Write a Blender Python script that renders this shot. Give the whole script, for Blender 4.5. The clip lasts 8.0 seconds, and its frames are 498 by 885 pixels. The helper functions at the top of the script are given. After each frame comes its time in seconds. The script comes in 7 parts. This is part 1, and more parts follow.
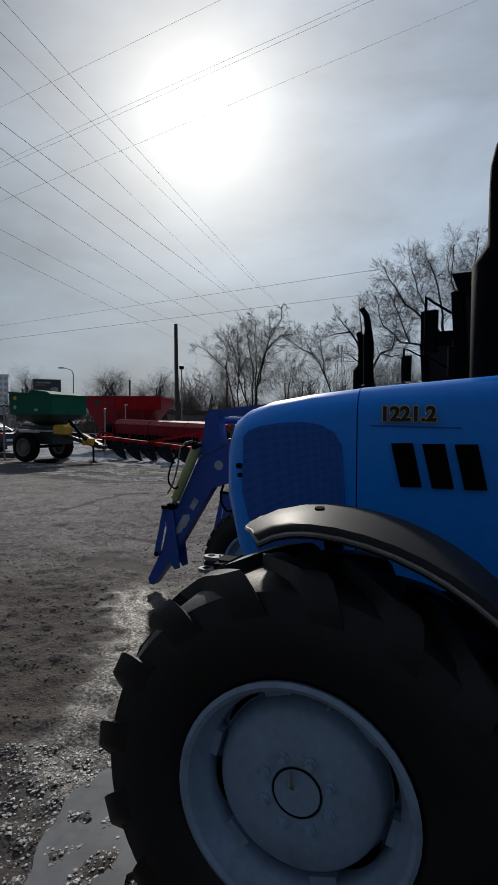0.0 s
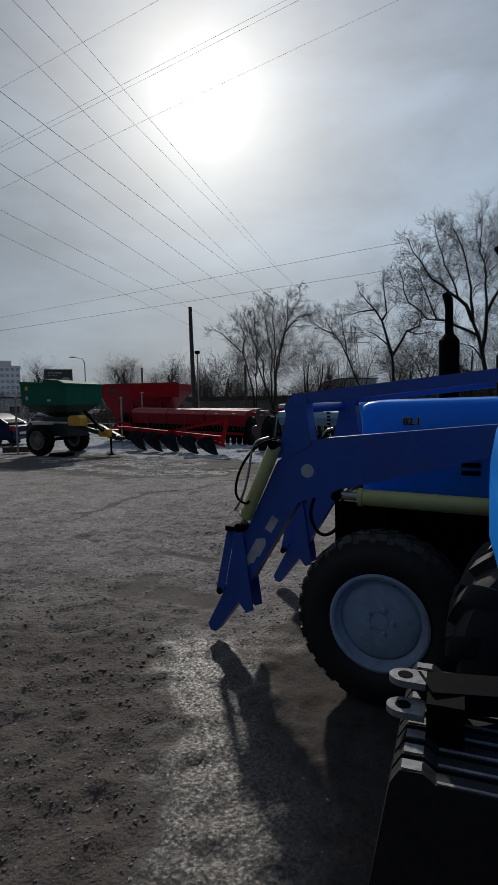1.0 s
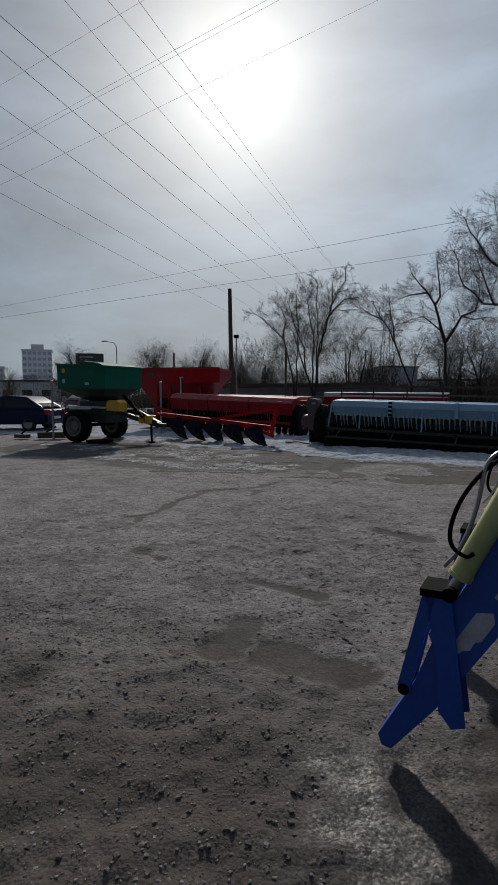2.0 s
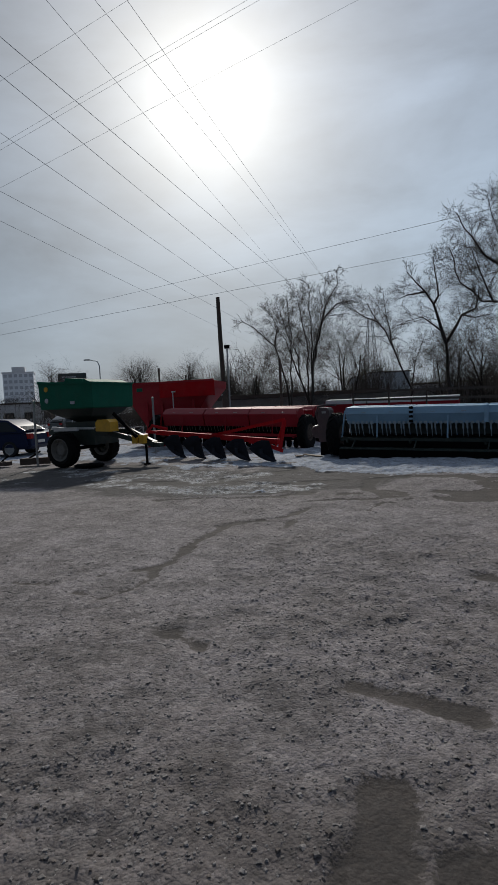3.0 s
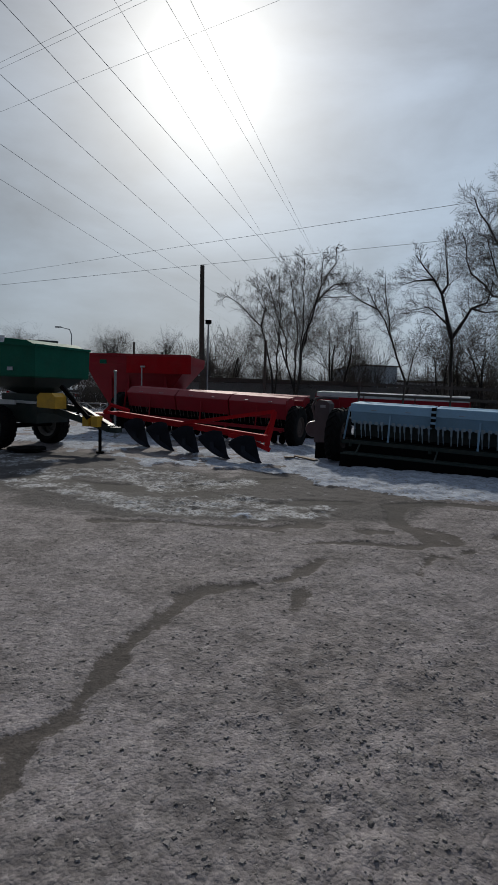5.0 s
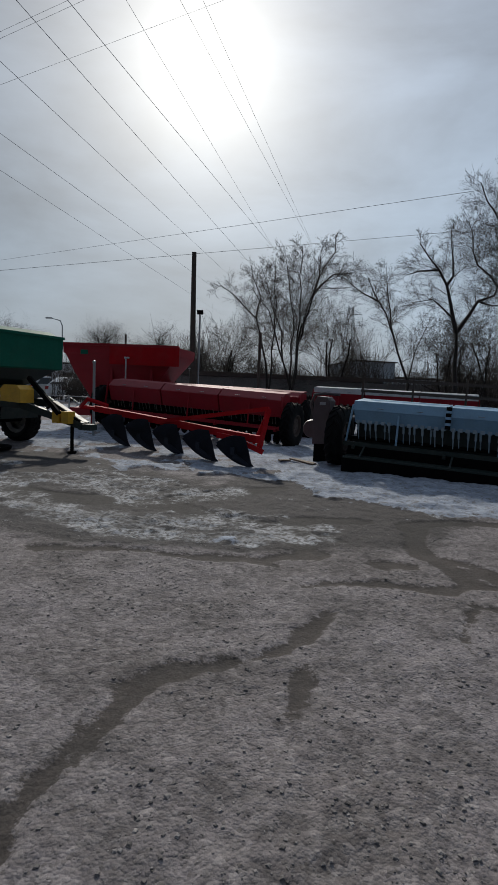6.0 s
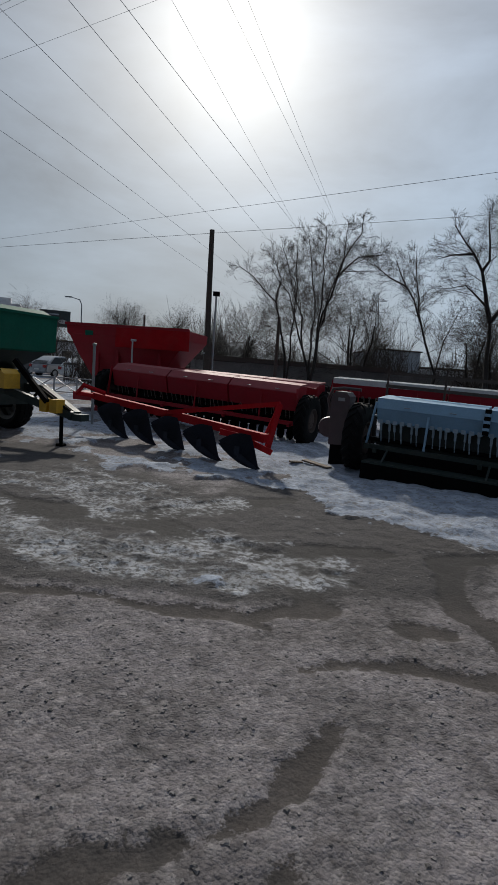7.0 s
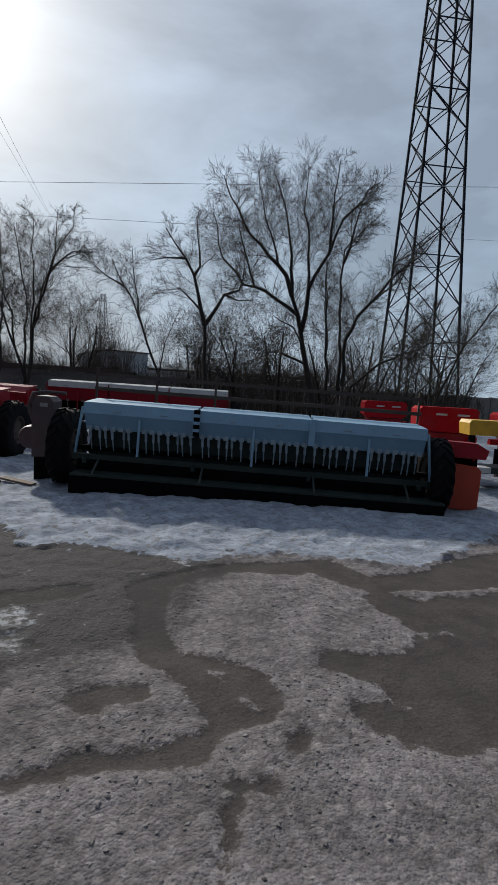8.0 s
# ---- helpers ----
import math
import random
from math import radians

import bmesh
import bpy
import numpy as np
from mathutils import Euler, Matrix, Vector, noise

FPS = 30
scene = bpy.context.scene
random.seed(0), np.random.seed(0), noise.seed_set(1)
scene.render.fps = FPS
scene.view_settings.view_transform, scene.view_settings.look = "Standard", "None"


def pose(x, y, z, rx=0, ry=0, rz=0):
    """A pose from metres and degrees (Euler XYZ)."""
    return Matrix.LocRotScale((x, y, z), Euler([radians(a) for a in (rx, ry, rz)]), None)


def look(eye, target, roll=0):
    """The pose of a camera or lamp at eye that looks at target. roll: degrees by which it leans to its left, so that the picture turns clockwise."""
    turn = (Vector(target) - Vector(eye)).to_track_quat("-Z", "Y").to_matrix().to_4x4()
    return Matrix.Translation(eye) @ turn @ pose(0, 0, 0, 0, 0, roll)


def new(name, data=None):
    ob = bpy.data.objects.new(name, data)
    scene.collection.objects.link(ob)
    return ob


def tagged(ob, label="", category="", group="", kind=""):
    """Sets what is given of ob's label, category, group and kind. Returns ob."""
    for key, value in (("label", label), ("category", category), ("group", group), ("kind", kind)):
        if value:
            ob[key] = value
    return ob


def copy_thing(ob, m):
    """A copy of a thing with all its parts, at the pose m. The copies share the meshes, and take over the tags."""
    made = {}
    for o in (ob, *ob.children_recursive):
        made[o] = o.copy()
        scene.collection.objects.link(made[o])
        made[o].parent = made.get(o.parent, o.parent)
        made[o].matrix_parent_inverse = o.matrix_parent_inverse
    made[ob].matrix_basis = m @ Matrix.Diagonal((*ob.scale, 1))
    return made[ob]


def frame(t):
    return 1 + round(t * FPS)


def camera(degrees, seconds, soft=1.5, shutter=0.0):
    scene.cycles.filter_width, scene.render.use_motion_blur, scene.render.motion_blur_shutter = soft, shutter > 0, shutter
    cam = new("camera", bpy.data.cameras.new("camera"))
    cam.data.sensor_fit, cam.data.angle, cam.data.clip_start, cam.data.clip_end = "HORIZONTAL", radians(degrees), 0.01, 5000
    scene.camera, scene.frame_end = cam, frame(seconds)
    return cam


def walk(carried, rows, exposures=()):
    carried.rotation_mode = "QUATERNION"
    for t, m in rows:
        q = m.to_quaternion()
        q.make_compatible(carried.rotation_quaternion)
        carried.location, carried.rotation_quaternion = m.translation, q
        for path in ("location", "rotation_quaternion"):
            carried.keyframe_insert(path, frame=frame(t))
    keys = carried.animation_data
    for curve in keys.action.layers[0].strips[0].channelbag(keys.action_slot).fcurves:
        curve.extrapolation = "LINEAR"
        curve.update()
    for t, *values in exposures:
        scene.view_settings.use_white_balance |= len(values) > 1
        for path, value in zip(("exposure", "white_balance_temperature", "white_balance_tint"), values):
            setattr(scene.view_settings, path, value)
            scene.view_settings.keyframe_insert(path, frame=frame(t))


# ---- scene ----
cam = camera(49.8, 8.0)
PATH = [
    (0, (0.299, -0.599, 1.492), (0.292, 1.399, 1.413), 0.3),
    (0.5, (0.072, -0.051, 1.504), (0.034, 1.946, 1.41), 1.3),
    (1, (-0.221, 0.648, 1.515), (-0.273, 2.643, 1.381), -1.2),
    (1.5, (-0.631, 1.27, 1.531), (-0.753, 3.258, 1.348), 0.1),
    (1.7, (-0.763, 1.521, 1.518), (-0.916, 3.506, 1.327), -0.2),
    (2.8, (-1.524, 3.093, 1.516), (-1.63, 5.086, 1.388), -1.0),
    (3, (-1.617, 3.392, 1.506), (-1.717, 5.385, 1.371), -2.9),
    (3.5, (-1.817, 4.088, 1.531), (-1.942, 6.078, 1.372), -0.1),
    (4, (-1.815, 4.778, 1.55), (-1.835, 6.771, 1.382), -0.8),
    (4.5, (-1.908, 5.507, 1.544), (-1.929, 7.499, 1.359), 1.0),
    (6, (-1.838, 7.55, 1.525), (-1.813, 9.539, 1.314), 2.5),
    (6.5, (-1.745, 8.111, 1.605), (-1.733, 10.096, 1.363), 2.6),
    (7, (-1.649, 8.736, 1.646), (-1.689, 10.717, 1.375), 4.2),
    (7.5, (-1.348, 9.177, 1.658), (-1.329, 11.164, 1.43), 1.7),
    (7.6, (-1.314, 9.237, 1.707), (-1.15, 11.218, 1.482), 2.3),
    (7.7, (-1.238, 9.258, 1.752), (-0.927, 11.221, 1.527), 2.0),
    (7.8, (-1.185, 9.287, 1.769), (-0.715, 11.218, 1.547), 2.0),
    (7.9, (-1.119, 9.354, 1.732), (-0.423, 11.217, 1.522), 2.7),
    (8, (-1.05, 9.418, 1.677), (-0.171, 11.203, 1.474), 3.3),
]
walk(cam, [(t, look(e, g, r)) for t, e, g, r in PATH], [(0, -0.02), (0.8, -0.1), (1.5, -0.14), (3, -0.03), (4, 0.0), (7.4, 0.0), (7.7, 0.08), (8, 0.22)])

# ---- sky, sun, exposure ----
SUN_DIR = Vector((-0.080, 0.868, 0.488)).normalized()
SUN_ELEV = math.asin(SUN_DIR.z)
SUN_AZ = math.atan2(SUN_DIR.x, SUN_DIR.y)

world = bpy.data.worlds.new("hazy_sky")
scene.world = world
world.use_nodes = True
wn, wl = world.node_tree.nodes, world.node_tree.links
wn.clear()


def wnode(kind, **kw):
    n = wn.new(kind)
    for k, v in kw.items():
        if k == "operation":
            n.operation = v
        elif k == "blend_type":
            n.blend_type = v
        elif k == "data_type":
            n.data_type = v
    return n


w_out = wnode("ShaderNodeOutputWorld")
w_bg = wnode("ShaderNodeBackground")
w_sky = wn.new("ShaderNodeTexSky")
w_sky.sky_type = "NISHITA"
w_sky.sun_disc = False
w_sky.sun_elevation = SUN_ELEV
w_sky.sun_rotation = SUN_AZ
w_sky.dust_density = 3.0
w_sky.air_density = 1.0
w_co = wn.new("ShaderNodeTexCoord")
# thin high cloud: uneven veil over the clear sky
w_map = wn.new("ShaderNodeMapping")
w_map.inputs["Scale"].default_value = (1.0, 1.0, 2.6)
wl.new(w_co.outputs["Generated"], w_map.inputs["Vector"])
w_n1 = wn.new("ShaderNodeTexNoise")
w_n1.inputs["Scale"].default_value = 2.3
w_n1.inputs["Detail"].default_value = 7.0
w_n1.inputs["Roughness"].default_value = 0.56
w_n1.inputs["Distortion"].default_value = 0.25
wl.new(w_map.outputs["Vector"], w_n1.inputs["Vector"])
w_cl = wn.new("ShaderNodeMapRange")
w_cl.inputs["From Min"].default_value = 0.34
w_cl.inputs["From Max"].default_value = 0.68
w_cl.inputs["To Min"].default_value = 0.68
w_cl.inputs["To Max"].default_value = 1.22
wl.new(w_n1.outputs["Fac"], w_cl.inputs["Value"])
# aureole of the veiled sun: falls off with the angle from it
w_dot = wn.new("ShaderNodeVectorMath")
w_dot.operation = "DOT_PRODUCT"
wl.new(w_co.outputs["Generated"], w_dot.inputs[0])
w_dot.inputs[1].default_value = SUN_DIR
w_ang = wnode("ShaderNodeMath", operation="ARCCOSINE")
wl.new(w_dot.outputs["Value"], w_ang.inputs[0])


def lobe(width, gain, power):
    a = wnode("ShaderNodeMath", operation="DIVIDE")
    wl.new(w_ang.outputs[0], a.inputs[0])
    a.inputs[1].default_value = width
    p = wnode("ShaderNodeMath", operation="POWER")
    wl.new(a.outputs[0], p.inputs[0])
    p.inputs[1].default_value = power
    e = wnode("ShaderNodeMath", operation="MULTIPLY")
    wl.new(p.outputs[0], e.inputs[0])
    e.inputs[1].default_value = -1.0
    x = wnode("ShaderNodeMath", operation="EXPONENT")
    wl.new(e.outputs[0], x.inputs[0])
    g = wnode("ShaderNodeMath", operation="MULTIPLY")
    wl.new(x.outputs[0], g.inputs[0])
    g.inputs[1].default_value = gain
    return g


l1, l2 = lobe(0.126, 0.92, 1.3), lobe(0.42, 0.16, 1.3)
w_sum = wnode("ShaderNodeMath", operation="ADD")
wl.new(l1.outputs[0], w_sum.inputs[0])
wl.new(l2.outputs[0], w_sum.inputs[1])
w_glow = wn.new("ShaderNodeMix")
w_glow.data_type = "RGBA"
w_glow.blend_type = "MULTIPLY"
w_glow.inputs[0].default_value = 1.0
wl.new(w_sum.outputs[0], w_glow.inputs[6])
w_glow.inputs[7].default_value = (1.0, 0.97, 0.88, 1)
# veil colour, a little bluer away from the sun
w_sep = wn.new("ShaderNodeSeparateXYZ")
wl.new(w_co.outputs["Generated"], w_sep.inputs[0])
w_ramp = wn.new("ShaderNodeValToRGB")
cr = w_ramp.color_ramp
cr.elements[0].position, cr.elements[0].color = 0.0, (0.276, 0.348, 0.422, 1)
cr.elements[1].position, cr.elements[1].color = 0.65, (0.264, 0.320, 0.412, 1)
m = cr.elements.new(0.22)
m.color = (0.250, 0.326, 0.415, 1)
wl.new(w_sep.outputs["Z"], w_ramp.inputs["Fac"])
w_veil = wn.new("ShaderNodeMix")
w_veil.data_type = "RGBA"
w_veil.blend_type = "MULTIPLY"
w_veil.inputs[0].default_value = 1.0
wl.new(w_ramp.outputs["Color"], w_veil.inputs[6])
# the veil thins and dims away from the sun
w_far = wn.new("ShaderNodeMapRange")
w_far.interpolation_type = "SMOOTHSTEP"
w_far.inputs["From Min"].default_value = 0.95
w_far.inputs["From Max"].default_value = 1.7
w_far.inputs["To Min"].default_value = 1.0
w_far.inputs["To Max"].default_value = 0.40
wl.new(w_ang.outputs[0], w_far.inputs["Value"])
# a brighter bank of thin cloud to one side of the sun
w_bank = wn.new("ShaderNodeMapRange")
w_bank.interpolation_type = "SMOOTHSTEP"
w_bank.inputs["From Min"].default_value = -0.45
w_bank.inputs["From Max"].default_value = 0.55
w_bank.inputs["To Min"].default_value = 0.84
w_bank.inputs["To Max"].default_value = 1.24
wl.new(w_sep.outputs["X"], w_bank.inputs["Value"])
w_side = wnode("ShaderNodeMath", operation="MULTIPLY")
wl.new(w_cl.outputs["Result"], w_side.inputs[0])
wl.new(w_bank.outputs["Result"], w_side.inputs[1])
w_both = wnode("ShaderNodeMath", operation="MULTIPLY")
wl.new(w_side.outputs[0], w_both.inputs[0])
wl.new(w_far.outputs["Result"], w_both.inputs[1])
wl.new(w_both.outputs[0], w_veil.inputs[7])
w_skys = wn.new("ShaderNodeMix")
w_skys.data_type = "RGBA"
w_skys.blend_type = "MULTIPLY"
w_skys.inputs[0].default_value = 1.0
wl.new(w_sky.outputs["Color"], w_skys.inputs[6])
w_skys.inputs[7].default_value = (0.004, 0.004, 0.004, 1)
w_add1 = wn.new("ShaderNodeMix")
w_add1.data_type = "RGBA"
w_add1.blend_type = "ADD"
w_add1.inputs[0].default_value = 1.0
wl.new(w_veil.outputs[2], w_add1.inputs[6])
wl.new(w_skys.outputs[2], w_add1.inputs[7])
w_add2 = wn.new("ShaderNodeMix")
w_add2.data_type = "RGBA"
w_add2.blend_type = "ADD"
w_add2.inputs[0].default_value = 1.0
wl.new(w_add1.outputs[2], w_add2.inputs[6])
wl.new(w_glow.outputs[2], w_add2.inputs[7])
wl.new(w_add2.outputs[2], w_bg.inputs["Color"])
w_bg.inputs["Strength"].default_value = 1.0
wl.new(w_bg.outputs[0], w_out.inputs["Surface"])

sun_data = bpy.data.lights.new("sun", "SUN")
sun_data.energy = 3.0
sun_data.angle = radians(2.5)
sun_data.color = (1.0, 0.95, 0.86)
sun = new("sun", sun_data)
sun.matrix_world = look((0, 0, 30), Vector((0, 0, 30)) - SUN_DIR)

# ---- materials ----
MATS = {}


def mat(name, color, rough=0.6, metal=0.0, var=0.25, scale=6.0, fine=60.0, bump=0.15, dirt=0.0, dirt_color=(0.10, 0.085, 0.07), coat=0.0, spec=0.5, island=0.0):
    """A painted, rubber, metal or mineral surface: base colour, two scales of variation, dust and fine relief."""
    if name in MATS:
        return MATS[name]
    ma = bpy.data.materials.new(name)
    ma.use_nodes = True
    n, k = ma.node_tree.nodes, ma.node_tree.links
    b = n["Principled BSDF"]
    b.inputs["Metallic"].default_value = metal
    b.inputs["Coat Weight"].default_value = coat
    b.inputs["Specular IOR Level"].default_value = spec
    co = n.new("ShaderNodeTexCoord")
    n1 = n.new("ShaderNodeTexNoise")
    n1.inputs["Scale"].default_value, n1.inputs["Detail"].default_value = scale, 4.0
    n2 = n.new("ShaderNodeTexNoise")
    n2.inputs["Scale"].default_value, n2.inputs["Detail"].default_value = fine, 3.0
    k.new(co.outputs["Object"], n1.inputs["Vector"])
    k.new(co.outputs["Object"], n2.inputs["Vector"])
    av = n.new("ShaderNodeMath")
    av.operation = "ADD"
    k.new(n1.outputs["Fac"], av.inputs[0])
    k.new(n2.outputs["Fac"], av.inputs[1])
    rg = n.new("ShaderNodeMapRange")
    rg.inputs["From Min"].default_value, rg.inputs["From Max"].default_value = 0.7, 1.3
    rg.inputs["To Min"].default_value, rg.inputs["To Max"].default_value = 1.0 - var, 1.0 + var
    k.new(av.outputs[0], rg.inputs["Value"])
    mx = n.new("ShaderNodeMix")
    mx.data_type, mx.blend_type = "RGBA", "MULTIPLY"
    mx.inputs[0].default_value = 1.0
    mx.inputs[6].default_value = (*color, 1)
    k.new(rg.outputs["Result"], mx.inputs[7])
    last = mx.outputs[2]
    if island:
        geo = n.new("ShaderNodeNewGeometry")
        ri = n.new("ShaderNodeMapRange")
        ri.inputs["To Min"].default_value, ri.inputs["To Max"].default_value = 1 - island, 1 + island
        k.new(geo.outputs["Random Per Island"], ri.inputs["Value"])
        mi = n.new("ShaderNodeMix")
        mi.data_type, mi.blend_type = "RGBA", "MULTIPLY"
        mi.inputs[0].default_value = 1.0
        k.new(last, mi.inputs[6])
        k.new(ri.outputs["Result"], mi.inputs[7])
        last = mi.outputs[2]
    if dirt:
        n3 = n.new("ShaderNodeTexNoise")
        n3.inputs["Scale"].default_value, n3.inputs["Detail"].default_value, n3.inputs["Roughness"].default_value = scale * 0.7, 8.0, 0.65
        k.new(co.outputs["Object"], n3.inputs["Vector"])
        dr = n.new("ShaderNodeMapRange")
        dr.inputs["From Min"].default_value, dr.inputs["From Max"].default_value = 0.45, 0.72
        dr.inputs["To Min"].default_value, dr.inputs["To Max"].default_value = 0.0, dirt
        k.new(n3.outputs["Fac"], dr.inputs["Value"])
        md = n.new("ShaderNodeMix")
        md.data_type = "RGBA"
        k.new(dr.outputs["Result"], md.inputs[0])
        k.new(last, md.inputs[6])
        md.inputs[7].default_value = (*dirt_color, 1)
        last = md.outputs[2]
        rr = n.new("ShaderNodeMapRange")
        rr.inputs["To Min"].default_value, rr.inputs["To Max"].default_value = rough, min(1.0, rough + 0.35)
        k.new(dr.outputs["Result"], rr.inputs["Value"])
        k.new(rr.outputs["Result"], b.inputs["Roughness"])
    else:
        rr = n.new("ShaderNodeMapRange")
        rr.inputs["To Min"].default_value, rr.inputs["To Max"].default_value = max(0.02, rough - 0.1), min(1.0, rough + 0.1)
        k.new(n1.outputs["Fac"], rr.inputs["Value"])
        k.new(rr.outputs["Result"], b.inputs["Roughness"])
    k.new(last, b.inputs["Base Color"])
    if bump:
        bp = n.new("ShaderNodeBump")
        bp.inputs["Strength"].default_value = bump
        bp.inputs["Distance"].default_value = 0.01
        k.new(n2.outputs["Fac"], bp.inputs["Height"])
        k.new(bp.outputs["Normal"], b.inputs["Normal"])
    MATS[name] = ma
    return ma


BLUE = mat("tractor_blue", (0.006, 0.27, 0.95), 0.30, var=0.06, scale=2.5, fine=25, bump=0.01, dirt=0.05, coat=0.15, spec=0.3)
BLUE_DARK = mat("loader_blue", (0.010, 0.070, 0.36), 0.42, var=0.12, scale=4, fine=40, bump=0.04, dirt=0.22, coat=0.1)
RIM = mat("rim_grey_blue", (0.26, 0.36, 0.50), 0.5, var=0.12, scale=5, fine=40, bump=0.05, dirt=0.5)
RUBBER = mat("tyre_rubber", (0.010, 0.0105, 0.0115), 0.56, var=0.25, scale=5, fine=80, bump=0.12, dirt=0.14, dirt_color=(0.040, 0.036, 0.032), spec=0.36)
RUBBER_DULL = mat("old_tyre_rubber", (0.0065, 0.0065, 0.007), 0.8, var=0.25, scale=5, fine=80, bump=0.2, dirt=0.12, dirt_color=(0.022, 0.020, 0.018), spec=0.12)
PLASTIC = mat("fender_plastic", (0.018, 0.0185, 0.020), 0.50, var=0.2, fine=90, bump=0.015, dirt=0.2, dirt_color=(0.035, 0.033, 0.03), spec=0.13)
LIP = mat("worn_plastic_lip", (0.16, 0.16, 0.155), 0.5, var=0.3, fine=60, bump=0.03, dirt=0.3)
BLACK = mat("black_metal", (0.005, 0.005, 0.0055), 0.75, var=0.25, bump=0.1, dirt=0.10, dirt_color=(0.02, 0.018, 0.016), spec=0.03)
DARKHOLE = mat("vent_black", (0.004, 0.004, 0.005), 0.9, var=0.2, bump=0.0, spec=0.05)
CAST = mat("cast_iron_worn", (0.018, 0.018, 0.019), 0.75, var=0.3, scale=8, bump=0.25, dirt=0.1, spec=0.12)
WORN = mat("worn_bare_iron", (0.20, 0.20, 0.205), 0.6, metal=0.0, var=0.35, scale=14, bump=0.25, dirt=0.35, spec=0.25)
STEEL = mat("bare_steel", (0.35, 0.35, 0.36), 0.38, metal=0.8, var=0.2, bump=0.1, dirt=0.2)
CREAM = mat("cylinder_cream", (0.42, 0.42, 0.17), 0.45, var=0.1, scale=6, bump=0.05, dirt=0.2)
RED = mat("seeder_red", (0.30, 0.006, 0.016), 0.52, var=0.12, scale=3, fine=30, bump=0.04, dirt=0.12, spec=0.35)
REDB = mat("plough_red", (0.40, 0.012, 0.018), 0.62, var=0.14, scale=4, fine=30, bump=0.05, dirt=0.2, spec=0.04)
ORANGE = mat("orange_red", (0.46, 0.048, 0.016), 0.5, var=0.12, bump=0.05, dirt=0.15)
PALEBLUE = mat("seeder_pale_blue", (0.24, 0.40, 0.55), 0.45, var=0.08, scale=3, fine=30, bump=0.04, dirt=0.15)
GREYLID = mat("lid_grey", (0.50, 0.50, 0.50), 0.5, var=0.12, bump=0.05, dirt=0.15)
PINKLID = mat("lid_faded_red", (0.27, 0.038, 0.045), 0.7, var=0.12, bump=0.05, dirt=0.15)
TUBE = mat("seed_tube_grey", (0.34, 0.43, 0.50), 0.6, var=0.2, bump=0.1, dirt=0.2)
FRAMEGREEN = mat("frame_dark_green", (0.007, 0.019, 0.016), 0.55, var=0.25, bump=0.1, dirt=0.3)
MAROON = mat("gearcase_maroon", (0.066, 0.045, 0.050), 0.5, var=0.2, bump=0.08, dirt=0.3)
SHARE = mat("mouldboard_steel", (0.026, 0.030, 0.044), 0.75, metal=0.0, var=0.25, scale=5, bump=0.08, dirt=0.3, dirt_color=(0.05, 0.045, 0.042), spec=0.2)
GREEN = mat("spreader_green", (0.008, 0.115, 0.074), 0.7, var=0.12, scale=3, fine=25, bump=0.04, dirt=0.12, spec=0.15)
YELLOW = mat("box_yellow", (0.60, 0.33, 0.02), 0.5, var=0.15, bump=0.05, dirt=0.25)
WHITE = mat("white_plastic", (0.70, 0.70, 0.66), 0.45, var=0.06, bump=0.03, dirt=0.1)
WOOD = mat("pole_wood", (0.055, 0.045, 0.037), 0.85, var=0.35, scale=8, fine=40, bump=0.4)
PLANK = mat("plank_wood", (0.16, 0.12, 0.085), 0.85, var=0.3, scale=8, fine=40, bump=0.3)
BARK = mat("tree_bark", (0.026, 0.021, 0.018), 0.95, var=0.35, scale=6, fine=40, bump=0.4)
TWIG = mat("tree_twigs", (0.045, 0.037, 0.032), 0.95, var=0.3, scale=2, fine=20, bump=0.0)
CONCRETE = mat("wall_concrete", (0.19, 0.175, 0.165), 0.9, var=0.25, scale=1.2, fine=12, bump=0.25, dirt=0.3)
TINROOF = mat("shed_grey", (0.40, 0.45, 0.50), 0.7, var=0.15, scale=0.8, fine=8, bump=0.1, dirt=0.2)
RUSTY = mat("dark_rust", (0.07, 0.05, 0.042), 0.85, var=0.35, scale=2, bump=0.2)
GALV = mat("galvanised_grey", (0.30, 0.31, 0.32), 0.55, metal=0.4, var=0.2, bump=0.1)
TOWER = mat("mast_paint", (0.018, 0.021, 0.030), 0.85, var=0.2, scale=0.5, bump=0.0, spec=0.1)
WIRE = mat("cable_grey", (0.26, 0.27, 0.29), 0.6, var=0.1, bump=0.0)
CARBLUE = mat("car_dark_blue", (0.010, 0.018, 0.055), 0.35, var=0.05, bump=0.0, dirt=0.05, coat=0.0, spec=0.12)
CARSILVER = mat("car_silver", (0.32, 0.33, 0.35), 0.3, metal=0.3, var=0.05, bump=0.0, dirt=0.2, coat=0.4)
CARWHITE = mat("car_white", (0.62, 0.63, 0.64), 0.3, var=0.05, bump=0.0, dirt=0.2, coat=0.4)
CARDARK = mat("car_graphite", (0.05, 0.055, 0.06), 0.3, var=0.05, bump=0.0, dirt=0.2, coat=0.4)
WINDOW = mat("dark_window_glass", (0.012, 0.015, 0.019), 0.12, var=0.05, bump=0.0, spec=0.35)
LAMPGLASS = mat("lamp_glass", (0.55, 0.56, 0.57), 0.15, var=0.05, bump=0.0)
TAILRED = mat("tail_lamp_red", (0.30, 0.01, 0.01), 0.2, var=0.05, bump=0.0)
# distance haze is put into the pale window and wall colours of the flats
FARGLASS = mat("flats_window_hazed", (0.40, 0.42, 0.46), 0.4, var=0.1, bump=0.0)
PANEL = mat("flats_panel_hazed", (0.70, 0.72, 0.76), 0.85, var=0.10, scale=0.15, fine=2, bump=0.0)
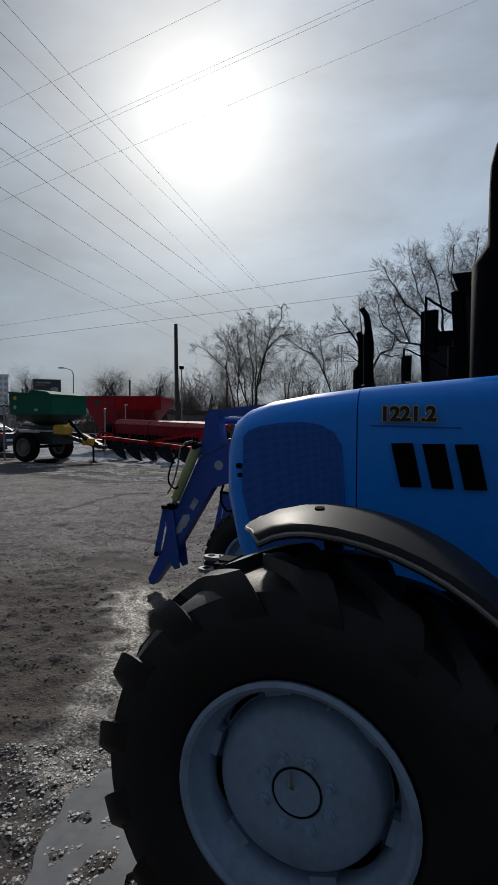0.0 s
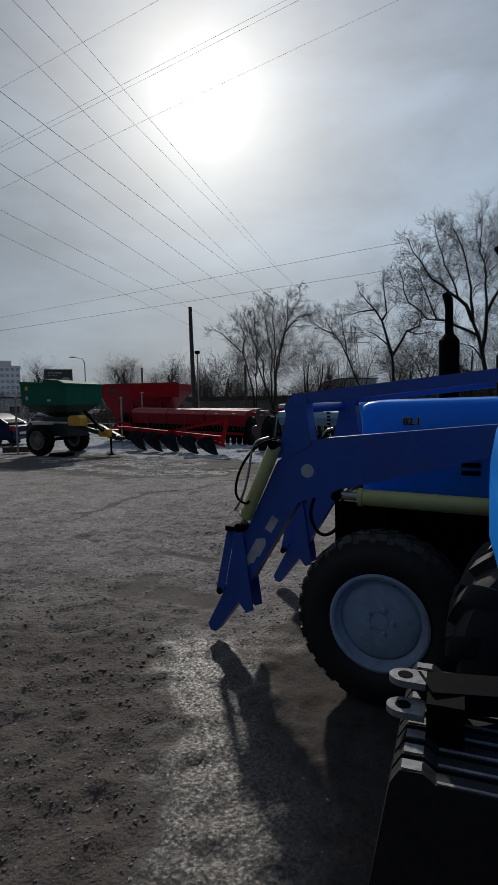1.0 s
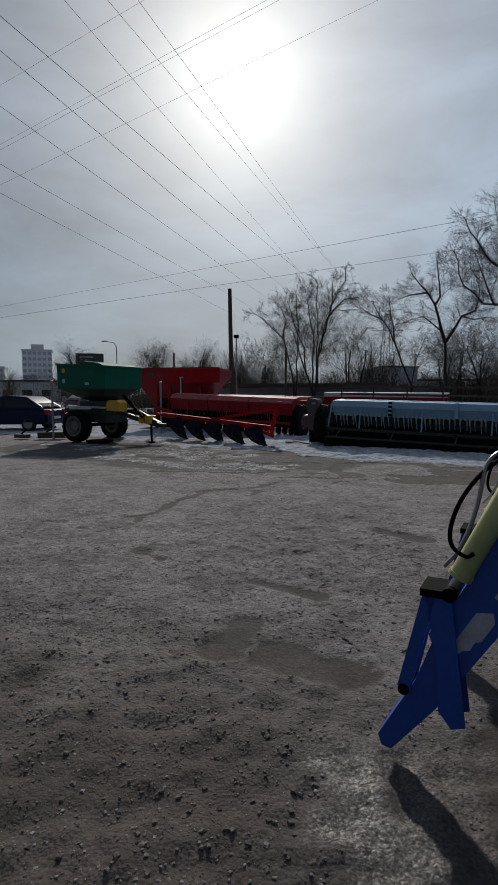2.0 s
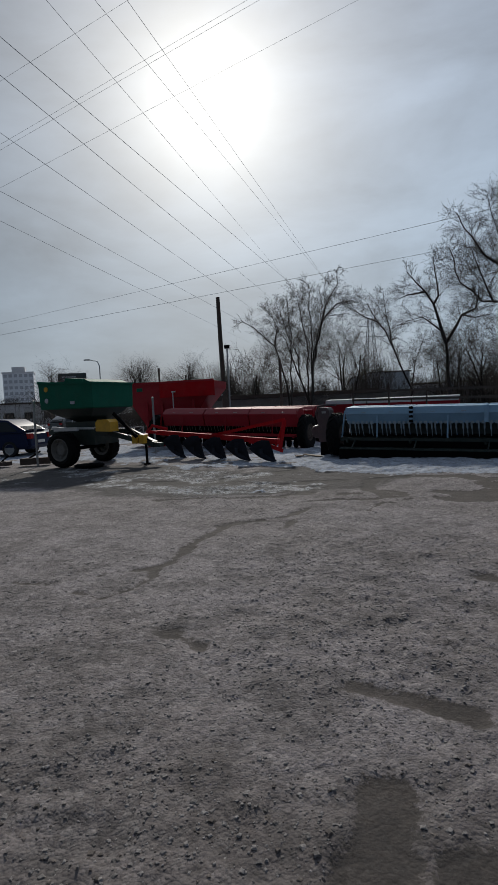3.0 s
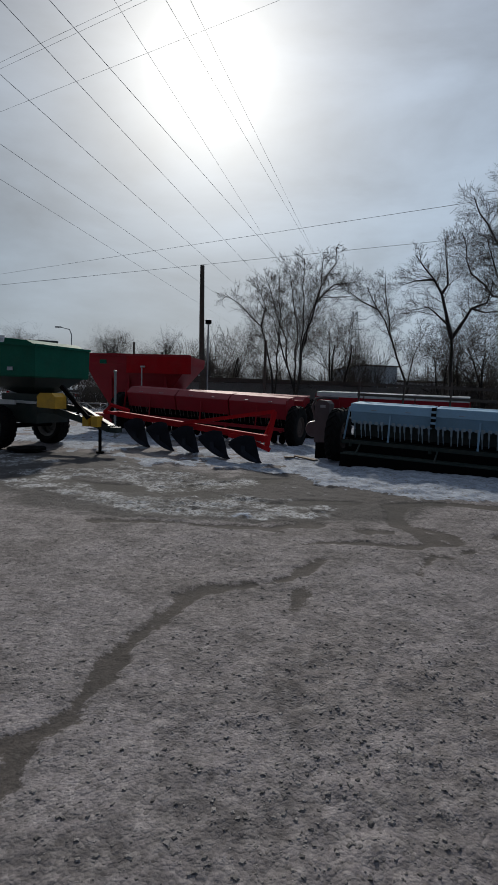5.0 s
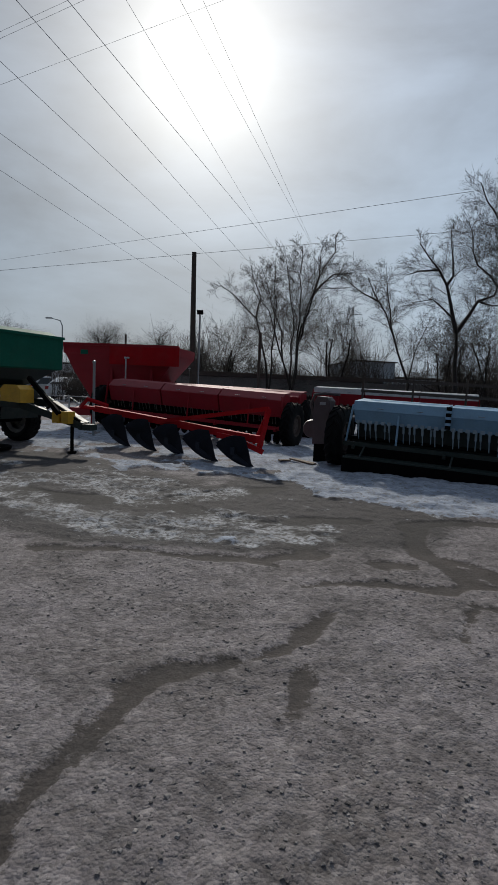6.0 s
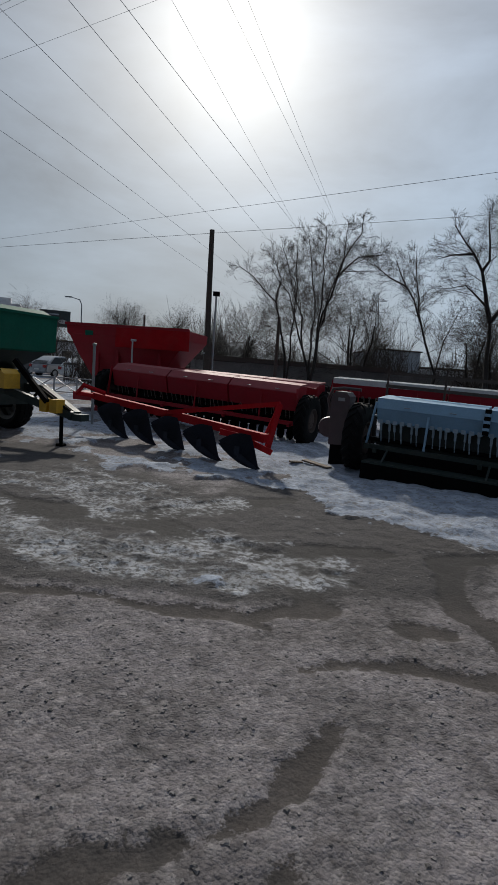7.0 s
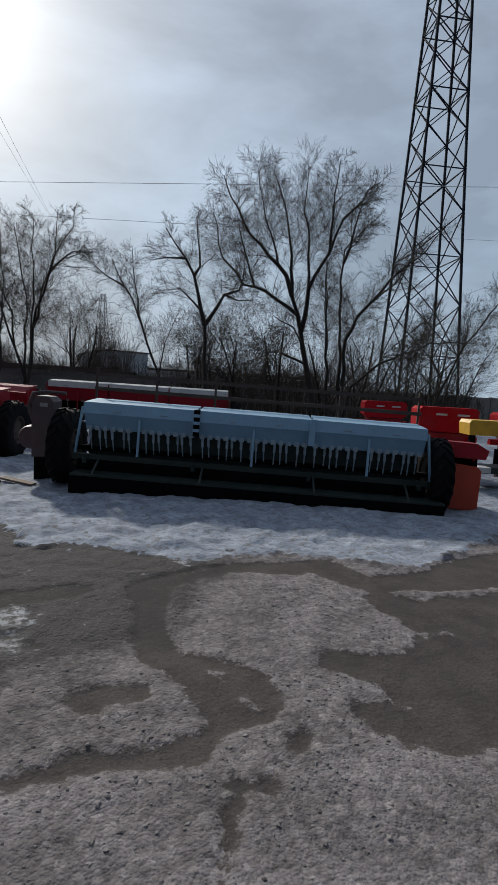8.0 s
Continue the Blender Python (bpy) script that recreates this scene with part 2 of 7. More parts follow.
PANELB = mat("flats_panel_side", (0.62, 0.62, 0.64), 0.85, var=0.10, scale=0.15, fine=2, bump=0.0)
BOARD = mat("billboard_dark", (0.035, 0.05, 0.055), 0.5, var=0.3, scale=0.7, bump=0.0)
STICKER = mat("sticker_white", (0.42, 0.44, 0.50), 0.5, var=0.2, scale=14, fine=60, bump=0.05, dirt=0.3)
DECALB = mat("decal_black", (0.008, 0.008, 0.008), 0.5, var=0.05, bump=0.0)
DECALY = mat("decal_yellow", (0.62, 0.46, 0.14), 0.5, var=0.05, bump=0.0)
BUSH = mat("brush_twigs", (0.055, 0.044, 0.037), 0.95, var=0.35, scale=0.6, bump=0.0)


# ---- building helpers ----
def part(name, bm, material, parent=None, label="", smooth=False, bevel=0.0):
    """Links a bmesh as one mesh object under a thing or a part."""
    if bevel:
        bmesh.ops.bevel(bm, geom=[e for e in bm.edges if len(e.link_faces) == 2 and e.calc_face_angle(0) > 0.5], offset=bevel, segments=2, affect="EDGES", clamp_overlap=True)
    bmesh.ops.recalc_face_normals(bm, faces=bm.faces)
    me = bpy.data.meshes.new(name)
    bm.to_mesh(me)
    bm.free()
    me.materials.append(material)
    if smooth:
        me.polygons.foreach_set("use_smooth", [True] * len(me.polygons))
        me.set_sharp_from_angle(angle=radians(38))
    ob = new(name, me)
    if parent is not None:
        ob.parent = parent
    if label:
        tagged(ob, label)
    return ob


def thing(name, label, category, m=None, group="", kind=""):
    ob = new(name)
    ob.empty_display_size = 0.2
    if m is not None:
        ob.matrix_basis = m
    return tagged(ob, label, category, group, kind)


def box(bm, x0, x1, y0, y1, z0, z1, m=None):
    v = [bm.verts.new((x, y, z)) for z in (z0, z1) for x, y in ((x0, y0), (x1, y0), (x1, y1), (x0, y1))]
    for f in ((3, 2, 1, 0), (4, 5, 6, 7), (0, 1, 5, 4), (1, 2, 6, 5), (2, 3, 7, 6), (3, 0, 4, 7)):
        bm.faces.new([v[i] for i in f])
    if m is not None:
        for w in v:
            w.co = m @ w.co
    return v


def prism(bm, outline, y0, y1):
    """An outline in x, z pulled from y0 to y1."""
    a = [bm.verts.new((x, y0, z)) for x, z in outline]
    b = [bm.verts.new((x, y1, z)) for x, z in outline]
    bm.faces.new(a)
    bm.faces.new(b[::-1])
    for i in range(len(a)):
        j = (i + 1) % len(a)
        bm.faces.new((a[j], a[i], b[i], b[j]))


def slab(bm, outline, z0, z1):
    """An outline in x, y pulled from z0 to z1."""
    a = [bm.verts.new((x, y, z0)) for x, y in outline]
    b = [bm.verts.new((x, y, z1)) for x, y in outline]
    bm.faces.new(a)
    bm.faces.new(b[::-1])
    for i in range(len(a)):
        j = (i + 1) % len(a)
        bm.faces.new((a[j], a[i], b[i], b[j]))


def rod(bm, p, q, r0, r1=None, seg=12, caps=True):
    """A round bar from p to q."""
    p, q = Vector(p), Vector(q)
    r1 = r0 if r1 is None else r1
    d = (q - p).normalized()
    a = d.orthogonal().normalized()
    b = d.cross(a)
    rings = []
    for c, r in ((p, r0), (q, r1)):
        rings.append([bm.verts.new(c + (a * math.cos(t) + b * math.sin(t)) * r) for t in (2 * math.pi * i / seg for i in range(seg))])
    for i in range(seg):
        j = (i + 1) % seg
        bm.faces.new((rings[0][i], rings[0][j], rings[1][j], rings[1][i]))
    if caps:
        bm.faces.new(rings[0][::-1])
        bm.faces.new(rings[1])


def rounded(pts, rounds=3):
    """The same bent line with its corners cut to a smooth curve."""
    pts = [Vector(p) for p in pts]
    for _ in range(rounds):
        cut = [pts[0]]
        for a, b in zip(pts, pts[1:]):
            cut += [a.lerp(b, 0.25), a.lerp(b, 0.75)]
        pts = cut + [pts[-1]]
    return pts


def tube(bm, pts, r, seg=8):
    """A round bar along a bent line; r is one radius or one for each point."""
    pts = [Vector(p) for p in pts]
    rs = r if isinstance(r, (list, tuple)) else [r] * len(pts)
    up, last = None, None
    for i, p in enumerate(pts):
        d = (pts[min(i + 1, len(pts) - 1)] - pts[max(i - 1, 0)]).normalized()
        a = d.orthogonal() if up is None else up - d * up.dot(d)
        up = a.normalized()
        b = d.cross(up)
        ring = [bm.verts.new(p + (up * math.cos(t) + b * math.sin(t)) * rs[i]) for t in (2 * math.pi * k / seg for k in range(seg))]
        if last:
            for k in range(seg):
                j = (k + 1) % seg
                bm.faces.new((last[k], last[j], ring[j], ring[k]))
        else:
            bm.faces.new(ring[::-1])
        last = ring
    bm.faces.new(last)


def beam(bm, p, q, w, h):
    """A square bar from p to q, w wide and h high."""
    p, q = Vector(p), Vector(q)
    d = (q - p).normalized()
    s = d.cross(Vector((0, 0, 1)))
    s = s.normalized() if s.length > 1e-4 else Vector((1, 0, 0))
    t = s.cross(d)
    v = [bm.verts.new(c + s * (i * w / 2) + t * (j * h / 2)) for c in (p, q) for i, j in ((-1, -1), (1, -1), (1, 1), (-1, 1))]
    for f in ((3, 2, 1, 0), (4, 5, 6, 7), (0, 1, 5, 4), (1, 2, 6, 5), (2, 3, 7, 6), (3, 0, 4, 7)):
        bm.faces.new([v[i] for i in f])


def lathe(bm, profile, seg=48, centre=(0, 0, 0)):
    """A profile of (radius, y) turned about the y axis through centre."""
    cx, cy, cz = centre
    rings = []
    for r, y in profile:
        if r < 1e-5:
            rings.append([bm.verts.new((cx, cy + y, cz))])
        else:
            rings.append([bm.verts.new((cx + r * math.cos(t), cy + y, cz + r * math.sin(t))) for t in (2 * math.pi * i / seg for i in range(seg))])
    for a, b in zip(rings, rings[1:]):
        for i in range(seg):
            j = (i + 1) % seg
            if len(a) == 1 and len(b) == 1:
                continue
            if len(a) == 1:
                bm.faces.new((a[0], b[j], b[i]))
            elif len(b) == 1:
                bm.faces.new((a[i], a[j], b[0]))
            else:
                bm.faces.new((a[i], a[j], b[j], b[i]))


def text_mesh(name, words, size, material, parent, m, label="", grow=0.0, depth=0.001):
    cu = bpy.data.curves.new(name, "FONT")
    cu.body, cu.size, cu.extrude, cu.offset = words, size, depth, grow
    tmp = new(name + "_tmp", cu)
    me = bpy.data.meshes.new_from_object(tmp.evaluated_get(bpy.context.evaluated_depsgraph_get()))
    bpy.data.objects.remove(tmp)
    bpy.data.curves.remove(cu)
    me.materials.clear()
    me.materials.append(material)
    ob = new(name, me)
    ob.parent = parent
    ob.matrix_local = m
    if label:
        tagged(ob, label)
    return ob


def field(x, y, cell, seed):
    """Smooth random values 0..1 over the plan, one knot every cell metres."""
    gx, gy = x / cell, y / cell
    ix, iy = np.floor(gx).astype(np.int64), np.floor(gy).astype(np.int64)
    fx, fy = gx - ix, gy - iy
    fx, fy = fx * fx * (3 - 2 * fx), fy * fy * (3 - 2 * fy)

    def h(a, b):
        v = (a * 374761393 + b * 668265263 + seed * 982451653) & 0xFFFFFFFF
        v = ((v ^ (v >> 13)) * 1274126177) & 0xFFFFFFFF
        return ((v ^ (v >> 16)) & 0xFFFF) / 65535.0

    return (h(ix, iy) * (1 - fx) + h(ix + 1, iy) * fx) * (1 - fy) + (h(ix, iy + 1) * (1 - fx) + h(ix + 1, iy + 1) * fx) * fy


def fbm(x, y, cell, seed, octaves=4, gain=0.5):
    total, amp, s = 0, 1.0, 0
    for i in range(octaves):
        total = total + field(x, y, cell / 2**i, seed + i * 17) * amp
        s += amp
        amp *= gain
    return total / s


# ---- ground ----
def polyline_distance(x, y, pts):
    best = np.full(x.shape, 1e9)
    for (ax, ay), (bx, by) in zip(pts, pts[1:]):
        dx, dy = bx - ax, by - ay
        t = np.clip(((x - ax) * dx + (y - ay) * dy) / (dx * dx + dy * dy), 0, 1)
        best = np.minimum(best, np.hypot(x - ax - t * dx, y - ay - t * dy))
    return best


def ramp(v, a, b):
    t = np.clip((v - a) / (b - a), 0, 1)
    return t * t * (3 - 2 * t)


SNOW_X = (-60, -12, -8.4, -6.4, -5.2, -4.0, -3, -1.9, -1.13, -0.9, -0.45, 0.08, 0.77, 1.17, 1.72, 2.12, 2.64, 3.26, 4.02, 4.62, 30)
SNOW_Y = (30, 21.5, 19.3, 18.1, 17.6, 17.2, 16.9, 16.2, 15.9, 15.2, 14.65, 14.55, 14.1, 14.3, 14.1, 13.7, 13.44, 13.44, 13.76, 13.84, 14)
# cracks and muddy hollows: points along each with its half width there
CRACK = [(-4.06, 8.12, 0.02), (-3.74, 8.02, 0.03), (-3.48, 8.14, 0.03), (-3.1, 8.30, 0.025), (-2.85, 8.42, 0.04), (-2.72, 8.60, 0.035), (-2.66, 8.95, 0.05), (-2.54, 9.50, 0.035), (-2.34, 10.05, 0.05)]
CRACK_B = [(-2.85, 8.42, 0.04), (-2.79, 8.15, 0.045), (-2.90, 7.80, 0.035), (-3.09, 7.59, 0.035), (-3.36, 7.77, 0.03), (-3.74, 8.02, 0.02)]
MUD = [
    CRACK, CRACK_B,
    [(-2.46, 9.55, 0.03), (-2.40, 9.80, 0.05), (-2.32, 10.06, 0.085), (-2.19, 10.21, 0.10), (-2.02, 10.28, 0.085), (-1.78, 10.40, 0.06), (-1.57, 10.52, 0.06), (-1.41, 10.69, 0.085), (-1.30, 10.91, 0.07), (-1.18, 11.07, 0.03), (-1.05, 11.14, 0.015)],
    [(-1.42, 10.42, 0.05), (-1.46, 10.32, 0.09), (-1.47, 10.18, 0.085), (-1.53, 10.02, 0.05), (-1.61, 9.86, 0.02)],
    [(-3.64, 12.25, 0.08), (-2.78, 12.31, 0.09), (-2.2, 12.15, 0.08), (-1.76, 12.16, 0.10), (-1.5, 12.0, 0.05)],
    [(-1.6, 12.14, 0.07), (-1.16, 12.38, 0.12), (-1.3, 12.85, 0.10)],
    [(0.19, 13.57, 0.16), (-0.01, 12.96, 0.10), (-0.10, 12.49, 0.09), (0.03, 12.25, 0.11), (0.10, 11.95, 0.12), (0.08, 11.74, 0.11), (-0.17, 11.57, 0.08), (-0.44, 11.61, 0.075), (-0.72, 11.68, 0.08), (-0.99, 11.66, 0.08), (-1.3, 11.55, 0.03)],
    [(0.06, 12.33, 0.10), (0.32, 12.20, 0.10), (0.30, 12.0, 0.15), (0.38, 11.75, 0.05), (0.25, 11.68, 0.05)],
    [(0.1, 13.6, 0.12), (0.55, 13.75, 0.13), (1.0, 13.85, 0.15), (1.85, 13.62, 0.18), (2.05, 13.05, 0.22), (2.9, 12.95, 0.30), (4.4, 13.2, 0.30)],
    [(1.95, 12.75, 0.20), (2.1, 12.40, 0.32), (2.5, 12.15, 0.50), (3.6, 11.8, 0.65)],
    [(0.90, 12.05, 0.07), (1.2, 11.85, 0.20), (1.35, 11.62, 0.34), (1.9, 11.6, 0.50), (2.9, 11.4, 0.65)],
    [(0.80, 11.55, 0.12), (0.98, 11.30, 0.16), (1.4, 11.2, 0.20)],
    [(-1.15, 12.39, 0.12), (-1.31, 12.96, 0.17), (-1.63, 13.41, 0.13), (-2.1, 13.62, 0.15), (-2.61, 14.1, 0.24), (-3.7, 14.3, 0.30), (-4.4, 14.3, 0.32), (-5.6, 15.2, 0.30)],
    [(-0.40, 13.72, 0.10), (-1.18, 13.67, 0.14), (-1.35, 13.1, 0.17)],
    [(-2.7, 14.4, 0.22), (-2.0, 15.0, 0.25), (-1.2, 15.6, 0.10)],
    [(-0.54, 12.02, 0.045), (-0.57, 12.18, 0.09), (-0.26, 12.12, 0.06)], [(-0.96, 13.02, 0.07), (-0.78, 12.85, 0.04)],
    [(-0.16, 11.20, 0.025), (-0.25, 11.04, 0.04), (-0.36, 10.85, 0.035), (-0.40, 10.6, 0.01)],
    [(0.28, 11.44, 0.05), (0.36, 11.47, 0.03)], [(-0.10, 11.33, 0.04), (0.05, 11.26, 0.04)],
    [(-2.54, 7.02, 0.03), (-2.40, 6.90, 0.10), (-2.29, 6.80, 0.07), (-2.12, 6.62, 0.03)], [(-1.28, 6.14, 0.05), (-1.04, 6.02, 0.09), (-0.75, 5.86, 0.05)],
    [(-1.26, 5.36, 0.11), (-1.36, 5.0, 0.13)], [(-1.05, 4.95, 0.15), (-0.6, 4.75, 0.16)], [(0.05, 7.85, 0.10), (0.4, 7.5, 0.10)],
]
SLUSH = [(-7.5, 17.0), (-5.2, 15.8), (-3.4, 14.5), (-2.4, 13.8), (-1.4, 14.2), (-0.5, 14.9), (0.0, 15.4)]
ICY = [(-4.1, 13.65), (-3.0, 13.20), (-2.26, 12.93), (-1.88, 12.75), (-1.2, 13.05)]


def band_depth(x, y, pts):
    """How far inside a line of varying half width a point lies, above 0 inside."""
    best = np.full(x.shape, -9.0)
    for (ax, ay, ar), (bx, by, br) in zip(pts, pts[1:]):
        dx, dy = bx - ax, by - ay
        t = np.clip(((x - ax) * dx + (y - ay) * dy) / (dx * dx + dy * dy), 0, 1)
        best = np.maximum(best, ar + (br - ar) * t - np.hypot(x - ax - t * dx, y - ay - t * dy))
    return best


def ground_masks(x, y):
    """Snow, slush, wet, mud, rubble and hollows over the plan; snow and hollows are signed, above 0 inside. Wet and mud
    also hold painted tractor shade.
    """
    n1, n2, n4 = fbm(x, y, 1.3, 3, 5), fbm(x, y, 0.35, 11, 4), fbm(x, y, 0.11, 19, 3)
    past = y - np.interp(x, SNOW_X, SNOW_Y) + (n1 - 0.5) * 0.5 + (n2 - 0.5) * 0.3 + (n4 - 0.5) * 0.10
    right = ramp(x + 0.25 * y, 2.6, 4.0)
    thin = (1 - right) * (0.61 - 1.0 * n1 - 0.9 * (n2 - 0.5)) * 1.9 + 0.10 * ramp(y, 30, 36)
    snow = np.clip(past * 1.6, -1, 0.45) - thin
    block = 0.15 - np.hypot((x + 2.03) * 0.8, y - 12.70) - (n2 - 0.5) * 0.2
    snow = np.maximum(snow, block * 3)
    slush = ramp(polyline_distance(x, y, SLUSH) + (n1 - 0.5) * 1.1 + (n2 - 0.5) * 0.4, 2.1, 1.3) * ramp(y, 12.3, 12.7)
    icy = ramp(polyline_distance(x, y, ICY) + (n1 - 0.5) * 0.5 + (n2 - 0.5) * 0.5, 0.55, 0.1)
    slush = np.clip(slush * (0.40 + 0.45 * ramp(n1, 0.42, 0.58)) + 0.60 * icy, 0, 1)
    wob = (n2 - 0.5) * 0.22 + (n1 - 0.5) * 0.10 + (n4 - 0.5) * 0.14
    pools = np.full(x.shape, -1.0)
    for line in MUD:
        pools = np.maximum(pools, band_depth(x, y, line) + 0.014 - wob * (0.60 + 0.8 * max(r for px, py, r in line)))
    # trodden, wet earth beside the tractors
    yard = ramp(y + (n1 - 0.5) * 2.6 + (n2 - 0.5) * 1.0 + 0.35 * x, 6.0, 2.8)
    track = ramp(np.abs(x + 0.40 + 0.07 * (y - 1.4)) + (n1 - 0.5) * 0.8 + (n2 - 0.5) * 0.4 + (n4 - 0.5) * 0.3, 0.44, 0.16) * ramp(y, 4.5, 3.9) * ramp(y, -3, 0)
    # wet soil round the loader tractor, with the tractor's shade painted in
    soaked_shade = ramp(np.hypot((x - 0.9) / 1.45, (y - 3.0) / 2.4) + (n1 - 0.5) * 0.7 + (n2 - 0.5) * 0.3, 1.2, 0.85) * (1 - 0.8 * track)
    wet = np.clip(np.maximum.reduce([track, yard * 0.22, soaked_shade]), 0, 1)
    mud = np.maximum(yard * (1 - 0.35 * track), soaked_shade)
    loose = ramp(np.hypot((x + 0.9) * 0.75, (y - 7.6) * 0.55) + (n1 - 0.5) * 1.6, 1.5, 0.5)
    rubble = np.clip(np.maximum(yard, 0.6 * loose) + 0.20 * ramp(n1, 0.5, 0.62), 0, 1) * ramp(pools, 0.02, -0.02)
    return snow, slush, wet, mud, rubble, pools


def ground_height(x, y):
    snow, slush, wet, mud, rubble, pools = ground_masks(x, y)
    cover, hollow = ramp(snow, -0.05, 0.10), ramp(pools, -0.02, 0.03)
    near = ramp(np.hypot(x + 1, y - 8), 60, 25)
    z = (fbm(x, y, 2.6, 41, 3) - 0.5) * 0.03 * near
    z += (fbm(x, y, 0.09, 53, 2) - 0.5) * (0.011 + 0.044 * rubble + 0.03 * slush) * near * (1 - 0.7 * hollow) * (1 - 0.6 * cover)
    z += (fbm(x, y, 0.30, 57, 3) - 0.5) * (0.010 + 0.024 * rubble + 0.05 * slush) * near * (1 - 0.7 * hollow)
    z += cover * (0.015 + 0.04 * ramp(fbm(x, y, 0.7, 61, 3), 0.35, 0.7) + 0.06 * (fbm(x, y, 0.16, 67, 3) - 0.5)) * near - hollow * 0.014
    return z


def spread(lo, hi, step, far_lo, far_hi):
    mid = np.arange(lo, hi + step / 2, step)
    out, d = [hi], step
    while out[-1] < far_hi:
        d = min(d * (1.06 if d < 0.6 else 1.25), 250)
        out.append(out[-1] + d)
    low, d = [lo], step
    while low[-1] > far_lo:
        d = min(d * (1.06 if d < 0.6 else 1.25), 250)
        low.append(low[-1] - d)
    return np.concatenate([low[:0:-1], mid, out[1:]])


def build_ground():
    xs = spread(-6.0, 4.6, 0.032, -2500, 2500)
    ys = spread(0.6, 16.5, 0.036, -2500, 3000)
    X, Y = np.meshgrid(xs, ys)
    x, y = X.ravel(), Y.ravel()
    snow, slush, wet, mud, rubble, pools = ground_masks(x, y)
    z = ground_height(x, y)
    nx, ny = len(xs), len(ys)
    i = np.arange(nx * ny).reshape(ny, nx)
    quads = np.stack([i[:-1, :-1], i[:-1, 1:], i[1:, 1:], i[1:, :-1]], -1).reshape(-1, 4)
    me = bpy.data.meshes.new("ground")
    me.vertices.add(nx * ny)
    me.vertices.foreach_set("co", np.stack([x, y, z], -1).astype(np.float32).ravel())
    me.loops.add(quads.size)
    me.loops.foreach_set("vertex_index", quads.ravel().astype(np.int32))
    me.polygons.add(len(quads))
    me.polygons.foreach_set("loop_start", np.arange(0, quads.size, 4, dtype=np.int32))
    me.update(calc_edges=True)
    for name, v in (("snow", snow), ("slush", slush), ("wet", wet), ("mud", mud), ("rubble", rubble), ("hollow", pools)):
        me.attributes.new(name, "FLOAT", "POINT").data.foreach_set("value", v.astype(np.float32))
    me.polygons.foreach_set("use_smooth", [True] * len(me.polygons))
    me.materials.append(ground_material())
    return tagged(new("ground", me), "worn grey gravel yard with mud, puddles and old snow", "ground", kind="structure")


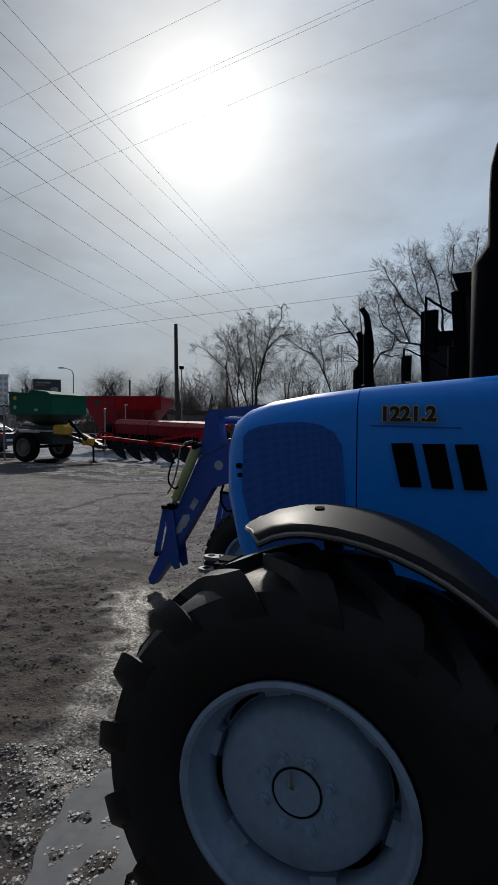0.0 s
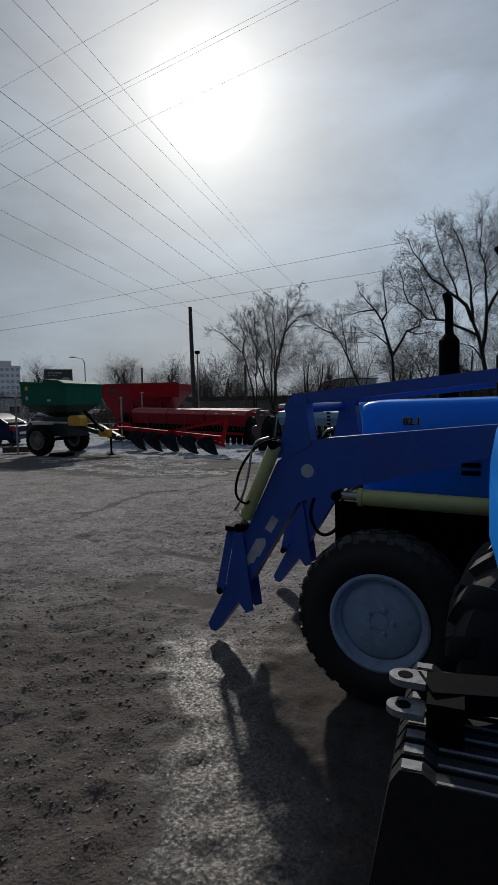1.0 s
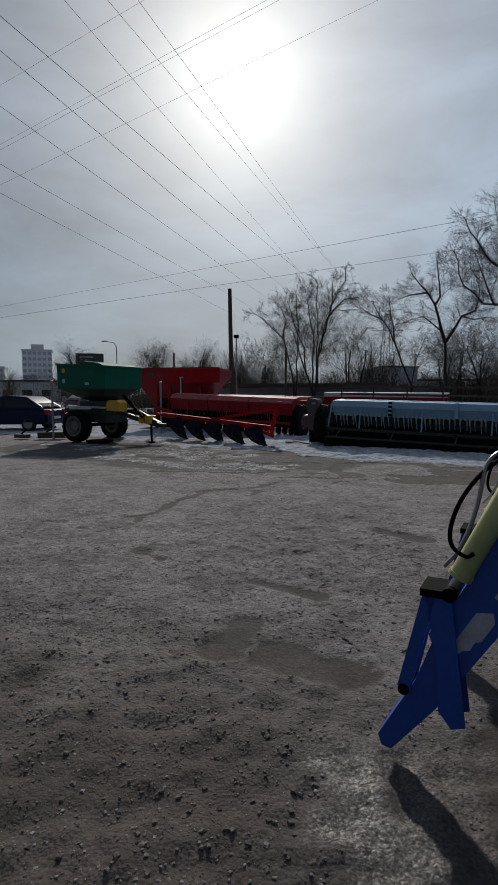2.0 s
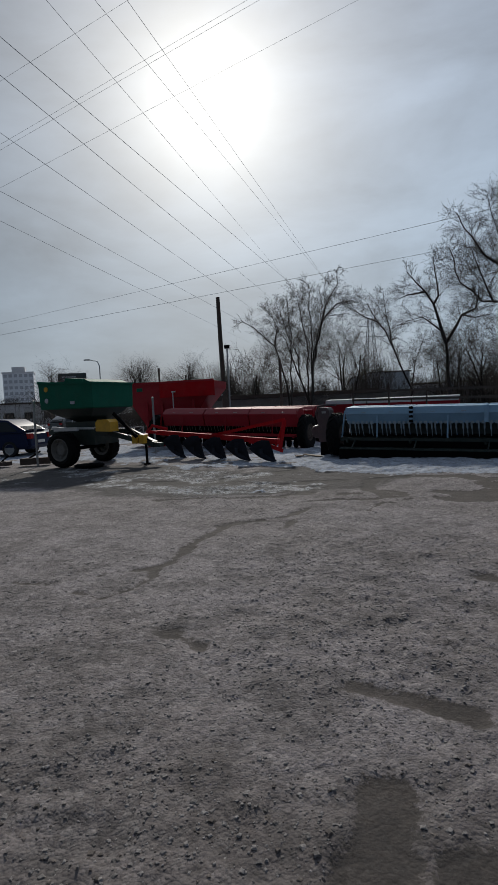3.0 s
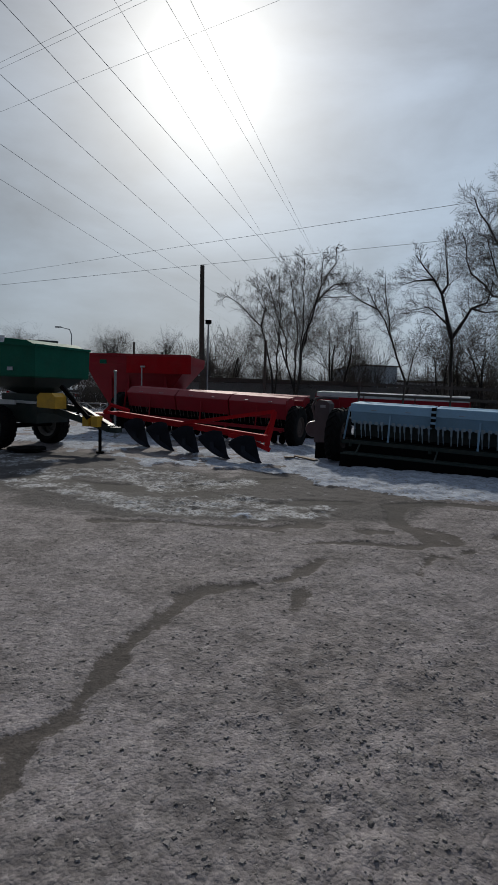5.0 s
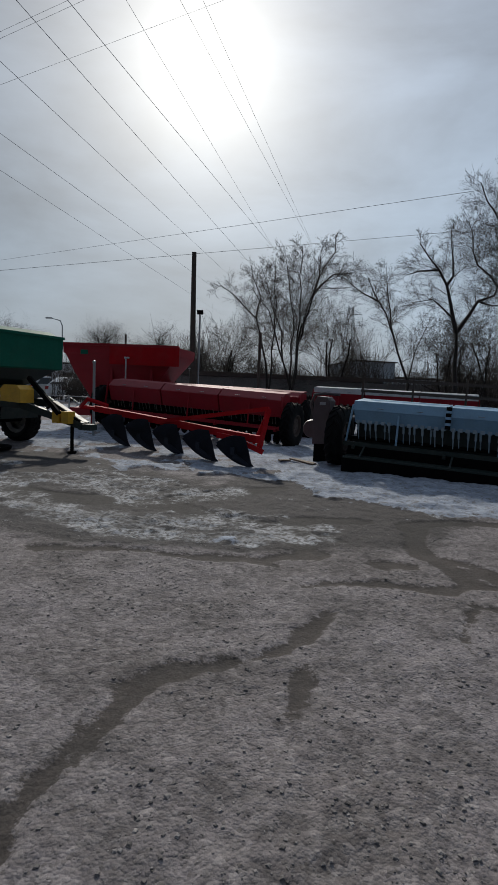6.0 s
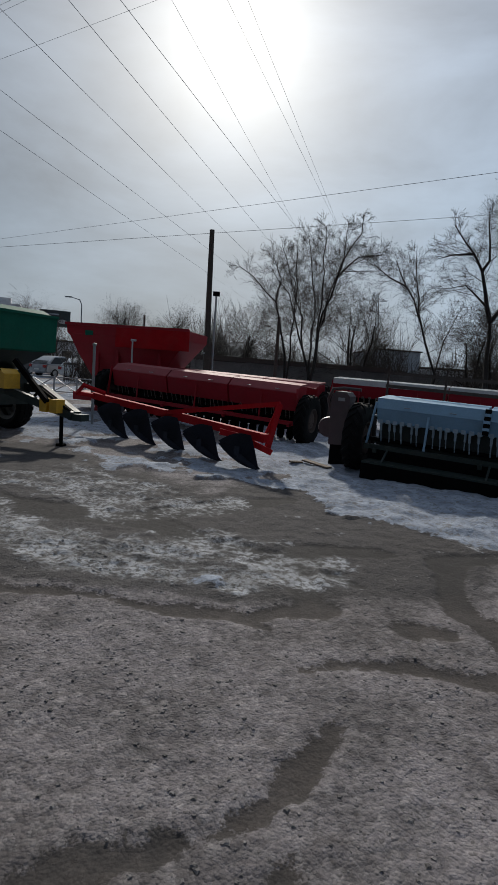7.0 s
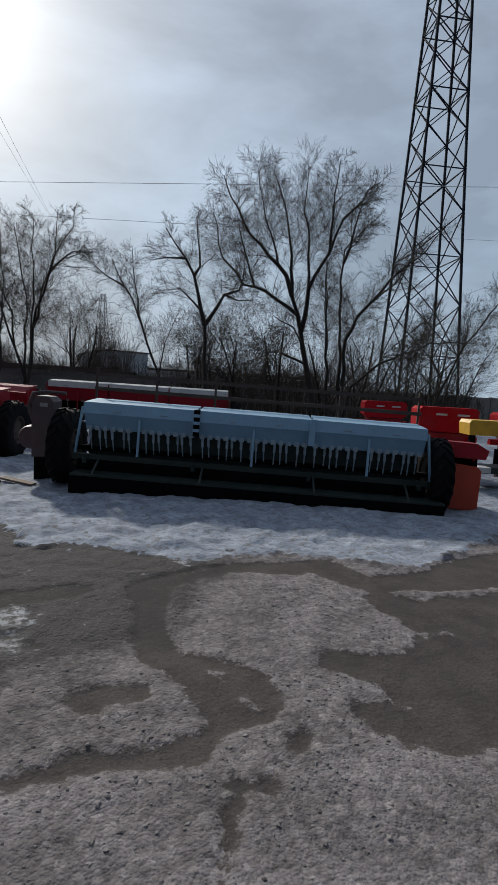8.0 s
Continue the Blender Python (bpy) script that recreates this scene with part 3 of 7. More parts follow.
def ground_material():
    ma = bpy.data.materials.new("gravel_yard")
    ma.use_nodes = True
    n, k = ma.node_tree.nodes, ma.node_tree.links
    b = n["Principled BSDF"]
    co = n.new("ShaderNodeTexCoord")

    def attr(name):
        a = n.new("ShaderNodeAttribute")
        a.attribute_name = name
        return a.outputs["Fac"]

    def noise_tex(scale, detail=4.0, rough=0.55):
        t = n.new("ShaderNodeTexNoise")
        t.inputs["Scale"].default_value, t.inputs["Detail"].default_value, t.inputs["Roughness"].default_value = scale, detail, rough
        k.new(co.outputs["Object"], t.inputs["Vector"])
        return t.outputs["Fac"]

    def mix(fac, a, bb, blend="MIX"):
        m = n.new("ShaderNodeMix")
        m.data_type, m.blend_type = "RGBA", blend
        for sock, v in ((m.inputs[0], fac), (m.inputs[6], a), (m.inputs[7], bb)):
            if isinstance(v, (int, float)):
                sock.default_value = v
            elif isinstance(v, tuple):
                sock.default_value = (*v, 1)
            else:
                k.new(v, sock)
        return m.outputs[2]

    def rng(v, a, bb, c, d):
        r = n.new("ShaderNodeMapRange")
        for key, val in (("From Min", a), ("From Max", bb), ("To Min", c), ("To Max", d)):
            r.inputs[key].default_value = val
        k.new(v, r.inputs["Value"])
        return r.outputs["Result"]

    def add(a, fa, c):
        m = n.new("ShaderNodeMath")
        m.operation = "MULTIPLY_ADD"
        k.new(a, m.inputs[0])
        m.inputs[1].default_value = fa
        if isinstance(c, (int, float)):
            m.inputs[2].default_value = c
        else:
            k.new(c, m.inputs[2])
        return m.outputs[0]

    snow, slush, wet, mud, rubble, hollow = attr("snow"), attr("slush"), attr("wet"), attr("mud"), attr("rubble"), attr("hollow")
    peb = n.new("ShaderNodeTexVoronoi")
    peb.inputs["Scale"].default_value = 26.0
    k.new(co.outputs["Object"], peb.inputs["Vector"])
    peb2 = n.new("ShaderNodeTexVoronoi")
    peb2.inputs["Scale"].default_value = 70.0
    k.new(co.outputs["Object"], peb2.inputs["Vector"])
    big, mid, clump, fine = noise_tex(0.55, 5), noise_tex(4.0, 6, 0.6), noise_tex(15.0, 6, 0.72), noise_tex(60.0, 4, 0.7)
    streak = noise_tex(2.2, 9, 0.70)
    gravel = mix(rng(mid, 0.3, 0.7, 0, 1), (0.170, 0.161, 0.166), (0.227, 0.217, 0.223))
    gravel = mix(rng(big, 0.40, 0.62, 0, 0.6), gravel, (0.138, 0.126, 0.120))
    gravel = mix(rng(peb.outputs["Color"], 0.40, 0.95, 0.0, 0.60), gravel, (0.31, 0.30, 0.295))
    gravel = mix(rng(peb2.outputs["Color"], 0.62, 0.95, 0.0, 0.65), gravel, (0.085, 0.080, 0.076))
    gravel = mix(rng(clump, 0.56, 0.66, 0.0, 0.38), gravel, (0.075, 0.069, 0.065))
    gravel = mix(rng(clump, 0.44, 0.30, 0.0, 0.30), gravel, (0.33, 0.32, 0.315))
    gravel = mix(1.0, gravel, rng(fine, 0.3, 0.7, 0.64, 1.30), "MULTIPLY")
    gravel = mix(rng(rubble, 0.2, 1.0, 0.0, 0.28), gravel, mix(1.0, gravel, (0.62, 0.60, 0.585), "MULTIPLY"))
    gravel = mix(1.0, gravel, (1.11, 1.06, 1.06), "MULTIPLY")
    earth = mix(rng(mid, 0.3, 0.7, 0, 1), (0.052, 0.0445, 0.040), (0.082, 0.0715, 0.066))
    earth = mix(rng(clump, 0.57, 0.68, 0.0, 0.4), earth, (0.14, 0.128, 0.118))
    earth = mix(rng(clump, 0.44, 0.34, 0.0, 0.5), earth, (0.024, 0.020, 0.017))
    earth = mix(1.0, earth, rng(fine, 0.3, 0.7, 0.72, 1.25), "MULTIPLY")
    ground_earth = mix(1.0, earth, (1.42, 1.36, 1.35), "MULTIPLY")
    base = mix(mud, gravel, ground_earth)
    edge = add(clump, 0.16, add(fine, 0.07, add(hollow, 1.0, -0.115)))
    base = mix(rng(edge, -0.006, 0.014, 0, 0.95), base, earth)
    # darkens wet ground, and paints the shade round the loader tractor
    base = mix(1.0, base, rng(wet, 0, 1, 1.0, 0.40), "MULTIPLY")
    # trampled slush: grey ice full of grit, thawed through in places
    gritty = mix(rng(streak, 0.36, 0.62, 0, 1), (0.42, 0.43, 0.45), (0.13, 0.127, 0.125))
    gritty = mix(rng(clump, 0.46, 0.58, 0, 0.9), gritty, (0.095, 0.085, 0.076))
    cov = add(streak, -2.6, add(clump, -1.2, add(slush, 1.25, 0.90)))
    grey_mud = mix(0.85, earth, (0.034, 0.033, 0.033))
    base = mix(rng(add(clump, 0.9, add(streak, 1.2, add(slush, 1.25, -0.94))), 0.0, 0.45, 0, 0.82), base, grey_mud)
    base = mix(rng(add(slush, 0.8, add(fine, 0.5, clump)), 1.05, 1.45, 0, 0.2), base, mix(0.5, base, (0.21, 0.205, 0.20)))
    base = mix(rng(cov, -0.12, 0.22, 0, 1), base, gritty)
    ice = mix(rng(mid, 0.35, 0.68, 0, 1), (0.37, 0.41, 0.48), (0.18, 0.205, 0.25))
    ice = mix(rng(clump, 0.50, 0.62, 0, 0.85), ice, (0.17, 0.165, 0.16))
    deep = add(streak, -0.9, add(clump, -0.5, add(snow, 1.0, 0.66)))
    base = mix(rng(deep, -0.03, 0.06, 0, 1), base, ice)
    k.new(base, b.inputs["Base Color"])
    w = n.new("ShaderNodeMath")
    w.operation = "MULTIPLY"
    k.new(wet, w.inputs[0])
    sheen = n.new("ShaderNodeMath")
    sheen.operation = "MULTIPLY"
    k.new(rng(fine, 0.36, 0.62, 0.15, 1.0), sheen.inputs[0])
    k.new(rng(mud, 0.62, 0.92, 1.0, 0.06), sheen.inputs[1])
    k.new(sheen.outputs[0], w.inputs[1])
    k.new(rng(w.outputs[0], 0, 1, 0.92, 0.46), b.inputs["Roughness"])
    k.new(rng(w.outputs[0], 0, 1, 0.12, 0.5), b.inputs["Specular IOR Level"])
    height = add(peb.outputs["Distance"], -0.55, add(peb2.outputs["Distance"], -0.35, add(clump, -1.0, fine)))
    bp = n.new("ShaderNodeBump")
    bp.inputs["Distance"].default_value = 0.014
    soft = n.new("ShaderNodeMath")
    soft.operation = "MINIMUM"
    k.new(rng(wet, 0, 1, 0.75, 0.38), soft.inputs[0])
    k.new(rng(edge, -0.01, 0.03, 0.75, 0.40), soft.inputs[1])
    k.new(soft.outputs[0], bp.inputs["Strength"])
    k.new(height, bp.inputs["Height"])
    k.new(bp.outputs["Normal"], b.inputs["Normal"])
    return ma


ground = build_ground()


def loose_stones(name, label, count, x0, x1, y0, y1, small, large, seed, material, rough_only=0.0, flat=0.75, power=7, most_wet=2.0):
    """Loose stones lying on the ground, joined: angular eight-cornered lumps."""
    rg = np.random.default_rng(seed)
    x, y = rg.uniform(x0, x1, count * 3), rg.uniform(y0, y1, count * 3)
    snow, slush, wet, mud, rubble, pools = ground_masks(x, y)
    keep = (rg.uniform(0, 1, count * 3) < rough_only + (1 - rough_only) * rubble) & (snow < -0.05) & (pools < -0.01) & (wet < most_wet)
    x, y = x[keep][:count], y[keep][:count]
    z = ground_height(x, y)
    c = len(x)
    s = small + (large - small) * rg.uniform(0, 1, c) ** power
    unit = np.array([(a, b, d) for d in (-0.45, 0.55) for a, b in ((-1, -1), (1, -1), (1, 1), (-1, 1))], float) * 0.5
    unit[4:, :2] *= 0.62
    v = unit[None] * (1 + rg.uniform(-0.5, 0.45, (c, 8, 3))) * s[:, None, None]
    v[:, :, 2] *= flat
    ang = rg.uniform(0, 6.28, c)
    cs, sn = np.cos(ang)[:, None], np.sin(ang)[:, None]
    vx, vy = v[:, :, 0] * cs - v[:, :, 1] * sn, v[:, :, 0] * sn + v[:, :, 1] * cs
    co = np.stack([vx + x[:, None], vy + y[:, None], v[:, :, 2] + z[:, None] + s[:, None] * 0.15], -1).reshape(-1, 3)
    f = np.array([(3, 2, 1, 0), (4, 5, 6, 7), (0, 1, 5, 4), (1, 2, 6, 5), (2, 3, 7, 6), (3, 0, 4, 7)])
    faces = (f[None] + np.arange(c)[:, None, None] * 8).reshape(-1, 4)
    me = bpy.data.meshes.new(name)
    me.from_pydata(co.tolist(), [], faces.tolist())
    me.materials.append(material)
    return tagged(new(name, me), label, "gravel", kind="stuff")


STONE = mat("loose_stone", (0.170, 0.158, 0.152), 0.9, var=0.3, scale=20, fine=120, bump=0.3, island=0.45, spec=0.2)
CLOD = mat("earth_clod", (0.088, 0.074, 0.066), 0.95, var=0.3, scale=20, fine=120, bump=0.4, island=0.5)
# paler than the dry stones: sun glints are put into the base colour
WETSTONE = mat("wet_stone", (0.21, 0.208, 0.205), 0.5, var=0.3, scale=20, fine=120, bump=0.15, island=0.5, spec=0.5)
loose_stones("loose_gravel", "grey and brown crushed stones loose on the yard", 20000, -4.2, 1.6, 0.4, 7.0, 0.005, 0.017, 5, STONE, 0.15, 0.5, 5, 0.6)
loose_stones("earth_clods", "brown clods and larger stones trodden into the mud", 6500, -3.6, 0.9, 0.8, 5.6, 0.006, 0.026, 9, CLOD, 0.0, 0.5, 5, 0.6)
loose_stones("scattered_gravel", "small stones scattered over the worn yard", 34000, -4.6, 2.6, 5.0, 13.6, 0.005, 0.021, 6, STONE, 0.12, 0.42, 4)
loose_stones("wet_gravel", "wet gravel in a shallow puddle by the wheel, glints painted as pale stone", 4200, -1.0, 0.05, 0.75, 1.8, 0.005, 0.019, 12, WETSTONE, 0.2, 0.35, 3)


def puddle(x, y, rx, ry):
    """Shallow water between the stones, with an uneven rim and reflected sky put into its grey."""
    bm = bmesh.new()
    out = []
    for i in range(40):
        a = 2 * math.pi * i / 40
        f = 1 + 0.22 * noise.noise((2.2 * math.cos(a), 2.2 * math.sin(a), 3.1)) + 0.12 * noise.noise((6 * math.cos(a), 6 * math.sin(a), 1.7))
        out.append((x + rx * f * math.cos(a), y + ry * f * math.sin(a)))
    slab(bm, out, -0.03, 0.009)
    ob = part("puddle", bm, SKYGREY)
    return tagged(ob, "shallow puddle among wet gravel, sky reflection put into its grey colour", "puddle")


# grey base stands in for sky reflection, beyond what the gloss returns
SKYGREY = mat("sky_grey_water", (0.13, 0.132, 0.135), 0.10, var=0.2, scale=3, fine=20, bump=0.01, spec=0.6)
puddle(-0.24, 1.28, 0.20, 0.36)
puddle(-0.36, 2.02, 0.14, 0.12)


# ---- trees ----
def branch_mesh(name, tubes, material, parent):
    """Joins tapering branches, each a list of (point, radius) and a number of sides, in one mesh."""
    co, faces = [], []
    for pts, seg in tubes:
        base = len(co)
        up = None
        for i, (p, r) in enumerate(pts):
            d = (pts[min(i + 1, len(pts) - 1)][0] - pts[max(i - 1, 0)][0]).normalized()
            a = d.orthogonal() if up is None else up - d * up.dot(d)
            up = a.normalized()
            b = d.cross(up)
            for t in range(seg):
                q = p + (up * math.cos(6.2832 * t / seg) + b * math.sin(6.2832 * t / seg)) * r
                co.append(q[:])
            if i:
                o = base + (i - 1) * seg
                faces += [(o + t, o + (t + 1) % seg, o + seg + (t + 1) % seg, o + seg + t) for t in range(seg)]
    me = bpy.data.meshes.new(name)
    me.from_pydata(co, [], faces)
    me.materials.append(material)
    me.polygons.foreach_set("use_smooth", [True] * len(me.polygons))
    ob = new(name, me)
    ob.parent = parent
    return ob


def grow(rg, height, trunks=1, lean=0.0, wide=1.0, low=0.3, levels=4, dense=1.0, thick=1.0, stems=(), reach=1.8):
    """Branches of a bare tree: trunk, limbs and ever finer twigs."""
    wood, twigs = [], []

    def limb(p, d, length, r, level):
        n = 6 if level == 0 else 5 if level == 1 else 4 if level == 2 else 3 if level < levels else 2
        pts, q, e = [(p.copy(), r)], p.copy(), d.copy()
        crook = 0.09 if level == 0 else 0.15 if level < 3 else 0.18
        rise = 0.10 if level < 2 else 0.03
        end = 0.42 if level == 0 else 0.22
        for i in range(1, n):
            e = (e + Vector((rg.gauss(0, crook), rg.gauss(0, crook), rg.gauss(rise, crook * 0.8)))).normalized()
            q = q + e * (length / (n - 1))
            pts.append((q.copy(), max(0.0034, r * (1 - (1 - end) * i / (n - 1)))))
        seg = 8 if level == 0 else 6 if level == 1 else 4 if level == 2 else 3
        (wood if level < 2 else twigs).append((pts, seg))
        if level >= levels:
            return
        count = {0: rg.randint(6, 8), 1: rg.randint(8, 10), 2: rg.randint(7, 9), 3: rg.randint(4, 5)}[level]
        count = max(2, round(count * dense))
        for i in range(count):
            t = low + (1 - low) * (i + rg.random()) / count if level == 0 else 0.18 + 0.82 * (i + rg.random()) / count
            s = min(len(pts) - 2, int(t * (len(pts) - 1)))
            f = t * (len(pts) - 1) - s
            at = pts[s][0].lerp(pts[s + 1][0], f)
            rr = pts[s][1] * (1 - f) + pts[s + 1][1] * f
            along = (pts[s + 1][0] - pts[s][0]).normalized()
            out = Vector((rg.gauss(0, 1), rg.gauss(0, 1), rg.gauss(0, 0.55)))
            out = (out - along * out.dot(along)).normalized()
            spread_angle = rg.uniform(0.42, 0.90) * wide if level == 0 else rg.uniform(0.45, 1.15)
            nd = (along * math.cos(spread_angle) + out * math.sin(spread_angle) + Vector((0, 0, 0.05))).normalized()
            nl = length * (rg.uniform(0.55, 0.85) if level == 0 else rg.uniform(0.50, 0.95)) * (1.05 - 0.40 * t)
            limb(at, nd, nl, max(0.0043, rr * rg.uniform(0.34, 0.56)), level + 1)

    def shoots(pts, first, per_metre, reach):
        """Side branches all along a main stem."""
        total = sum((q[0] - p[0]).length for p, q in zip(pts, pts[1:]))
        count = max(3, round(total * (1 - first) * per_metre * dense))
        for i in range(count):
            t = first + (1 - first) * (i + rg.random()) / count
            s = min(len(pts) - 2, int(t * (len(pts) - 1)))
            f = t * (len(pts) - 1) - s
            at, rr = pts[s][0].lerp(pts[s + 1][0], f), pts[s][1] * (1 - f) + pts[s + 1][1] * f
            along = (pts[s + 1][0] - pts[s][0]).normalized()
            out = Vector((rg.gauss(0, 1), rg.gauss(0, 1), rg.gauss(0, 0.5)))
            out = (out - along * out.dot(along)).normalized()
            a = rg.uniform(0.5, 1.2)
            nd = (along * math.cos(a) + out * math.sin(a) + Vector((0, 0, 0.06))).normalized()
            limb(at, nd, reach * rg.uniform(0.5, 1.1) * (1.2 - 0.75 * t), min(0.018, max(0.0075, rr * rg.uniform(0.3, 0.5))), 2)

    for radius, first, path in stems:
        # a limb leaves from the nearest point of the wood that is there already
        old = [q for line, sides in wood for q, r in line]
        near = min(old, key=lambda q: (q.x - path[0][0]) ** 2 + (q.z - path[0][1]) ** 2) if old and path[0][1] > 0.9 else Vector((path[0][0], 0, path[0][1]))
        path = [(near.x, near.z)] + path[1:]
        pts, dy = [], near.y
        drift = rg.gauss(0, 0.14)
        for i, (px, pz) in enumerate(path):
            if i:
                run = math.hypot(px - path[i - 1][0], pz - path[i - 1][1])
                steps = max(1, round(run / 0.7))
                for j in range(1, steps + 1):
                    w = j / steps
                    dy += drift * run / steps + rg.gauss(0, 0.03)
                    q = Vector((path[i - 1][0] * (1 - w) + px * w + (rg.gauss(0, 0.05) if w < 1 else 0), dy, path[i - 1][1] * (1 - w) + pz * w + (rg.gauss(0, 0.04) if w < 1 else 0)))
                    pts.append(q)
            else:
                pts.append(Vector((px, dy, pz)))
        m = len(pts) - 1
        keep = 0.45 if first > 0.65 else 0.12
        pts = [(q, 0.78 * radius * (1 - (1 - keep) * (i / m) ** 0.8) + 0.005) for i, q in enumerate(pts)]
        wood.append((pts, 6))
        shoots(pts, first, 5.6, reach * 1.05)
    if stems:
        return wood, twigs
    for i in range(trunks):
        off = Vector((rg.uniform(-0.25, 0.25), rg.uniform(-0.25, 0.25), -0.15)) if trunks > 1 else Vector((0, 0, -0.15))
        tilt = Vector((lean + (rg.uniform(-0.3, 0.3) if trunks > 1 else rg.uniform(-0.05, 0.05)), rg.uniform(-0.12, 0.12), 1)).normalized()
        limb(off, tilt, height * rg.uniform(0.66, 0.76), height * 0.0165 * thick * (0.8 if trunks > 1 else 1), 0)
    return wood, twigs


def bare_tree(x, y, height, seed, label, trunks=1, lean=0.0, wide=1.0, low=0.3, levels=4, dense=1.0, thick=1.0, group="", stems=(), reach=1.8):
    rg = random.Random(seed)
    t = thing("bare_tree", label, "tree", pose(x, y, 0), group)
    wood, twigs = grow(rg, height, trunks, lean, wide, low, levels, dense, thick, stems, reach)
    branch_mesh("trunk", wood, BARK, t)
    branch_mesh("crown", twigs, TWIG, t)
    return t


TREES = "bare trees behind the machines"
# main stems: thickness at the foot, share left bare, and the line of each across and up from the foot
bare_tree(-0.6, 34.5, 6.6, 1, "bare leaning tree with thin grey twigs", group=TREES, reach=1.5, stems=[
    (0.11, 0.42, [(0, -0.1), (-0.2, 2.6), (-0.8, 4.95), (-1.3, 5.4), (-1.95, 6.1), (-2.7, 6.6)]), (0.06, 0.1, [(-0.7, 4.8), (-0.6, 6.0), (-1.1, 7.1)]), (0.08, 0.3, [(0, 0), (0.0, 3.3), (0.15, 5.5), (0.0, 7.3)])])
bare_tree(0.4, 34.2, 9.6, 7, "bare tree with many upright stems and a broad crown", group=TREES, reach=1.5, stems=[
    (0.11, 0.35, [(0, -0.1), (0.25, 3.0), (0.66, 5.5), (1.0, 6.6), (1.8, 8.0), (1.8, 8.8)]), (0.08, 0.15, [(0.9, 6.3), (1.7, 6.9), (2.7, 7.0)]),
    (0.09, 0.35, [(-0.1, 0), (0.0, 5.0), (-0.3, 6.6), (-0.5, 7.7)]), (0.08, 0.35, [(0.1, 0), (0.2, 6.0), (0.1, 7.9)]),
    (0.07, 0.3, [(0.0, 1.5), (-0.8, 4.8), (-1.7, 7.4)]), (0.07, 0.2, [(0.3, 3.6), (1.0, 6.6), (1.0, 7.8)]), (0.06, 0.2, [(-0.3, 3.0), (-1.2, 5.2), (-2.2, 6.4)])])
bare_tree(6.0, 33.6, 7.4, 5, "slender bare tree leaning sideways", group=TREES, reach=1.3, stems=[
    (0.10, 0.4, [(0, -0.1), (-0.02, 1.9), (-1.0, 4.05), (-1.9, 5.6), (-2.5, 6.6)]), (0.06, 0.1, [(-0.9, 4.0), (-1.3, 5.8), (-1.4, 7.4)]), (0.05, 0.1, [(-1.8, 5.4), (-2.6, 6.0), (-3.3, 6.6)]), (0.05, 0.3, [(0, 1.5), (0.2, 3.5), (0.7, 4.8)])])
bare_tree(6.95, 30.2, 8.4, 4, "bare tree with a dark forked trunk and crooked limbs", group=TREES, reach=1.25, stems=[
    (0.17, 0.72, [(0.1, -0.1), (0.05, 2.0), (-0.05, 4.1)]), (0.13, 0.3, [(-0.05, 4.0), (-0.36, 5.2), (-0.6, 6.0), (-0.98, 6.6), (-1.85, 7.6)]), (0.08, 0.15, [(-0.6, 5.95), (-0.34, 6.4), (-0.45, 8.3)]),
    (0.11, 0.2, [(-0.05, 4.05), (0.45, 4.9), (0.7, 5.4), (1.35, 5.65), (1.5, 6.7)]), (0.06, 0.1, [(-0.9, 6.5), (-1.8, 6.5), (-2.4, 6.3)]), (0.06, 0.1, [(0.6, 5.2), (1.2, 5.2), (2.0, 5.3)]), (0.06, 0.2, [(-0.3, 4.9), (-1.2, 5.4), (-2.0, 5.2)])])
bare_tree(12.55, 30.2, 12.4, 2, "tall bare tree with a wide spreading crown", group=TREES, dense=1.1, reach=1.9, stems=[
    (0.24, 0.8, [(0.05, -0.1), (0.0, 1.5), (-0.3, 4.4), (-0.65, 6.1)]), (0.15, 0.25, [(-0.65, 6.0), (-1.0, 7.0), (-1.45, 7.45), (-2.9, 8.6), (-3.9, 10.2), (-4.2, 11.0)]),
    (0.13, 0.2, [(-0.7, 5.9), (-0.65, 8.0), (-1.05, 10.3), (-1.7, 11.8)]), (0.16, 0.45, [(-0.25, 4.2), (-0.1, 6.4), (0.8, 8.2), (1.35, 9.8), (3.1, 11.7)]), (0.10, 0.15, [(-0.1, 6.4), (0.0, 8.8), (-0.3, 10.0), (-0.1, 12.2)]),
    (0.10, 0.15, [(0.7, 8.0), (0.8, 10.0), (0.9, 12.3)]), (0.12, 0.2, [(-0.45, 5.1), (-2.2, 6.15), (-3.3, 6.25), (-4.35, 7.25), (-4.9, 9.1)]), (0.07, 0.1, [(-2.5, 6.2), (-3.4, 7.6), (-3.9, 8.8)]),
    (0.08, 0.15, [(-0.2, 2.6), (-1.8, 3.35), (-3.2, 3.15)]), (0.07, 0.1, [(-1.3, 7.3), (-2.4, 10.0), (-2.9, 11.6)]), (0.07, 0.2, [(-0.1, 3.5), (-0.9, 4.6), (-2.0, 5.0)])])
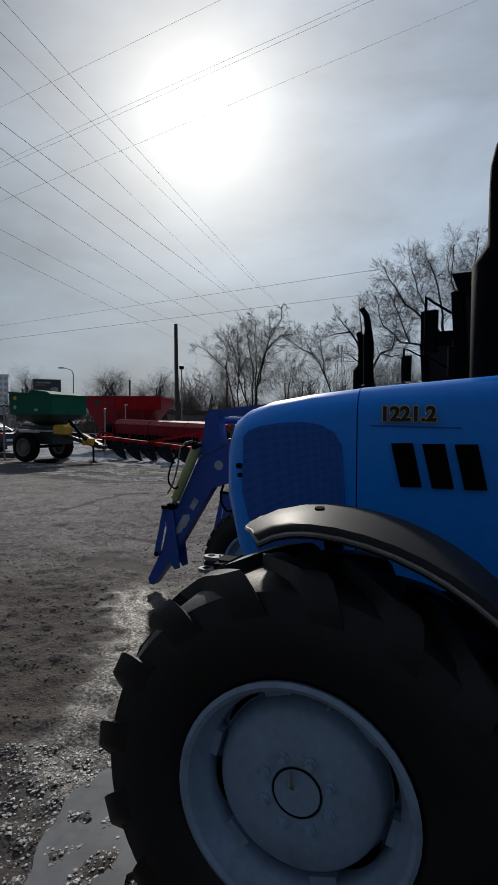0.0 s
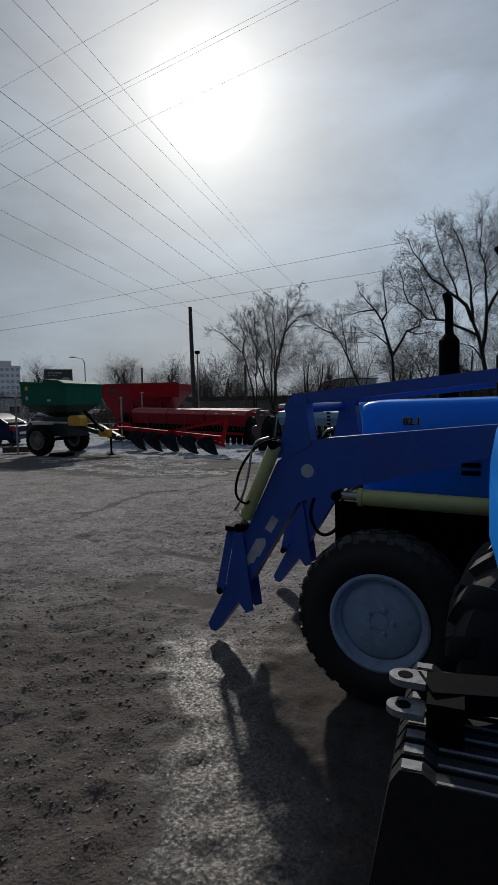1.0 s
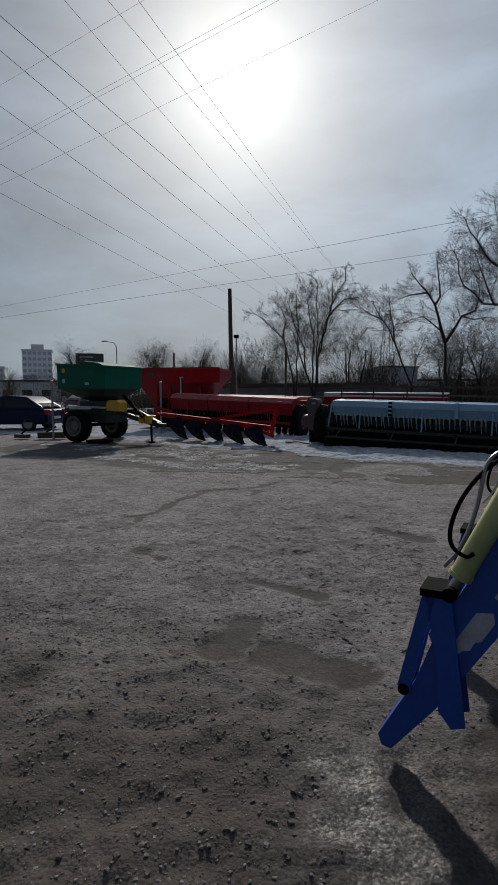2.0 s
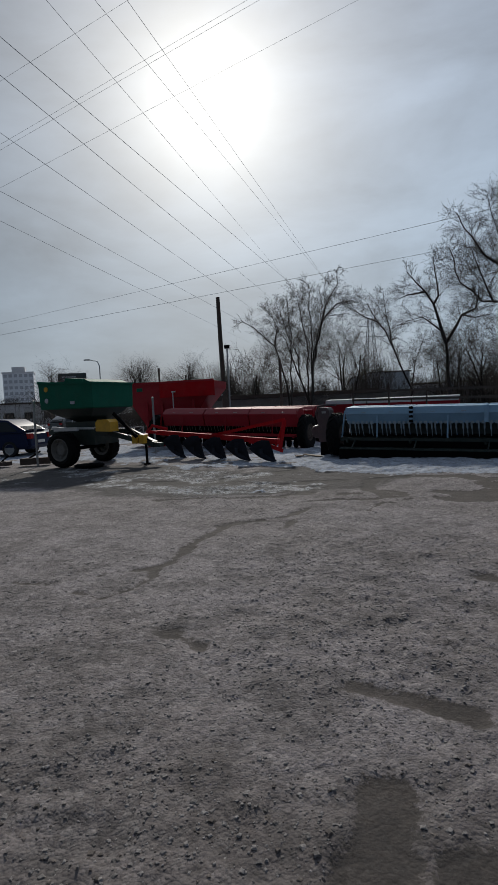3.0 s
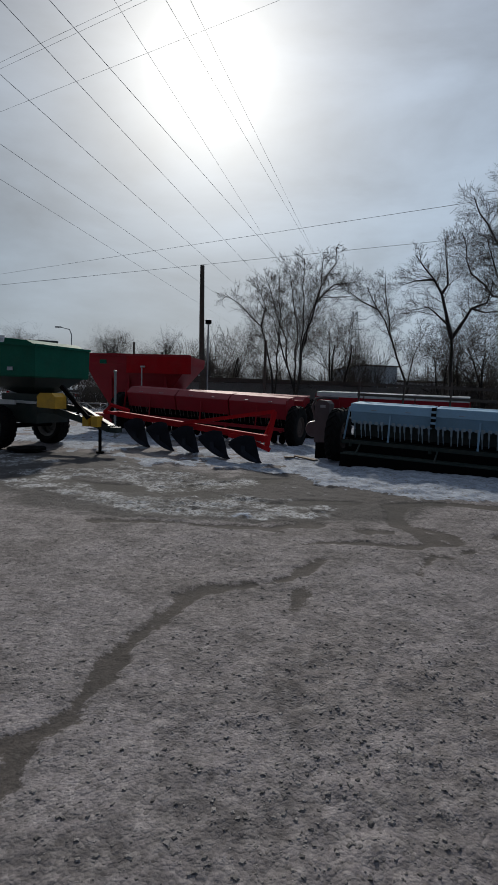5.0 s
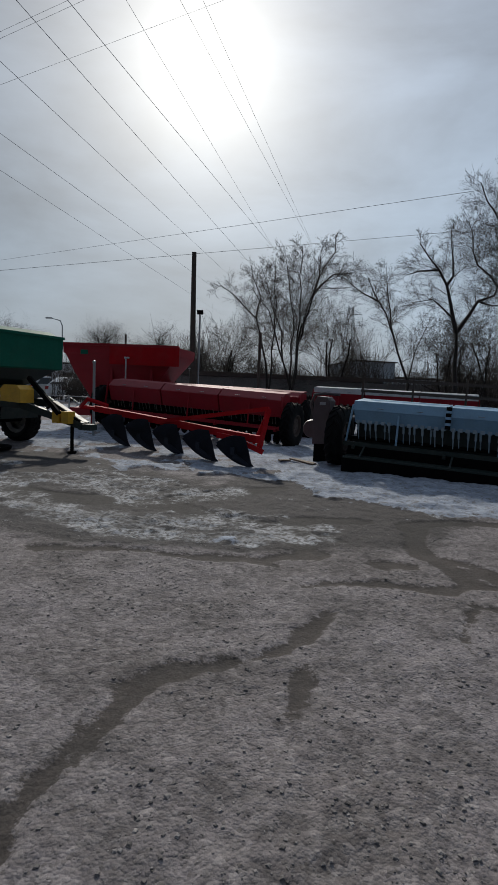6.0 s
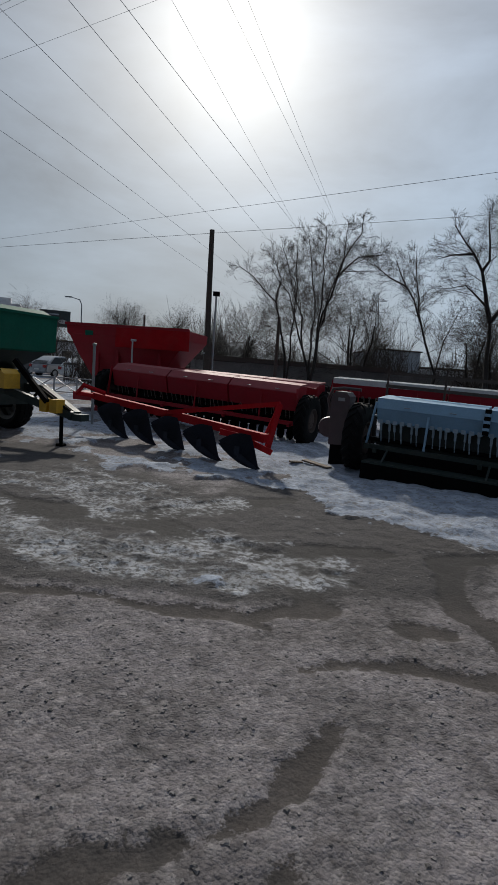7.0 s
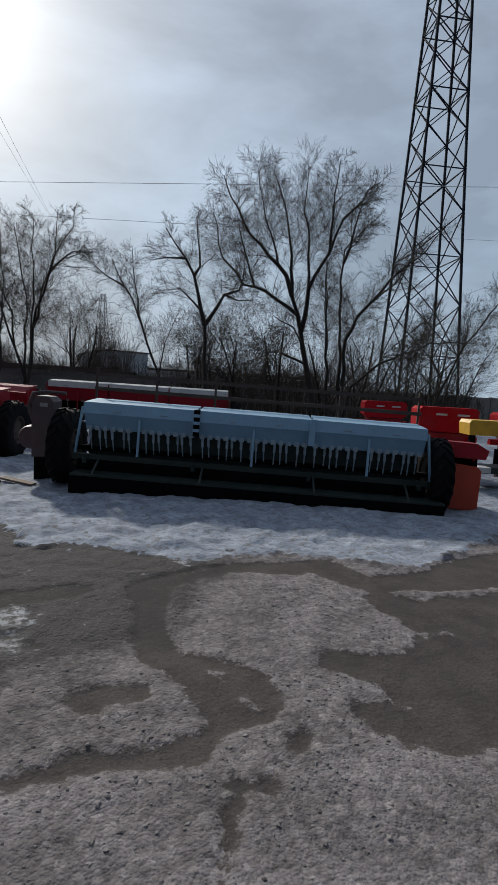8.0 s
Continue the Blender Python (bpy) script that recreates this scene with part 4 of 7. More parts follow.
bare_tree(14.1, 30.8, 11.0, 6, "tall bare tree with forked leaning stems", group=TREES, dense=1.05, reach=1.6, stems=[
    (0.14, 0.4, [(-0.5, -0.1), (-0.8, 5.4), (-0.8, 8.0)]), (0.17, 0.35, [(0.05, -0.1), (0.1, 4.2), (1.1, 5.8), (2.4, 7.3), (4.4, 8.95), (5.4, 10.2)]), (0.12, 0.3, [(0.05, 1.0), (0.06, 5.5), (0.45, 8.6), (2.8, 10.8)]),
    (0.10, 0.2, [(0.4, 8.0), (0.7, 9.6), (1.05, 11.3)]), (0.11, 0.25, [(0.3, 0.3), (0.55, 2.0), (2.0, 3.2), (4.8, 4.4), (8.0, 4.7)]), (0.08, 0.2, [(1.2, 5.9), (2.6, 7.0), (3.6, 8.6)]), (0.07, 0.2, [(-0.7, 3.5), (-1.2, 5.5), (-1.4, 7.0)])])
bare_tree(20.5, 31.0, 8.0, 9, "clump of thin bare stems slanting outward", group=TREES, dense=1.05, reach=1.6, stems=[
    (0.10, 0.3, [(-0.7, -0.1), (0.9, 4.1), (3.2, 7.3), (3.9, 10.0)]), (0.09, 0.3, [(0.1, -0.1), (3.1, 4.9), (4.2, 7.4)]), (0.08, 0.25, [(1.3, 0), (4.1, 3.7), (6.0, 5.6)]), (0.07, 0.25, [(-1.8, 0), (-0.6, 4.6), (-0.2, 6.6)])])
bare_tree(16.9, 31.4, 6.0, 17, "young bare tree with thin straight stems", group=TREES, reach=1.2, stems=[
    (0.07, 0.3, [(-0.8, 0), (0.3, 4.4), (0.9, 6.4)]), (0.07, 0.3, [(1.6, 0), (2.8, 4.6), (3.6, 6.4)]), (0.05, 0.25, [(0.2, 0), (1.4, 3.4), (2.0, 5.2)]), (0.05, 0.25, [(0.0, 0), (-0.9, 3.2), (-1.1, 5.0)])])
for tx, ty, th, ts in ((10.3, 34.0, 6.0, 31), (13.2, 34.6, 6.8, 32), (15.6, 34.2, 6.2, 33), (18.3, 34.8, 6.6, 34), (20.8, 34.4, 6.0, 35), (23.6, 34.0, 7.0, 36), (8.4, 35.0, 5.4, 37)):
    bare_tree(tx, ty, th, ts, "thin bare sapling among the taller trees", trunks=2, dense=0.68, wide=1.3, low=0.2, group=TREES)
bare_tree(3.0, 39.0, 6.6, 12, "thin bare tree behind the wall", trunks=3, dense=0.8, wide=1.3, group=TREES)
bare_tree(-3.2, 42.0, 5.6, 13, "small bare tree behind the wall", trunks=3, dense=0.8, wide=1.4, group=TREES)
bare_tree(9.6, 36.0, 6.0, 14, "thin bare tree behind the wall", trunks=3, dense=0.8, wide=1.3, group=TREES)
FARTREES = "bare trees in the distance"
far_a = bare_tree(-24.5, 90, 10.5, 21, "far bare tree with a rounded crown", trunks=2, wide=1.2, low=0.25, levels=3, dense=1.15, thick=1.8, group=FARTREES)
far_b = bare_tree(-15.0, 88, 10.0, 22, "far bushy tree with a dense dark crown", trunks=3, wide=1.3, low=0.1, levels=3, dense=1.15, thick=1.9, group=FARTREES)
frg = random.Random(8)
for i in range(34):
    fx = -62 + i * 4.0 + frg.uniform(-1.5, 1.5)
    if abs(fx + 24.5) < 2 or abs(fx + 15) < 2:
        continue
    fy = 96 + frg.uniform(-16, 26)
    s = frg.uniform(0.55, 0.95)
    c = copy_thing(frg.choice((far_a, far_b)), pose(fx, fy, 0, 0, 0, frg.uniform(0, 360)))
    c.scale = (s * 1.1, s * 1.1, s)


def brush(name, label, x0, x1, y0, y1, count, height, seed):
    """A thicket of thin upright stems that nobody could count."""
    rg = random.Random(seed)
    tubes = []
    for i in range(count):
        p = Vector((rg.uniform(x0, x1), rg.uniform(y0, y1), -0.1))
        h = height * rg.uniform(0.45, 1.0) * (0.65 + 0.35 * math.sin(p.x * 0.9 + seed) * math.sin(p.x * 0.31))
        d = Vector((rg.gauss(0, 0.22), rg.gauss(0, 0.2), 1)).normalized()
        top = p + d * h
        tubes.append(([(p, 0.022), (p.lerp(top, 0.5) + Vector((rg.gauss(0, 0.08), 0, 0)), 0.014), (top, 0.006)], 3))
        for j in range(5):
            q = p.lerp(top, rg.uniform(0.25, 0.95))
            e = (d + Vector((rg.gauss(0, 0.6), rg.gauss(0, 0.5), 0.2))).normalized()
            tubes.append(([(q, 0.010), (q + e * h * rg.uniform(0.15, 0.4), 0.005)], 3))
    ob = branch_mesh(name, tubes, BUSH, None)
    return tagged(ob, label, "brush", kind="stuff")


brush("brush_thicket", "leafless brush growing behind the yard wall", -14, 26, 41, 47, 3400, 5.6, 3)
brush("far_thicket", "leafless grey brush on the far side", -75, 60, 62, 78, 2600, 4.6, 4)
brush("tree_undergrowth", "low leafless shoots between the trees", 6, 27, 32.5, 36, 850, 4.6, 5)


# ---- backdrop: walls, sheds, poles, mast, wires ----
def yard_wall():
    w = thing("wall_north", "low grey concrete yard wall with dark coping", "wall", pose(0, 38.2, 0), kind="structure")
    x, i = -5.6, 0
    while x < 40:
        bm = bmesh.new()
        box(bm, x + 0.015, x + 2.985, -0.08, 0.08, -0.1, 1.94 + 0.02 * (i % 3))
        part("wall_panel", bm, CONCRETE, w)
        bm = bmesh.new()
        box(bm, x - 0.12, x + 0.12, -0.14, 0.14, -0.1, 2.0)
        part("wall_post", bm, CONCRETE, w)
        x, i = x + 3.0, i + 1
    bm = bmesh.new()
    box(bm, -5.6, 5.0, -0.4, 1.8, 1.98, 2.22)
    part("coping", bm, RUSTY, w, "dark sagging felt roof edge", bevel=0.04)
    return w


yard_wall()


def shed(x, y, rz):
    s = thing("shed", "pale grey flat-roofed shed beyond the wall", "building", pose(x, y, 0, 0, 0, rz))
    bm = bmesh.new()
    prism(bm, [(-1.2, 0), (4.2, 0), (4.2, 4.0), (0.6, 4.05), (-1.2, 3.6)], 0, 6)
    part("wall", bm, TINROOF, s)
    bm = bmesh.new()
    prism(bm, [(-1.35, 3.56), (0.55, 4.05), (4.35, 4.01), (4.35, 4.11), (0.55, 4.15), (-1.35, 3.68)], -0.15, 6.15)
    part("roof", bm, RUSTY, s)
    for k in range(3):
        bm = bmesh.new()
        box(bm, -0.8 + k * 1.7, -0.1 + k * 1.7, -0.03, 0.05, 1.4, 2.4)
        part("window", bm, WINDOW, s)
    return s


shed(7.0, 55.0, -6)


def flats(x, y, rz, storeys, bays, w, d):
    f = thing("apartment_building", "far apartment block with rows of windows, haze put into its pale colours", "building", pose(x, y, 0, 0, 0, rz))
    h = storeys * 2.9
    bm = bmesh.new()
    box(bm, -w / 2, w / 2, 0, d, 0, h)
    part("wall", bm, PANEL, f)
    bm = bmesh.new()
    box(bm, -w / 2 - 0.3, w / 2 + 0.3, -0.3, d + 0.3, h, h + 0.7)
    part("roof", bm, PANELB, f)
    bm = bmesh.new()
    box(bm, -3, 3, 3, 8, h + 0.7, h + 3.4)
    part("lift_house", bm, PANELB, f)
    me = None
    for s in range(storeys):
        for b in range(bays):
            if me is None:
                bm = bmesh.new()
                box(bm, -0.75, 0.75, -0.06, 0.05, 0, 1.5)
                ob = part("window", bm, FARGLASS, f)
                me = ob.data
            else:
                ob = new("window", me)
                ob.parent = f
            ob.location = (-w / 2 + w * (b + 0.5) / bays, 0, s * 2.9 + 1.0)
    return f


flats(-126, 262, 20, 8, 6, 14, 12)
flats(-150, 250, 20, 5, 8, 24, 12)


def long_low_building(x, y, rz, w, h, label):
    f = thing("low_building", label, "building", pose(x, y, 0, 0, 0, rz))
    bm = bmesh.new()
    box(bm, -w / 2, w / 2, 0, 10, 0, h)
    part("wall", bm, PANELB, f)
    bm = bmesh.new()
    prism(bm, [(-w / 2 - 0.4, h), (w / 2 + 0.4, h), (w / 2 + 0.4, h + 0.35), (-w / 2 - 0.4, h + 0.35)], -0.4, 10.4)
    part("roof", bm, RUSTY, f)
    for k in range(int(w / 4)):
        bm = bmesh.new()
        box(bm, -w / 2 + 1 + k * 4, -w / 2 + 3 + k * 4, -0.05, 0.05, 1.2, 2.6)
        part("window", bm, WINDOW, f)
    return f


long_low_building(-56, 118, 18, 42, 4.4, "far low building with a dark flat roof")
long_low_building(34, 96, -14, 36, 3.7, "far grey low building behind the trees")


def wooden_pole():
    p = thing("utility_pole", "dark tarred wooden utility pole beside a lamp post", "pole", pose(-4.42, 33.1, 0))
    bm = bmesh.new()
    tube(bm, [(0.12, 0, -0.3), (0.08, 0, 2.5), (0.03, 0, 5), (0, 0, 7.52)], [0.155, 0.14, 0.122, 0.105], 12)
    part("shaft", bm, WOOD, p, smooth=True)
    bm = bmesh.new()
    box(bm, 0.02, 0.32, -0.2, 0.2, -0.1, 2.6)
    part("stub_post", bm, WOOD, p, "squared footing post strapped to the pole", bevel=0.02)
    for z in (0.8, 2.2):
        bm = bmesh.new()
        lathe(bm, [(0.19, -0.03), (0.2, 0), (0.19, 0.03)], 16)
        o = part("strap", bm, GALV, p)
        o.matrix_local = pose(0.1, 0, z, 90)
    q = thing("lamp_post", "thin grey metal lamp post with a small floodlight", "street lamp", pose(-4.05, 33.0, 0))
    bm = bmesh.new()
    tube(bm, [(0, 0, 0), (0, 0, 4.8)], [0.055, 0.04], 8)
    part("shaft", bm, GALV, q)
    bm = bmesh.new()
    box(bm, -0.14, 0.14, -0.12, 0.12, 4.72, 4.9)
    part("floodlight", bm, BLACK, q, bevel=0.02)


wooden_pole()


def thin_post(x, y, h, r, material, label):
    p = thing("metal_post", label, "post", pose(x, y, 0))
    bm = bmesh.new()
    tube(bm, [(0, 0, -0.2), (0, 0, h)], r, 8)
    part("shaft", bm, material, p)
    bm = bmesh.new()
    lathe(bm, [(0, 0), (r * 1.4, 0), (r * 1.4, 0.05), (0, 0.07)], 10)
    c = part("cap", bm, material, p)
    c.matrix_local = pose(0, 0, h - 0.02, 90)
    return p


thin_post(-1.2, 33.2, 4.0, 0.075, RUSTY, "rusty steel fence post before the trees")
thin_post(-17.0, 76.0, 7.2, 0.13, RUSTY, "dark slender pole far off by the road")
thin_post(-8.82, 19.2, 1.95, 0.035, GALV, "pale steel post standing in old snow")
thin_post(-5.75, 21.6, 1.95, 0.035, GALV, "pale steel post standing in old snow")


def street_lamp(x, y, h):
    s = thing("street_lamp", "far grey street lamp with a curved arm", "street lamp", pose(x, y, 0))
    bm = bmesh.new()
    tube(bm, [(0, 0, 0), (0, 0, h * 0.9), (-0.3, 0, h * 0.97), (-1.6, 0, h)], [0.11, 0.08, 0.07, 0.05], 8)
    part("shaft", bm, GALV, s)
    bm = bmesh.new()
    box(bm, -2.4, -1.5, -0.15, 0.15, h - 0.08, h + 0.1)
    part("lamp_head", bm, GALV, s, bevel=0.03)


street_lamp(-29.0, 88, 10.1)


def billboard():
    b = thing("billboard", "dark roadside billboard with a pale oval mark", "billboard", pose(-48.2, 127.0, 0, 0, 0, 20))
    bm = bmesh.new()
    box(bm, -3.15, 3.15, -0.25, 0.25, 7.7, 11.2)
    part("panel", bm, BOARD, b, bevel=0.03)
    bm = bmesh.new()
    lathe(bm, [(0, -0.02), (0.8, -0.02), (0.8, 0.0), (0, 0.0)], 24)
    o = part("oval_mark", bm, GREYLID, b)
    o.matrix_local = pose(1.6, -0.27, 8.85) @ Matrix.Diagonal((1.15, 1, 0.6, 1))
    bm = bmesh.new()
    box(bm, -2.3, 0.8, -0.275, -0.255, 10.2, 10.5)
    box(bm, -2.3, -0.4, -0.275, -0.255, 9.7, 9.9)
    part("writing_bar", bm, TINROOF, b)
    bm = bmesh.new()
    box(bm, -0.3, 0.3, -0.24, 0.24, -0.2, 7.72)
    part("post", bm, GALV, b)


billboard()


def mast(x, y, rz, base=3.85, top=1.2, h=62.0, arms=False, r=0.16):
    """A tall four-legged lattice mast."""
    t = thing("lattice_mast", "tall dark steel lattice mast behind bare trees", "mast", pose(x, y, 0, 0, 0, rz))

    def half(z):
        return base + (top - base) * (z / h) ** 0.86

    levels = [0.0]
    while levels[-1] < h:
        levels.append(levels[-1] + max(1.6, half(levels[-1]) * 1.75))
    levels[-1] = h
    for sx, sy in ((-1, -1), (1, -1), (1, 1), (-1, 1)):
        bm = bmesh.new()
        tube(bm, [(sx * half(a), sy * half(a), a) for a in levels], r, 6)
        part("leg", bm, TOWER, t)
    corners = ((-1, -1), (1, -1), (1, 1), (-1, 1))
    for k in range(4):
        (ax, ay), (bx, by) = corners[k], corners[(k + 1) % 4]
        for i, (a, b) in enumerate(zip(levels, levels[1:])):
            ha, hb = half(a), half(b)
            ends = [((ax * ha, ay * ha, a), (bx * hb, by * hb, b)), ((bx * ha, by * ha, a), (ax * hb, ay * hb, b))]
            if i % 2 == 1:
                ends.append(((ax * ha, ay * ha, a), (bx * ha, by * ha, a)))
            for p, q in ends:
                bm = bmesh.new()
                rod(bm, p, q, r * 0.46, r * 0.46, 4)
                part("brace", bm, TOWER, t)
    if arms:
        for z, w in ((h * 0.80, 4.5), (h * 0.92, 3.2)):
            bm = bmesh.new()
            beam(bm, (-w, 0, z), (w, 0, z), r * 1.6, r * 1.6)
            rod(bm, (-w, 0, z), (0, 0, z + 1.5), r * 0.5, r * 0.5, 4)
            rod(bm, (w, 0, z), (0, 0, z + 1.5), r * 0.5, r * 0.5, 4)
            part("cross_arm", bm, TOWER, t)


mast(44.7, 58.5, -19, 3.65)
mast(25.0, 150.0, 10, 2.4, 0.5, 23.0, True, 0.055)


def wire(p, q, sag, r, label="thin grey overhead power cable"):
    p, q = Vector(p), Vector(q)
    bm = bmesh.new()
    pts = [p.lerp(q, t) - Vector((0, 0, sag * 4 * t * (1 - t))) for t in (i / 24 for i in range(25))]
    tube(bm, pts, r, 5)
    ob = part("power_cable", bm, WIRE)
    return tagged(ob, label, "cable", "overhead power cables")


def wire_through(ax, ay, bx, by, z, reach0, reach1, r=0.016, sag=0.6):
    """A level cable over two plan points, carried on past both."""
    a, b = Vector((ax, ay, z)), Vector((bx, by, z))
    d = (b - a).normalized()
    wire(a - d * reach0, b + d * reach1, sag, r)


for ax, ay, bx, by in ((-8.66, 18.64, -5.2, 31.2), (-9.7, 19.4, -5.9, 36.7), (-11.4, 22.5, -8.05, 39.3), (-14.0, 27.4, -9.7, 48.3), (-15.9, 30.9, -11.3, 57.5),
                       (-6.6, 18.8, -5.8, 22.6), (-2.62, 28.9, 1.9, 45.6), (-2.1, 28.9, 0.95, 41.2)):
    wire_through(ax, ay, bx, by, 12.0, 40, 90, 0.010 if ax < -7 else 0.006, 0.0)
# cables strung across to the tall mast
for rise in (0.0, 0.45, 5.3):
    wire((-60, 59.1, 14.6 + rise), (44.5, 30.2, 41.5 + rise), 0.0, 0.010)
wire((-60, 43.4, 1.9 + 0.6), (44.5, 56.3, 53.6), 0.0, 0.010)
wire((-79.5, 106.8, 15.68), (63.5, -7.6, 9.39), 0.0, 0.012)
wire((-63.0, 48.8, 3.77), (44.2, 43.3, 16.19), 0.0, 0.012)


# ---- vehicles in the distance ----
def wheel_car(parent, x, y, r=0.31, w=0.2):
    bm = bmesh.new()
    lathe(bm, [(r * 0.66, -w / 2), (r * 0.93, -w / 2), (r, -w * 0.36), (r, w * 0.36), (r * 0.93, w / 2), (r * 0.66, w / 2)], 24)
    t = part("wheel", bm, RUBBER, parent, smooth=True)
    t.location = (x, y, r)
    bm = bmesh.new()
    s = 1 if y > 0 else -1
    lathe(bm, [(0, 0.38 * w * s), (0.05, 0.40 * w * s), (r * 0.55, 0.30 * w * s), (r * 0.66, 0.45 * w * s), (r * 0.66, -0.4 * w * s)], 16)
    part("rim", bm, GALV, t, smooth=True)


def car(x, y, rz, paint, label, length=4.2, height=1.5, group=""):
    c = thing("parked_car", label, "car", pose(x, y, 0, 0, 0, rz), group)
    L, H, W = length / 2, height, 0.86
    # x forward; body tub, then the narrower glasshouse
    prof = [(-L, 0.42), (-L + 0.12, 0.28), (L - 0.15, 0.25), (L, 0.42), (L - 0.03, 0.62), (L - 0.25, 0.78), (L * 0.42, 0.93), (-L + 0.35, 0.97), (-L + 0.06, 0.85)]
    bm = bmesh.new()
    prism(bm, prof, -W, W)
    bmesh.ops.bevel(bm, geom=[e for e in bm.edges if abs(e.verts[0].co.y - e.verts[1].co.y) < 1e-4], offset=0.09, segments=2, affect="EDGES", clamp_overlap=True)
    part("body", bm, paint, c, smooth=True)
    top = [(L * 0.44, 0.92), (L * 0.10, H - 0.06), (-L * 0.15, H), (-L * 0.55, H - 0.05), (-L + 0.22, 1.0), (-L + 0.3, 0.92)]
    bm = bmesh.new()
    prism(bm, top, -0.70, 0.70)
    for v in bm.verts:
        if v.co.z < 1.02:
            v.co.y *= 1.14
    bmesh.ops.bevel(bm, geom=[e for e in bm.edges if e.calc_face_angle(0) > 0.6], offset=0.06, segments=2, affect="EDGES", clamp_overlap=True)
    part("roof", bm, paint, c, smooth=True)
    for s in (-1, 1):
        for x0, x1 in ((-L + 0.52, -0.18), (-0.10, L * 0.33)):
            bm = bmesh.new()
            q = [(x0, s * 0.80, 0.98), (x1, s * 0.80, 0.98), (min(x1, L * 0.08), s * 0.715, H - 0.12), (max(x0, -L * 0.55), s * 0.715, H - 0.12)]
            a = [bm.verts.new((px, py + s * 0.014, pz)) for px, py, pz in q]
            b = [bm.verts.new((px, py - s * 0.02, pz)) for px, py, pz in q]
            bm.faces.new(a)
            bm.faces.new(b[::-1])
            for i in range(4):
                bm.faces.new((a[i], a[(i + 1) % 4], b[(i + 1) % 4], b[i]))
            part("side_window", bm, WINDOW, c)
        bm = bmesh.new()
        box(bm, L * 0.36, L * 0.47, s * 0.9 - 0.09, s * 0.9 + 0.09, 0.93, 1.06)
        part("mirror", bm, paint, c, bevel=0.025)
        bm = bmesh.new()
        box(bm, -L + 0.0, -L + 0.16, s * 0.70 - 0.12, s * 0.70 + 0.12, 0.68, 0.88)
        part("tail_lamp", bm, TAILRED, c, bevel=0.02)
        bm = bmesh.new()
        box(bm, L - 0.24, L - 0.03, s * 0.64 - 0.15, s * 0.64 + 0.15, 0.60, 0.74)
        part("headlight", bm, LAMPGLASS, c, bevel=0.02)
        for px in (L * 0.63, -L * 0.60):
            wheel_car(c, px, s * 0.78)
    for x0, z0, x1, z1 in ((L * 0.42, 0.96, L * 0.13, H - 0.10), (-L + 0.24, 1.02, -L * 0.53, H - 0.09)):
        bm = bmesh.new()
        d = 0.012 if x0 > 0 else -0.012
        v = [bm.verts.new((px + d, py, pz + 0.012)) for px, py, pz in ((x0, -0.68, z0), (x0, 0.68, z0), (x1, 0.60, z1), (x1, -0.60, z1))]
        f = bm.faces.new(v)
        bmesh.ops.solidify(bm, geom=[f], thickness=0.01)
        part("screen", bm, WINDOW, c)
    bm = bmesh.new()
    box(bm, -L - 0.02, -L + 0.01, -0.26, 0.26, 0.5, 0.61)
    part("number_plate", bm, WHITE, c)
    return c


# ---- tractors ----
def loft(bm, sections, cap0=True, cap1=True):
    """Skins equal rings of points."""
    rings = [[bm.verts.new(p) for p in s] for s in sections]
    n = len(rings[0])
    for a, b in zip(rings, rings[1:]):
        for i in range(n):
            j = (i + 1) % n
            bm.faces.new((a[i], a[j], b[j], b[i]))
    if cap0:
        bm.faces.new(rings[0][::-1])
    if cap1:
        bm.faces.new(rings[-1])


def hood_ring(x, w, z0, z1, shoulder, crown=0.02, xlow=0.0):
    """A hood's cross-section: flat sides, rounded shoulders, slightly crowned top. xlow moves the lower edge along x."""
    pts = []
    right = [(w * 0.93, z0), (w * 0.98, z0 + (z1 - z0) * 0.3), (w, z0 + (z1 - z0) * 0.6)]
    for a in (0, 22, 45, 68, 90):
        t = radians(a)
        right.append((w - shoulder + shoulder * math.cos(t), z1 - crown - shoulder + shoulder * math.sin(t)))
    ring = [(-y, z) for y, z in right] + [(0, z1)] + [(y, z) for y, z in right[::-1]]
    for y, z in ring:
        f = (z1 - z) / max(1e-6, z1 - z0)
        pts.append((x + xlow * max(0.0, f - 0.55) / 0.45, y, z))
    return pts


